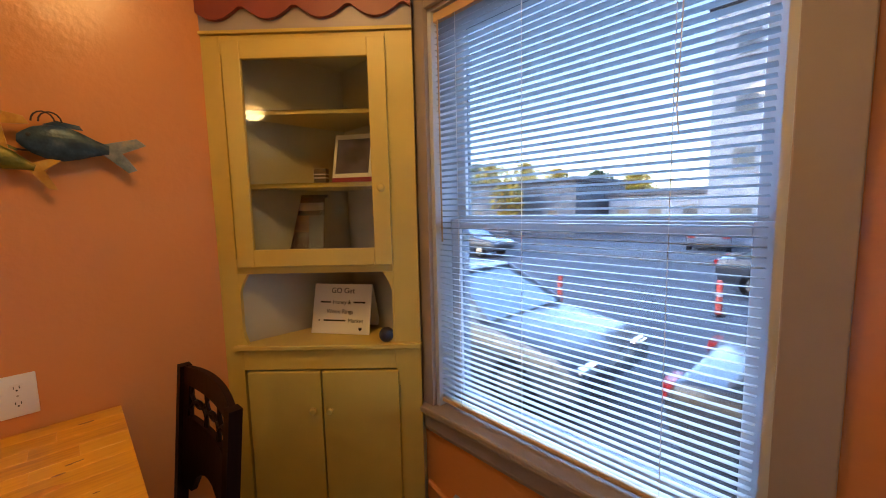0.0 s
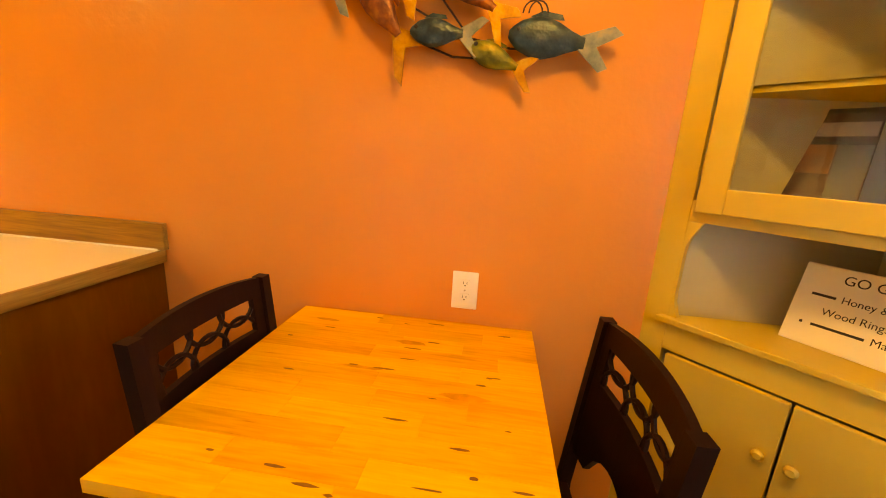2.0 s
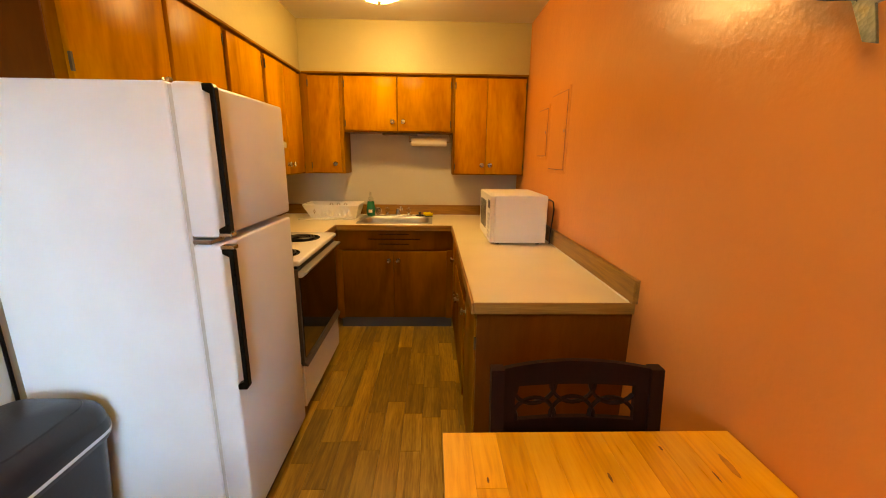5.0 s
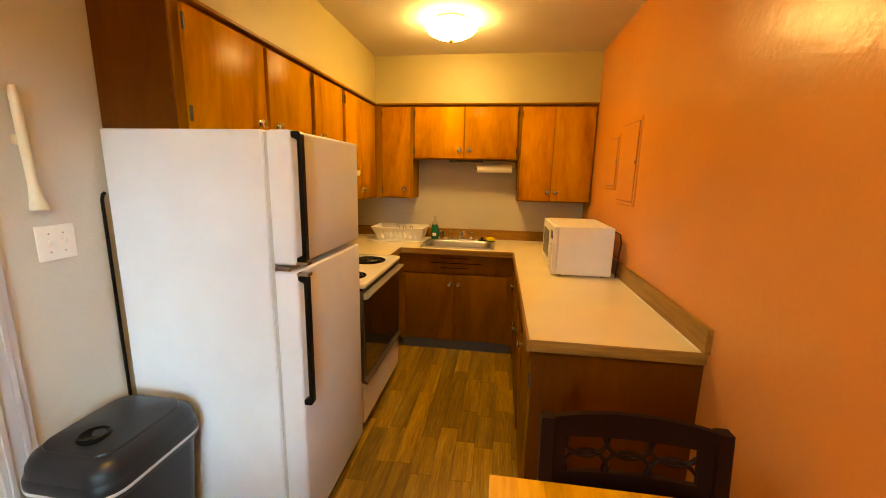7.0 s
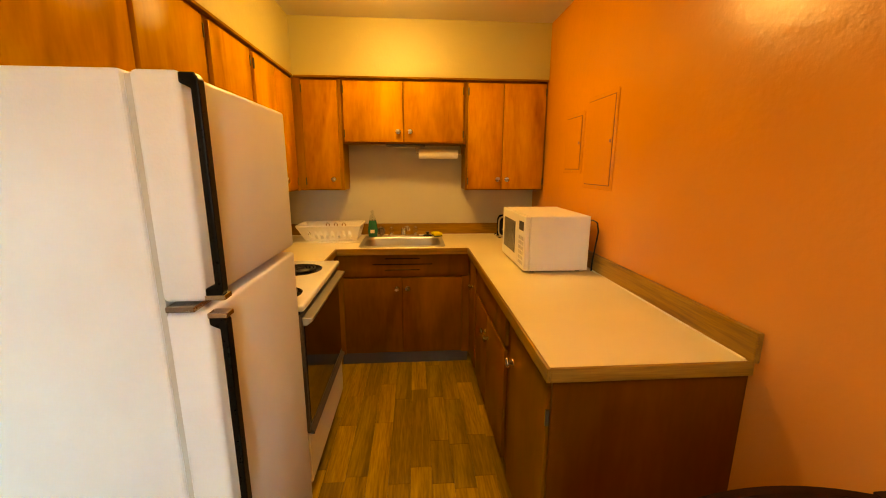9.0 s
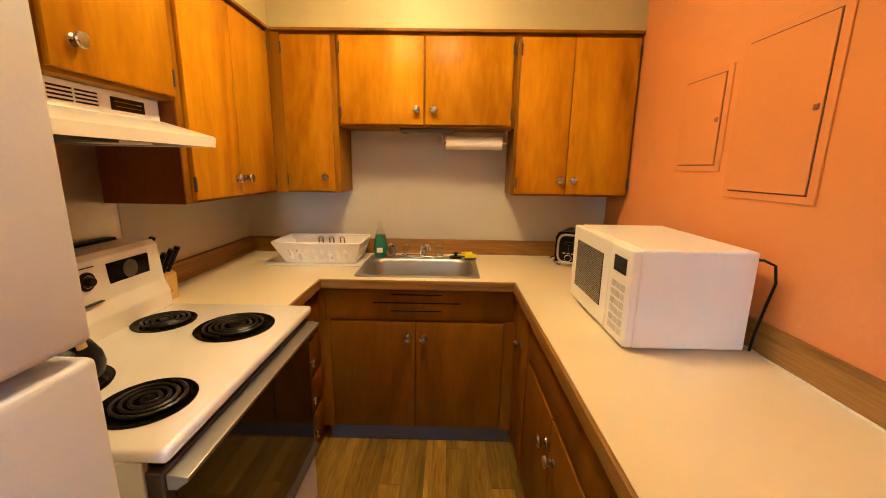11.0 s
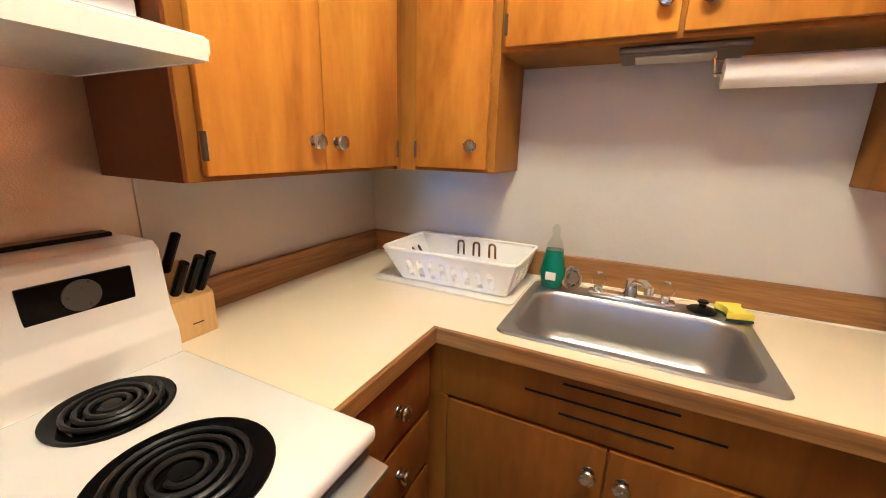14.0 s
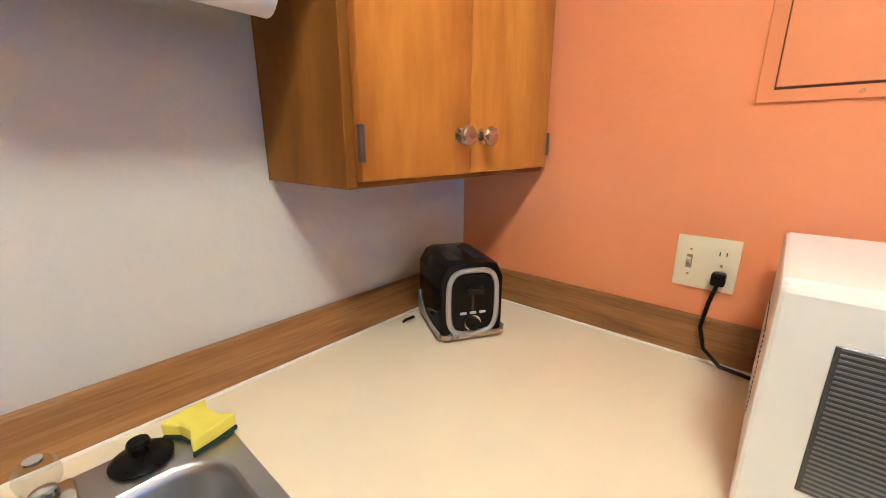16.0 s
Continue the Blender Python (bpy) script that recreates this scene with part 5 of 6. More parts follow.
for pts in ([(-0.3, 2.02, 1.83), (-0.1, 2.02, 1.74), (0.02, 2.02, 1.64), (0.2, 2.02, 1.575), (0.34, 2.02, 1.57)],
            [(-0.05, 2.022, 1.82), (0.08, 2.022, 1.7), (0.22, 2.022, 1.63), (0.36, 2.022, 1.6), (0.5, 2.022, 1.6)],
            [(0.13, 2.018, 1.76), (0.24, 2.018, 1.63), (0.3, 2.018, 1.58)]):
    part("wire", rod(pts, 0.003, 6), WIRE, school)
for cx in (0.41, 0.425):
    part("wire_loop", rod([(cx + 0.025 * math.cos(math.pi * q / 8), 2.0, 1.682 + 0.03 * math.sin(math.pi * q / 8)) for q in range(9)], 0.0022, 6), WIRE, school)
for x, z in ((0.4, 1.62), (-0.1, 1.74)):
    part("standoff", rod([(x, 1.99, z), (x, NORTH, z)], 0.004, 6), WIRE, school)


# ---- wall plates ----
def duplex(x, z, label, material, w=0.084, h=0.128):
    o = thing("wall_outlet", (x, NORTH, z), label, "outlet")
    part("plate", box(x - w / 2, x + w / 2, NORTH - 0.006, NORTH, z - h / 2, z + h / 2, 0.003), material, o, smooth=True)
    for s_ in (-1, 1):
        r = part("receptacle", prism([(x + px * 0.017, z + s_ * 0.024 + pz * 0.014) for px, pz in ((-0.7, -1), (0.7, -1), (1, -0.5), (1, 0.5), (0.7, 1), (-0.7, 1), (-1, 0.5), (-1, -0.5))], "y", NORTH - 0.0085, NORTH - 0.0062), material, o)
        for dx in (-0.006, 0.006):
            part("slot", box(x + dx - 0.001, x + dx + 0.001, NORTH - 0.009, NORTH - 0.0084, z + s_ * 0.024 - 0.001, z + s_ * 0.024 + 0.007), INK, r)
        part("ground_hole", lathe([(0.0025, 0), (0.0025, 0.0006), (0.0, 0.0006)], (x, NORTH - 0.0084, z + s_ * 0.024 - 0.006), "-y", 8), INK, r)
    part("screw", lathe([(0.003, 0), (0.002, 0.001), (0, 0.001)], (x, NORTH - 0.0062, z), "-y", 8), NICKEL, o)
    return o


duplex(0.283, 0.877, "white duplex wall outlet above the dining table", WHITE_PLASTIC)
gang = thing("switch_outlet_plate", (-2.482, NORTH, 1.132), "ivory double wall plate, toggle switch and plugged outlet", "outlet")
part("plate", box(-2.540, -2.424, NORTH - 0.006, NORTH, 1.074, 1.19, 0.003), IVORY, gang, smooth=True)
part("toggle", prism([(NORTH - 0.006, 1.125), (NORTH - 0.018, 1.139), (NORTH - 0.018, 1.145), (NORTH - 0.006, 1.142)], "x", -2.516, -2.509), IVORY, gang)
part("toggle_slot", box(-2.518, -2.507, NORTH - 0.0068, NORTH - 0.006, 1.118, 1.148), plain("tan_slot", (0.25, 0.2, 0.12), 0.5), gang)
for s_, z in ((0, 1.156), (1, 1.108)):
    part("receptacle", lathe([(0.0165, 0), (0.0165, 0.002), (0.0, 0.0022)], (-2.453, NORTH - 0.006, z), "-y", 20), IVORY, gang, smooth=True)
for dx in (-0.006, 0.006):
    part("slot", box(-2.453 + dx - 0.001, -2.453 + dx + 0.001, NORTH - 0.009, NORTH - 0.0082, 1.154, 1.163), INK, gang)
for x, z in ((-2.512, 1.16), (-2.512, 1.104), (-2.453, 1.132)):
    part("screw", lathe([(0.003, 0), (0.002, 0.001), (0, 0.001)], (x, NORTH - 0.0062, z), "-y", 8), BRASS, gang)
cord = thing("power_cord", (-2.45, NORTH - 0.02, 1.1), "black power cord plugged into the ivory outlet", "cord")
part("plug", box(-2.466, -2.44, NORTH - 0.034, NORTH - 0.0085, 1.093, 1.121, 0.005), BLACK, cord)
part("cable", rod([(-2.452, NORTH - 0.03, 1.1), (-2.46, NORTH - 0.042, 1.06), (-2.467, NORTH - 0.04, 1.0), (-2.455, NORTH - 0.045, 0.955), (-2.42, NORTH - 0.052, 0.927), (-2.36, NORTH - 0.058, 0.924)], 0.0042, 8), BLACK, cord, smooth=True)
loop = thing("hanging_cord", (-1.815, NORTH - 0.03, 0.92), "black cord hanging behind the microwave", "cord")
part("cable", rod([(-1.86, MY1 - 0.004, 1.205), (-1.83, MY1 + 0.008, 1.21), (-1.805, MY1 + 0.022, 1.2), (-1.803, MY1 + 0.03, 1.15), (-1.82, MY1 + 0.03, 1.08), (-1.84, MY1 + 0.028, 0.98), (-1.85, MY1 + 0.03, 0.921)], 0.0042, 8), BLACK, loop, smooth=True)

sw = thing("light_switch", (-0.455, SOUTH, 1.29), "white double toggle light switch plate", "switch")
part("plate", box(-0.5, -0.383, SOUTH, SOUTH + 0.006, 1.232, 1.348, 0.003), WHITE_PLASTIC, sw, smooth=True)
for x in (-0.463, -0.42):
    part("toggle", prism([(SOUTH + 0.006, 1.282), (SOUTH + 0.018, 1.298), (SOUTH + 0.018, 1.304), (SOUTH + 0.006, 1.3)], "x", x - 0.004, x + 0.004), WHITE_PLASTIC, sw)
    for z in (1.26, 1.32):
        part("screw", lathe([(0.003, 0), (0.002, 0.001), (0, 0.001)], (x, SOUTH + 0.006, z), "y", 8), NICKEL, sw)
hs = thing("wall_handset", (-0.37, SOUTH, 1.41), "ivory flared plastic handle hung on the wall", "handset")
part("shaft", loft([[(-0.395 + 0.02 * k * math.cos(a) + o, SOUTH + 0.024 + 0.02 * k * math.sin(a), z) for a in [2 * math.pi * q / 14 for q in range(14)]] for k, o, z in ((1.15, 0.0, 1.402), (1.2, 0.0, 1.41), (0.85, 0.004, 1.44), (0.62, 0.007, 1.48), (0.6, 0.012, 1.6), (0.65, 0.016, 1.75), (0.5, 0.017, 1.77))]), IVORY, hs, smooth=True)
part("wall_clip", box(-0.398, -0.368, SOUTH, SOUTH + 0.016, 1.6, 1.63, 0.002), IVORY, hs)
fold = thing("folding_frame", (-0.606, SOUTH + 0.012, 0), "folded black tube frame standing beside the refrigerator", "frame")
part("tube", rod([(-0.606, SOUTH + 0.01, 0.006), (-0.606, SOUTH + 0.01, 1.42), (-0.61, SOUTH + 0.012, 1.44), (-0.618, SOUTH + 0.013, 1.446)], 0.006, 8), BLACK, fold, smooth=True)

# ---- electrical panel doors ----
PANEL_GAP = plain("shadowed_orange_gap", (0.1, 0.04, 0.02), 0.7)
def wall_panel(x0, x1, z0, z1, label):
    p = thing("electrical_panel", ((x0 + x1) / 2, NORTH, z0), label, "panel")
    part("frame_plate", box(x0, x1, NORTH - 0.006, NORTH, z0, z1, 0.002), ORANGE, p)
    # shade of the door gap, put in as a dark sheet on the frame
    part("door_gap", box(x0 + 0.025, x1 - 0.026, NORTH - 0.0068, NORTH - 0.006, z0 + 0.022, z1 - 0.022), PANEL_GAP, p, "dark sheet for the shaded gap round the door")
    d = part("panel_door", box(x0 + 0.027, x1 - 0.029, NORTH - 0.011, NORTH - 0.007, z0 + 0.026, z1 - 0.026, 0.0015), ORANGE, p)
    part("latch", box(x1 - 0.052, x1 - 0.036, NORTH - 0.015, NORTH - 0.011, (z0 + z1) / 2 - 0.008, (z0 + z1) / 2 + 0.008, 0.001, 1), plain("rust_latch", (0.25, 0.1, 0.05), 0.4), d)
    for z in (z0 + 0.012, z1 - 0.012):
        part("screw", lathe([(0.004, 0), (0.003, 0.0015), (0, 0.0015)], ((x0 + x1) / 2, NORTH - 0.006, z), "-y", 8), BRASS, p)


wall_panel(-2.452, -2.17, 1.457, 1.825, "orange painted metal fuse panel flush on the wall")
wall_panel(-2.13, -1.775, 1.372, 1.885, "tall orange painted breaker panel door on the wall")

# ---- at the sink ----
fx = SX0 + 0.045
faucet = thing("sink_faucet", (fx, 0.92, COUNTER + 0.007), "chrome two-handle faucet with clear acrylic knobs", "faucet")
part("base_plate", box(fx - 0.026, fx + 0.026, 0.79, 1.05, COUNTER + 0.0065, COUNTER + 0.022, 0.006), CHROME, faucet, smooth=True)
part("spout_base", lathe([(0.022, 0.02), (0.021, 0.05), (0.017, 0.075), (0.0, 0.08)], (fx, 0.92, COUNTER), steps=20), CHROME, faucet, smooth=True)
part("spout", rod([(fx, 0.92, COUNTER + 0.055), (fx + 0.05, 0.935, COUNTER + 0.085), (fx + 0.11, 0.955, COUNTER + 0.1), (fx + 0.14, 0.965, COUNTER + 0.095)], 0.011, 12), CHROME, faucet, smooth=True)
part("aerator", lathe([(0.013, 0.0), (0.013, 0.022), (0.0, 0.022)], (fx + 0.138, 0.964, COUNTER + 0.078), steps=14), CHROME, faucet, smooth=True)
ACRYLIC = glass("clear_acrylic", (0.92, 0.93, 0.92), 0.05)
for y in (0.82, 1.02):
    part("stem", lathe([(0.016, 0.02), (0.014, 0.035), (0.0, 0.04)], (fx, y, COUNTER), steps=14), CHROME, faucet, smooth=True)
    h = part("acrylic_knob", lathe([(0.014, 0.036), (0.022, 0.046), (0.024, 0.06), (0.021, 0.076), (0.012, 0.08), (0.0, 0.08)], (fx, y, COUNTER), steps=8), ACRYLIC, faucet, "clear faceted acrylic knob")
    part("knob_cap", lathe([(0.01, 0.0), (0.01, 0.004), (0, 0.004)], (fx, y, COUNTER + 0.08), steps=12), CHROME, h)
bx0, by0 = -3.035, 0.665
bottle = thing("dish_soap_bottle", (bx0, by0, COUNTER + 0.007), "clear bottle half full of green dish soap", "bottle")
part("liquid", lathe([(0.0, 0.0), (0.034, 0.0), (0.038, 0.01), (0.044, 0.05), (0.036, 0.1), (0.03, 0.135), (0.0, 0.135)], (bx0, by0, COUNTER + 0.007), steps=20), plain("green_soap", (0.005, 0.16, 0.09), 0.12, vary=0.05, relief=0.0, coat=0.4), bottle, "deep green soap", smooth=True)
part("clear_top", lathe([(0.0303, 0.1351), (0.024, 0.16), (0.012, 0.182), (0.011, 0.19), (0.014, 0.192), (0.0135, 0.21), (0.006, 0.222), (0.0, 0.222)], (bx0, by0, COUNTER + 0.007), steps=20), ACRYLIC, bottle, "clear plastic neck and cap", smooth=True)
part("paper_label", box(bx0 + 0.036, bx0 + 0.0445, by0 - 0.016, by0 + 0.018, COUNTER + 0.04, COUNTER + 0.068, 0.001, 1), CARD, bottle)
strain = thing("sink_strainer", (-3.03, 0.735, COUNTER + 0.007), "dark metal sink strainer leaning on the rim", "strainer")
part("basket", posed(lathe([(0.0, 0.0), (0.025, 0.002), (0.034, 0.016), (0.04, 0.018), (0.038, 0.021), (0.03, 0.019), (0.022, 0.007), (0.0, 0.006)], (0, 0, 0), steps=20), pose(-3.035, 0.738, COUNTER + 0.0475, 20, 75, 0)), NICKEL, strain, smooth=True)
stop = thing("rubber_stopper", (-3.038, 1.122, COUNTER + 0.007), "black rubber sink stopper on the rim", "stopper")
part("disc", lathe([(0.039, 0.0), (0.041, 0.004), (0.034, 0.009), (0.02, 0.012), (0.0, 0.012)], (-3.038, 1.122, COUNTER + 0.007), steps=24), BLACK, stop, smooth=True)
part("grip", lathe([(0.011, 0.012), (0.01, 0.024), (0.016, 0.028), (0.014, 0.034), (0.0, 0.035)], (-3.038, 1.122, COUNTER + 0.007), steps=14), BLACK, stop, smooth=True)
sp = thing("kitchen_sponge", (-3.03, 1.2, COUNTER + 0.007), "bright yellow sponge with dark scouring side", "sponge")
smx = pose(-3.03, 1.2, COUNTER + 0.007, 0, 0, 14) @ Matrix.Diagonal((0.78, 0.78, 0.95, 1))
waist = [(-0.052, -0.047), (-0.02, -0.029), (0.02, -0.029), (0.052, -0.047), (0.055, 0.0), (0.052, 0.047), (0.02, 0.029), (-0.02, 0.029), (-0.052, 0.047), (-0.055, 0.0)]
part("scour_pad", posed(prism(waist, "z", 0.0, 0.008, 0.001), smx), plain("dark_green_pad", (0.02, 0.04, 0.02), 0.9), sp, "dark green pad")
part("foam", posed(prism(waist, "z", 0.0082, 0.033, 0.004), smx), plain("yellow_foam", (0.85, 0.74, 0.015), 0.85, grain=300, relief=0.7), sp, "yellow foam")


# ---- dish rack ----
def panel(outer, holes, thick, m):
    """A flat sheet with holes, of a thickness, laid at the pose m."""
    b2 = bmesh.new()
    for ring in (outer, *holes):
        vs = [b2.verts.new((p[0], p[1], 0)) for p in ring]
        for i in range(len(vs)):
            b2.edges.new((vs[i], vs[(i + 1) % len(vs)]))
    bmesh.ops.triangle_fill(b2, edges=b2.edges[:], use_beauty=True)
    bmesh.ops.recalc_face_normals(b2, faces=b2.faces[:])
    ext = bmesh.ops.extrude_face_region(b2, geom=b2.faces[:])
    bmesh.ops.translate(b2, verts=[v for v in ext["geom"] if isinstance(v, bmesh.types.BMVert)], vec=(0, 0, thick))
    bmesh.ops.recalc_face_normals(b2, faces=b2.faces[:])
    return posed(b2, m)


def u_slot(cx, z0, z1, r_out, r_in):
    out = [(cx - r_out, z0)]
    out += [(cx + r_out * math.cos(a), z1 - r_out + r_out * math.sin(a)) for a in [math.pi - math.pi * q / 8 for q in range(9)]]
    out += [(cx + r_out, z0), (cx + r_in, z0)]
    out += [(cx + r_in * math.cos(a), z1 - r_out + r_in * math.sin(a)) for a in [math.pi * q / 8 for q in range(9)]]
    out += [(cx - r_in, z0)]
    return out


RACK = plain("white_rack_plastic", (0.82, 0.81, 0.78), 0.35, vary=0.02, relief=0.0)
rack = thing("dish_rack", (-2.96, 0.36, COUNTER), "white plastic dish rack with arched slots on tray", "dish rack")
tray = [(x, y) for x, y in rounded(-3.12, -2.79, 0.06, 0.595, 0.02, 4)]
part("drain_tray", prism(tray, "z", COUNTER + 0.0005, COUNTER + 0.008, 0.002), plain("cloudy_tray", (0.76, 0.73, 0.66), 0.32, vary=0.03, relief=0.0), rack, "cloudy clear drain tray")
Z0, Z1 = COUNTER + 0.012, 1.042
X0b, X1b, Y0b, Y1b = -3.06, -2.83, 0.17, 0.56
X0t, X1t, Y0t, Y1t = -3.09, -2.795, 0.105, 0.595


def rack_wall(pa, pb, qa, qb, holes):
    """A leaning wall between bottom points pa, pb and top points qa, qb."""
    pa, pb, qa, qb = Vector(pa), Vector(pb), Vector(qa), Vector(qb)
    r = (pb - pa).normalized()
    mid = ((qa + qb) / 2 - (pa + pb) / 2)
    h = mid.length
    m = flat_frame(pa, r, mid)
    l = (pb - pa).length
    over = ((qb - qa).length - l) / 2
    part("rack_wall", panel([(0, 0), (l, 0), (l + over, h), (-over, h)], holes(l, h), 0.0022, m), RACK, rack)


def arches(l, h):
    return [u_slot(l * k, h * 0.42, h * 0.92, 0.017, 0.0075) for k in (0.33, 0.5, 0.67)]


def slots(n):
    def make(l, h):
        out = []
        for i in range(n):
            cx = l * (i + 1) / (n + 1)
            out.append([(cx - 0.011, h * 0.14), (cx + 0.011, h * 0.14), (cx + 0.011, h * 0.6), (cx + 0.006, h * 0.68), (cx - 0.006, h * 0.68), (cx - 0.011, h * 0.6)])
        return out
    return make


rack_wall((X0b, Y0b, Z0), (X0b, Y1b, Z0), (X0t, Y0t, Z1), (X0t, Y1t, Z1), arches)
rack_wall((X1b, Y1b, Z0), (X1b, Y0b, Z0), (X1t, Y1t, Z1), (X1t, Y0t, Z1), slots(8))
rack_wall((X0b, Y1b, Z0), (X1b, Y1b, Z0), (X0t, Y1t, Z1), (X1t, Y1t, Z1), slots(4))
rack_wall((X1b, Y0b, Z0), (X0b, Y0b, Z0), (X1t, Y0t, Z1), (X0t, Y0t, Z1), slots(4))
part("rack_floor", panel([(X0b, Y0b), (X1b, Y0b), (X1b, Y1b), (X0b, Y1b)], [[(X0b + 0.02 + i * 0.07, Y0b + 0.03 + j * 0.06), (X0b + 0.07 + i * 0.07, Y0b + 0.03 + j * 0.06), (X0b + 0.07 + i * 0.07, Y0b + 0.06 + j * 0.06), (X0b + 0.02 + i * 0.07, Y0b + 0.06 + j * 0.06)] for i in range(3) for j in range(6)], 0.002, Matrix.Translation((0, 0, Z0))), RACK, rack)
rim_path = [(x, y, Z1) for x, y in rounded(X0t, X1t, Y0t, Y1t, 0.025, 5)]
part("rim", rod(rim_path, 0.006, 8, closed=True), RACK, rack, "rolled white rim", smooth=True)
for x in (X0b + 0.02, X1b - 0.02):
    for y in (Y0b + 0.03, Y1b - 0.03):
        part("foot", box(x - 0.008, x + 0.008, y - 0.008, y + 0.008, COUNTER + 0.0082, Z0 + 0.001), RACK, rack)

# ---- toaster ----
SATIN = plain("satin_silver", (0.42, 0.42, 0.43), 0.35, 0.5, vary=0.04, relief=0.0)
tm = Matrix.Translation((-2.9, 1.76, COUNTER)) @ Matrix.Rotation(math.atan2(-0.52, 0.85), 4, "Z") @ Matrix.Diagonal((1.0, 1.12, 1.06, 1.0))
toaster = thing("toaster", (-3.0, 1.8, COUNTER), "black two-slice toaster with chrome front trim", "toaster")


def t_out(x, k, z0=0.018, z1=0.186):
    w = 0.076 * k
    pts = [(-w * 0.97, z0), (w * 0.97, z0), (w, z0 + 0.03), (w, z1 - 0.035), (w * 0.8, z1 - 0.006), (w * 0.6, z1), (-w * 0.6, z1), (-w * 0.8, z1 - 0.006), (-w, z1 - 0.035), (-w, z0 + 0.03)]
    return [(x, a, c) for a, c in pts]


part("shell", posed(loft([t_out(-0.2, 0.86), t_out(-0.19, 0.97), t_out(-0.01, 0.97), t_out(0.0, 0.9)]), tm), BLACK_GLOSS, toaster, "glossy black shell", smooth=True)
arch = []
for q in range(29):
    ca, sa = math.cos(2 * math.pi * q / 28), math.sin(2 * math.pi * q / 28)
    arch.append((0.003, math.copysign(0.055 * abs(ca) ** 0.55, ca), 0.095 + math.copysign(0.076 * abs(sa) ** 0.55, sa)))
part("front_trim", posed(rod(arch, 0.0062, 8), tm), SATIN, toaster, "arched satin silver trim", smooth=True)
for s in (-1, 1):
    skirt = [(-0.2, 0.012), (0.0, 0.012), (0.002, 0.03), (-0.05, 0.026), (-0.1, 0.028), (-0.14, 0.036), (-0.17, 0.052), (-0.186, 0.07), (-0.196, 0.066)]
    part("side_skirt", posed(prism(skirt, "y", s * 0.0742, s * 0.0768), tm), SATIN, toaster, "curved silver side skirt")
part("base_trim", posed(prism([(x, y) for x, y in rounded(-0.205, 0.008, -0.074, 0.074, 0.02, 4)], "z", 0.008, 0.022, 0.003), tm), NICKEL, toaster, "silver base band")
part("front_plate", posed(prism([(-0.05, 0.03), (0.05, 0.03), (0.05, 0.14), (0.03, 0.158), (-0.03, 0.158), (-0.05, 0.14)], "x", -0.002, 0.004), tm), BLACK, toaster)
part("lever", posed(box(0.002, 0.022, -0.02, 0.02, 0.118, 0.134, 0.004), tm), BLACK, toaster)
part("lever_track", posed(box(0.0035, 0.0048, -0.003, 0.003, 0.075, 0.118), tm), INK, toaster)
part("browning_dial", posed(lathe([(0.016, 0.0), (0.015, 0.012), (0.0, 0.013)], (0.004, 0, 0.045), "x", 18), tm), BLACK, toaster, smooth=True)
part("dial_ring", posed(lathe([(0.019, 0.0), (0.019, 0.002), (0.0165, 0.002)], (0.004, 0, 0.045), "x", 18), tm), CHROME, toaster)
for dy in (-0.022, 0.0, 0.022):
    part("button", posed(box(0.003, 0.007, dy - 0.007, dy + 0.007, 0.068, 0.073), tm), LILAC, toaster)
for dy in (-0.03, 0.03):
    part("bread_slot", posed(box(-0.17, -0.035, dy - 0.014, dy + 0.014, 0.1845, 0.1868), tm), INK, toaster)
for x, y in ((-0.18, -0.05), (-0.18, 0.05), (-0.02, -0.05), (-0.02, 0.05)):
    part("foot", posed(box(x - 0.01, x + 0.01, y - 0.01, y + 0.01, 0.0, 0.0085), tm), BLACK, toaster)
part("cord_stub", rod([(-3.07, 1.73, COUNTER + 0.02), (-3.085, 1.715, COUNTER + 0.012), (-3.09, 1.705, COUNTER + 0.006)], 0.004, 6), BLACK, toaster)

# ---- paper towel ----
towel = thing("paper_towel_holder", (-2.98, 1.21, 1.59), "white paper towel roll on a wire holder", "paper towel")
part("roll", lathe([(0.018, -0.155), (0.036, -0.155), (0.036, 0.155), (0.018, 0.155)], (-2.98, 1.208, 1.592), "y", 28), PAPER, towel, "white paper roll", smooth=True)
part("rod", rod([(-2.98, 1.03, 1.592), (-2.98, 1.4, 1.592)], 0.004, 8), CHROME, towel)
part("bracket", rod([(-2.98, 1.392, 1.585), (-2.98, 1.394, 1.64), (-2.98, 1.38, 1.664)], 0.004, 8), CHROME, towel)
part("bracket", rod([(-2.98, 1.036, 1.585), (-2.98, 1.03, 1.63), (-2.98, 1.035, 1.664)], 0.0035, 8), CHROME, towel)
lamp = thing("under_cabinet_light", (-3.0, 0.945, 1.64), "unlit slim under-cabinet light, dark housing", "lamp")
part("housing", box(-3.09, -2.93, 0.8, 1.1, 1.645, 1.6645, 0.004), DARK_TRIM, lamp)
part("lens", box(-3.065, -2.965, 0.84, 1.03, 1.641, 1.6455, 0.002), plain("frosted_lens", (0.5, 0.48, 0.42), 0.4), lamp, "pale frosted lens")

# ---- kettle and knives ----
kx, ky, kz = -1.54, 0.145, SZ + 0.017
kettle = thing("stovetop_kettle", (kx, ky, kz), "matt black kettle with a bent wooden handle", "kettle")
part("body", lathe([(0.0, 0.0), (0.096, 0.0), (0.103, 0.006), (0.107, 0.026), (0.103, 0.05), (0.088, 0.079), (0.064, 0.1), (0.05, 0.105), (0.0, 0.105)], (kx, ky, kz), steps=36), KETTLE_BLACK, kettle, smooth=True)
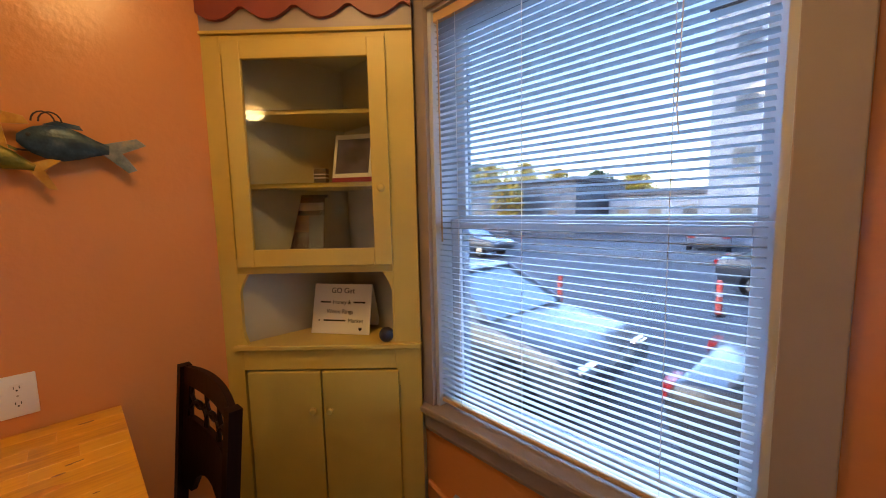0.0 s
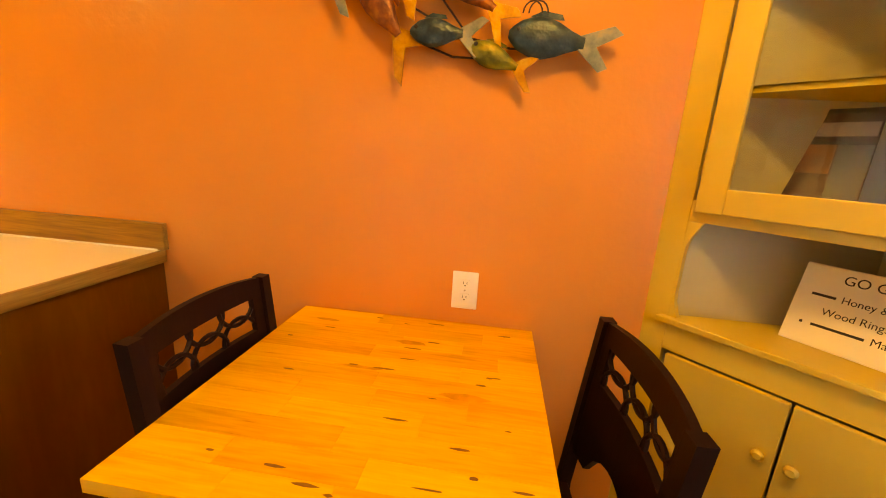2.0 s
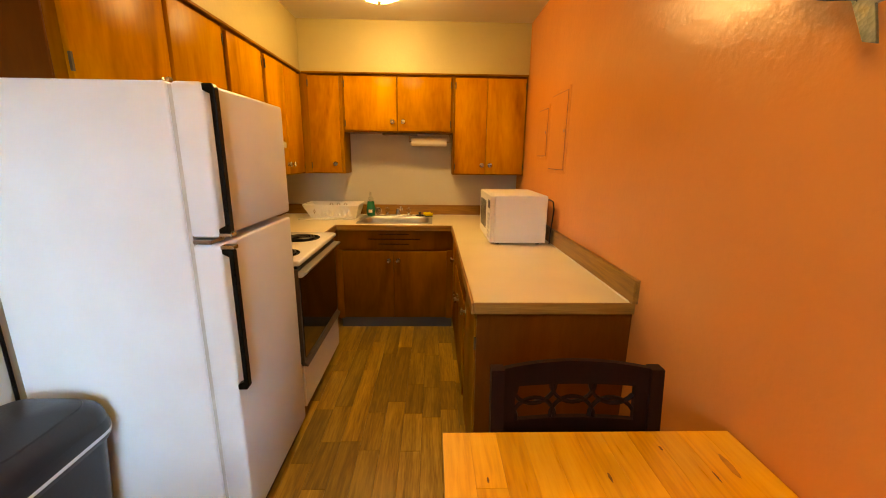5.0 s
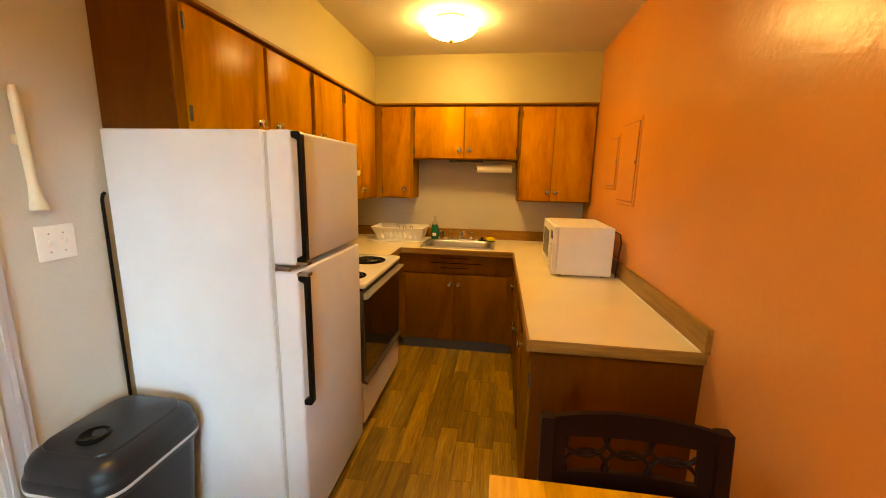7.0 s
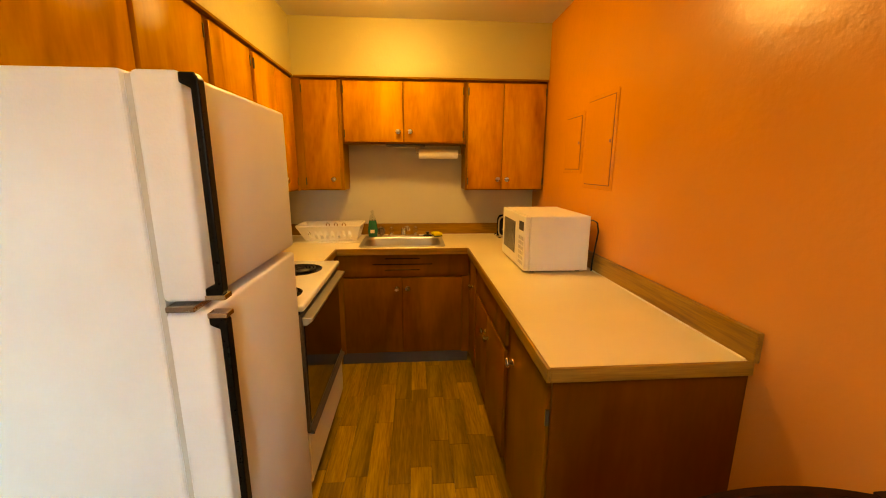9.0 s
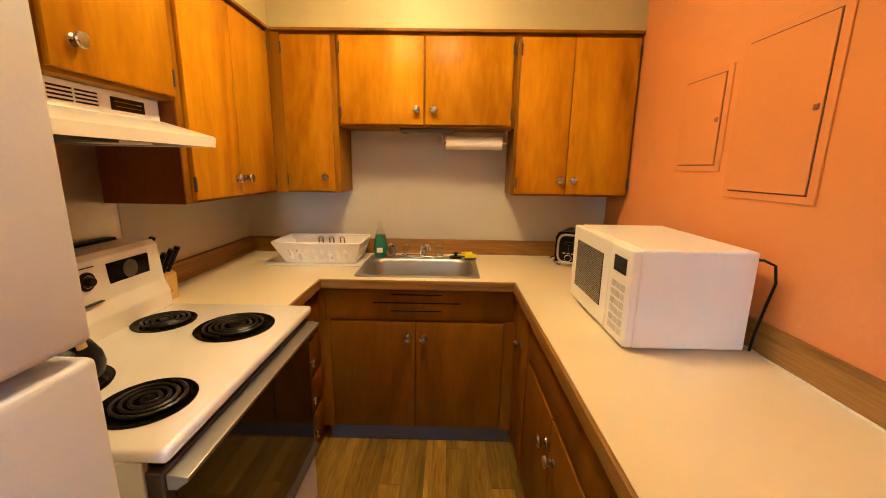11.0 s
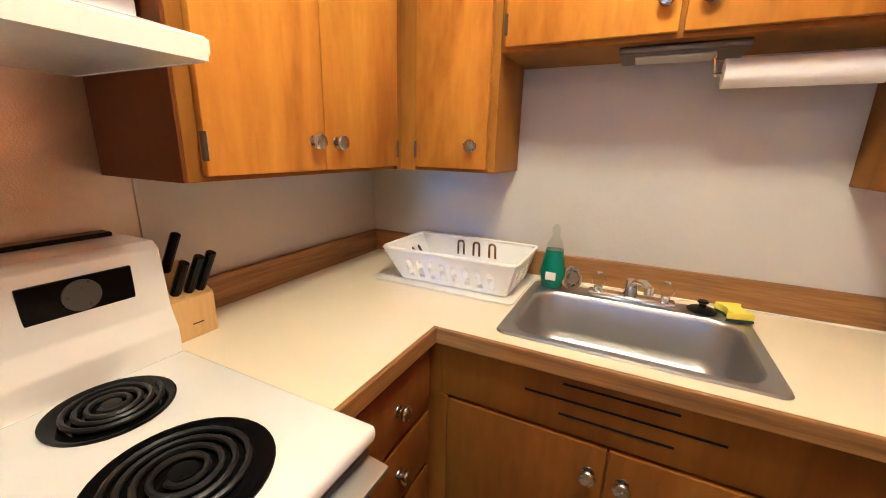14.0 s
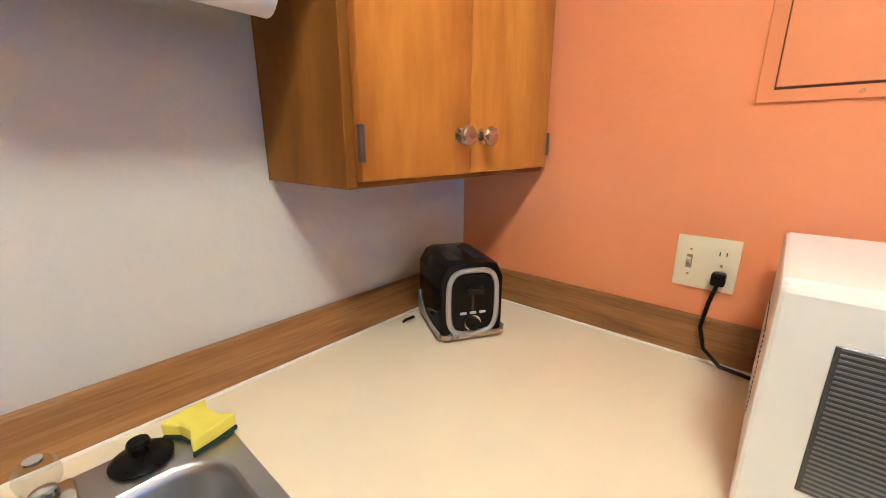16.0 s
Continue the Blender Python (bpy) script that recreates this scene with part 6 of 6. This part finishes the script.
part("lid", lathe([(0.048, 0.105), (0.05, 0.111), (0.044, 0.114), (0.04, 0.109), (0.015, 0.112), (0.0, 0.112)], (kx, ky, kz), steps=28), CHROME, kettle, "metal lid", smooth=True)
LIGHT_WOOD = wood("pale_handle_wood", (0.34, 0.23, 0.09), (0.48, 0.34, 0.15), (0.6, 0.45, 0.22), "z", 0.45, 20.0, 0.05, 0.05)
part("lid_knob", lathe([(0.008, 0.111), (0.007, 0.122), (0.014, 0.128), (0.014, 0.138), (0.0, 0.142)], (kx, ky, kz), steps=14), LIGHT_WOOD, kettle, smooth=True)
hd = Vector((-0.12, 0.993, 0))
outs = []
for i in range(15):
    a = math.pi * (0.02 + 0.9 * i / 14)
    c = Vector((kx, ky, kz + 0.08)) + hd * (0.086 * math.cos(a)) + Vector((0, 0, 0.098 * math.sin(a)))
    tang = (hd * (-0.086 * math.sin(a)) + Vector((0, 0, 0.098 * math.cos(a)))).normalized()
    nrm = tang.cross(hd.cross(Vector((0, 0, 1)))).normalized()
    sd = hd.cross(Vector((0, 0, 1)))
    w, th = 0.014 - 0.003 * math.sin(a), 0.0065
    outs.append([c + sd * (w * math.cos(q)) + nrm * (th * math.sin(q)) for q in [2 * math.pi * k / 10 for k in range(10)]])
part("handle", loft(outs), LIGHT_WOOD, kettle, "bent pale wood handle", smooth=True)
so2 = Vector((kx, ky, kz)) - hd * 0.07
part("spout", loft([[so2 - hd * o + (hd.cross(Vector((0, 0, 1))) * math.cos(q) + (hd * 0.6 + Vector((0, 0, 0.8))).normalized() * math.sin(q)) * r + Vector((0, 0, z)) for q in [2 * math.pi * k / 12 for k in range(12)]] for o, z, r in ((0.0, 0.06, 0.026), (0.03, 0.09, 0.02), (0.055, 0.12, 0.015))]), KETTLE_BLACK, kettle, smooth=True)
part("whistle_cap", lathe([(0.012, 0.0), (0.016, 0.008), (0.014, 0.02), (0.0, 0.024)], so2 - hd * 0.055 + Vector((0, 0, 0.118)), steps=14), LIGHT_WOOD, kettle, smooth=True)

block = thing("knife_block", (-2.265, -0.1, COUNTER), "pale wooden knife block with black-handled knives", "knife block")
BLOCK_WOOD = wood("knife_block_wood", (0.46, 0.27, 0.06), (0.6, 0.39, 0.11), (0.68, 0.47, 0.16), "z", 0.4, 12.0, 0.1, 0.05)
part("block", prism([(-0.16, COUNTER), (-0.045, COUNTER), (-0.045, COUNTER + 0.105), (-0.09, COUNTER + 0.13), (-0.105, COUNTER + 0.15), (-0.16, COUNTER + 0.175)], "x", -2.262, -2.153, 0.003), BLOCK_WOOD, block)
part("maker_mark", box(-2.227, -2.2, -0.0452, -0.0442, COUNTER + 0.036, COUNTER + 0.039), INK, block)
for x, y, z, l in ((-2.2, -0.135, COUNTER + 0.155, 0.115), (-2.24, -0.07, COUNTER + 0.11, 0.115), (-2.213, -0.072, COUNTER + 0.11, 0.11), (-2.182, -0.075, COUNTER + 0.11, 0.1)):
    dirv = Vector((-0.12, 0.42, 0.9)).normalized()
    a = Vector((x, y, z))
    k = part("knife_handle", rod([a, a + dirv * l * 0.5, a + dirv * l], 0.0115, 8), BLACK, block, "black knife handle", smooth=True)
    part("bolster", rod([a - dirv * 0.004, a + dirv * 0.003], 0.012, 8), STEEL, k)

# ---- heater under the window ----
heater = thing("baseboard_heater", (EAST - 0.05, 0.75, 0.03), "grey metal wall heater below the window", "heater")
part("casing", prism([(EAST - 0.015, 0.03), (EAST - 0.1, 0.03), (EAST - 0.1, 0.2), (EAST - 0.085, 0.27), (EAST - 0.015, 0.3)], "y", 0.1, 1.345, 0.003), GREY_BASE, heater)
part("outlet_slot", prism([(EAST - 0.1025, 0.205), (EAST - 0.101, 0.2), (EAST - 0.0865, 0.262), (EAST - 0.089, 0.265)], "y", 0.14, 1.3), INK, heater)
for y in (0.2, 1.25):
    part("foot", box(EAST - 0.09, EAST - 0.03, y - 0.02, y + 0.02, 0.0, 0.047), GREY_BASE, heater)
structure("conduit", rod([(EAST - 0.012, 1.5, 0.27), (EAST - 0.012, 1.36, 0.23)], 0.011, 8), ORANGE, "orange painted pipe beside the heater", "pipe")

# ---- outdoors ----
GZ = -0.95
ASPHALT = plain("grey_asphalt", (0.12, 0.128, 0.14), 0.85, vary=0.15, scale=0.6, grain=40, relief=0.4)
CONCRETE = plain("pale_concrete", (0.13, 0.135, 0.14), 0.85, vary=0.1, scale=0.8, grain=40, relief=0.3)
structure("ground", box(EAST + 0.2, 400, -300, 300, GZ - 0.3, GZ), ASPHALT, "grey asphalt street outside the window", "ground")
structure("pavement", box(17.5, 21.5, -60, 60, GZ - 0.1, GZ + 0.14, 0.02), CONCRETE, "pale concrete pavement across the street", "pavement")
structure("near_pavement", box(EAST + 0.2, 3.0, -40, 40, GZ - 0.1, GZ + 0.12, 0.02), CONCRETE, "pale concrete pavement below the window", "pavement")
SILVER = plain("silver_car_paint", (0.1, 0.11, 0.125), 0.28, 0.3, vary=0.03, relief=0.0, coat=0.05)
DARK_CAR = plain("dark_grey_car_paint", (0.07, 0.075, 0.085), 0.2, 0.3, vary=0.03, relief=0.0, coat=0.05)
WHITE_CAR = plain("white_car_paint", (0.17, 0.19, 0.22), 0.3, vary=0.03, relief=0.0, coat=0.05)
CAR_GLASS = plain("car_window", (0.1, 0.17, 0.2), 0.06, vary=0.05, relief=0.0, coat=0.05)
TAIL = plain("red_tail_lamp", (0.5, 0.02, 0.02), 0.2)
CONE = plain("orange_red_post", (0.8, 0.09, 0.05), 0.5)


def car(m, paint, label):
    """A parked car along +x, its front towards +x, then laid at the pose m."""
    c = thing("parked_car", (0, 0, 0), label, "car", "cars in the street")
    side = [(-2.15, 0.45), (-2.2, 0.75), (-2.1, 0.95), (-1.5, 1.0), (0.75, 0.98), (1.9, 0.82), (2.2, 0.65), (2.2, 0.4), (1.9, 0.28), (-2.0, 0.28)]
    part("body", prism([(x, z) for x, z in side], "y", -0.86, 0.86, 0.09), paint, c, smooth=True)
    b = loft([[(x, y, z) for x, y, z in ((-1.75, -0.8, 0.98), (0.95, -0.8, 0.97), (0.95, 0.8, 0.97), (-1.75, 0.8, 0.98))], [(x, y, z) for x, y, z in ((-1.1, -0.6, 1.43), (0.1, -0.6, 1.43), (0.1, 0.6, 1.43), (-1.1, 0.6, 1.43))]])
    part("cabin_glass", b, CAR_GLASS, c, "dark car windows")
    part("roof", box(-1.12, 0.14, -0.61, 0.61, 1.425, 1.47, 0.02), paint, c, smooth=True)
    for s in (-1, 1):
        for a, d in (((0.95, s * 0.79, 0.97), (0.12, s * 0.6, 1.44)), ((-0.45, s * 0.795, 0.97), (-0.45, s * 0.6, 1.44)), ((-1.75, s * 0.79, 0.98), (-1.1, s * 0.6, 1.44))):
            part("pillar", rod([a, d], 0.035, 6), paint, c)
        for x in (-1.35, 1.35):
            w = part("wheel", lathe([(0.0, -0.1), (0.3, -0.1), (0.32, -0.07), (0.32, 0.07), (0.3, 0.1), (0.0, 0.1)], (x, s * 0.78, 0.32), "y", 20), BLACK, c, smooth=True)
            part("rim", lathe([(0.0, 0.0), (0.19, 0.0), (0.19, 0.012), (0.05, 0.02), (0.0, 0.02)], (x, s * 0.885 if s > 0 else s * 0.885, 0.32), "y" if s > 0 else "-y", 14), NICKEL, w, smooth=True)
        part("headlight", box(2.08, 2.19, s * 0.62 - 0.16, s * 0.62 + 0.16, 0.6, 0.72, 0.03), CHROME, c)
        part("tail_light", box(-2.21, -2.1, s * 0.66 - 0.14, s * 0.66 + 0.14, 0.72, 0.9, 0.02), TAIL, c, "red tail light")
    c.matrix_world = m
    return c


car(pose(4.85, 4.2, GZ, 0, 0, -93), SILVER, "silver sedan parked below the window")
car(pose(4.6, -0.9, GZ, 0, 0, -92), DARK_CAR, "dark grey car parked at the kerb")
car(pose(15.0, 13.5, GZ, 0, 0, -88), DARK_CAR, "dark car parked across the street")
car(pose(23.5, 5.0, GZ, 0, 0, 10), WHITE_CAR, "white car on the far lot")
car(pose(13.0, 0.4, GZ, 0, 0, -90), DARK_CAR, "dark pickup-like car across the street")
for x, y in ((8.5, 4.84), (9.97, 2.06), (9.39, 7.22)):
    c = thing("street_post", (x, y, GZ), "short orange-red plastic street post", "post", "orange street posts")
    part("tube", lathe([(0.06, 0.0), (0.06, 0.72), (0.045, 0.75), (0.0, 0.75)], (x, y, GZ), steps=14), CONE, c, smooth=True)
    part("foot", lathe([(0.14, 0.0), (0.14, 0.03), (0.07, 0.05), (0.0, 0.05)], (x, y, GZ), steps=14), BLACK, c)
    part("white_band", lathe([(0.0615, 0.42), (0.0615, 0.5), (0.06, 0.5)], (x, y, GZ), steps=14), CARD, c)

SIDING = plain("pale_siding", (0.36, 0.4, 0.45), 0.6)
DARKWALL = plain("dark_siding", (0.16, 0.17, 0.19), 0.7)
ROOF = plain("slate_roof", (0.12, 0.12, 0.13), 0.8)
FARGLASS = plain("far_window", (0.05, 0.07, 0.09), 0.1)


def house(x0, x1, y0, y1, h, wall, label, cols, floors):
    c = thing("street_building", ((x0 + x1) / 2, (y0 + y1) / 2, GZ), label, "building")
    part("wall", box(x0, x1, y0, y1, GZ, GZ + h), wall, c)
    part("roof", box(x0 - 0.3, x1 + 0.3, y0 - 0.3, y1 + 0.3, GZ + h, GZ + h + 0.35, 0.05), ROOF, c)
    for i in range(cols):
        for j in range(floors):
            y = y0 + (y1 - y0) * (i + 0.5) / cols
            z = GZ + 1.0 + j * 2.9
            w = part("window", box(x0 - 0.05, x0 + 0.02, y - 0.55, y + 0.55, z, z + 1.3, 0.02), SIDING, c)
            part("pane", box(x0 - 0.06, x0 - 0.03, y - 0.46, y + 0.46, z + 0.09, z + 1.21), FARGLASS, w)
    return c


house(30, 40, 15.5, 40, 4.3, DARKWALL, "long dark low building across the street", 6, 1)
house(26, 36, -6.5, 5.7, 12.4, SIDING, "pale sided four-storey building across the street", 4, 4)
house(34, 42, 7.2, 14.5, 3.0, SIDING, "low pale garage across the street", 3, 1)
LEAF = plain("yellow_autumn_leaf", (0.62, 0.42, 0.05), 0.7, vary=0.4, scale=3)
LEAF_G = plain("green_leaf", (0.09, 0.12, 0.03), 0.7, vary=0.4, scale=3)
BARK = plain("grey_bark", (0.12, 0.1, 0.08), 0.9, vary=0.3, scale=8)


def tree(x, y, h, leaf, seed, label):
    r = random.Random(seed)
    c = thing("street_tree", (x, y, GZ), label, "tree", "autumn trees")
    b = rod([(x, y, GZ), (x + 0.1, y, GZ + h * 0.3), (x, y + 0.1, GZ + h * 0.6)], 0.16, 8)
    for k in range(6):
        a = r.uniform(0, 6.28)
        rod([(x, y, GZ + h * 0.3), (x + math.cos(a) * h * 0.15, y + math.sin(a) * h * 0.15, GZ + h * 0.5), (x + math.cos(a) * h * 0.24, y + math.sin(a) * h * 0.24, GZ + h * 0.7)], 0.06, 5, bm=b)
    part("trunk", b, BARK, c)
    verts, faces = [], []
    for k in range(2200):
        a, q = r.uniform(0, 6.28), r.random() ** 0.5
        zz = r.uniform(-1, 1)
        rad = h * 0.33 * q * math.sqrt(1 - zz * zz) * (0.75 + 0.4 * math.sin(a * 3 + seed))
        p = Vector((x + rad * math.cos(a), y + rad * math.sin(a), GZ + h * (0.64 + 0.33 * zz)))
        d1 = Vector((r.uniform(-1, 1), r.uniform(-1, 1), r.uniform(-1, 1))).normalized() * r.uniform(0.1, 0.22)
        d2 = d1.orthogonal() * r.uniform(0.5, 0.9)
        n = len(verts)
        verts += [p - d1, p + d2, p + d1, p - d2]
        faces.append((n, n + 1, n + 2, n + 3))
    me = bpy.data.meshes.new("crown")
    me.from_pydata([v - Vector((x, y, GZ)) for v in verts], [], faces)
    me.materials.append(leaf)
    o = new("crown", me)
    o.parent = c
    tagged(o, kind="stuff")
    return c


for i, (x, y, h, l) in enumerate(((43, 29, 8.0, LEAF), (44, 25, 7.0, LEAF), (42.5, 34, 8.5, LEAF), (46, 21, 6.5, LEAF_G), (45, 39, 9.0, LEAF_G), (47, 17, 6.0, LEAF), (28, 20.5, 4.6, LEAF))):
    tree(x, y, h, l, i + 1, "autumn street tree with yellow leaves" if l is LEAF else "street tree with dull green leaves")

# ---- floor planks ----
plank_meshes = {}
rng = random.Random(11)
pw = 0.106
i = 0
y = SOUTH + 0.002
while y < NORTH - 0.01:
    y1 = min(y + pw, NORTH - 0.001)
    x = WEST + 0.002 - rng.uniform(0, 0.4)
    while x < EAST - 0.01:
        l = rng.choice((0.3, 0.42, 0.55, 0.7))
        x0, x1 = max(x, WEST + 0.002), min(x + l, EAST - 0.001)
        if x1 - x0 > 0.02:
            key = (round(x1 - x0, 3), round(y1 - y, 3))
            if key not in plank_meshes:
                b = box(-key[0] / 2 + 0.0006, key[0] / 2 - 0.0006, -key[1] / 2 + 0.0006, key[1] / 2 - 0.0006, -0.005, 0.0, 0.0008, 1)
                me = bpy.data.meshes.new("plank")
                b.to_mesh(me)
                b.free()
                me.materials.append(PLANK)
                plank_meshes[key] = me
            p = new("plank", plank_meshes[key])
            p.parent = floor
            p.location = ((x0 + x1) / 2, (y + y1) / 2, 0)
        x += l
    y += pw
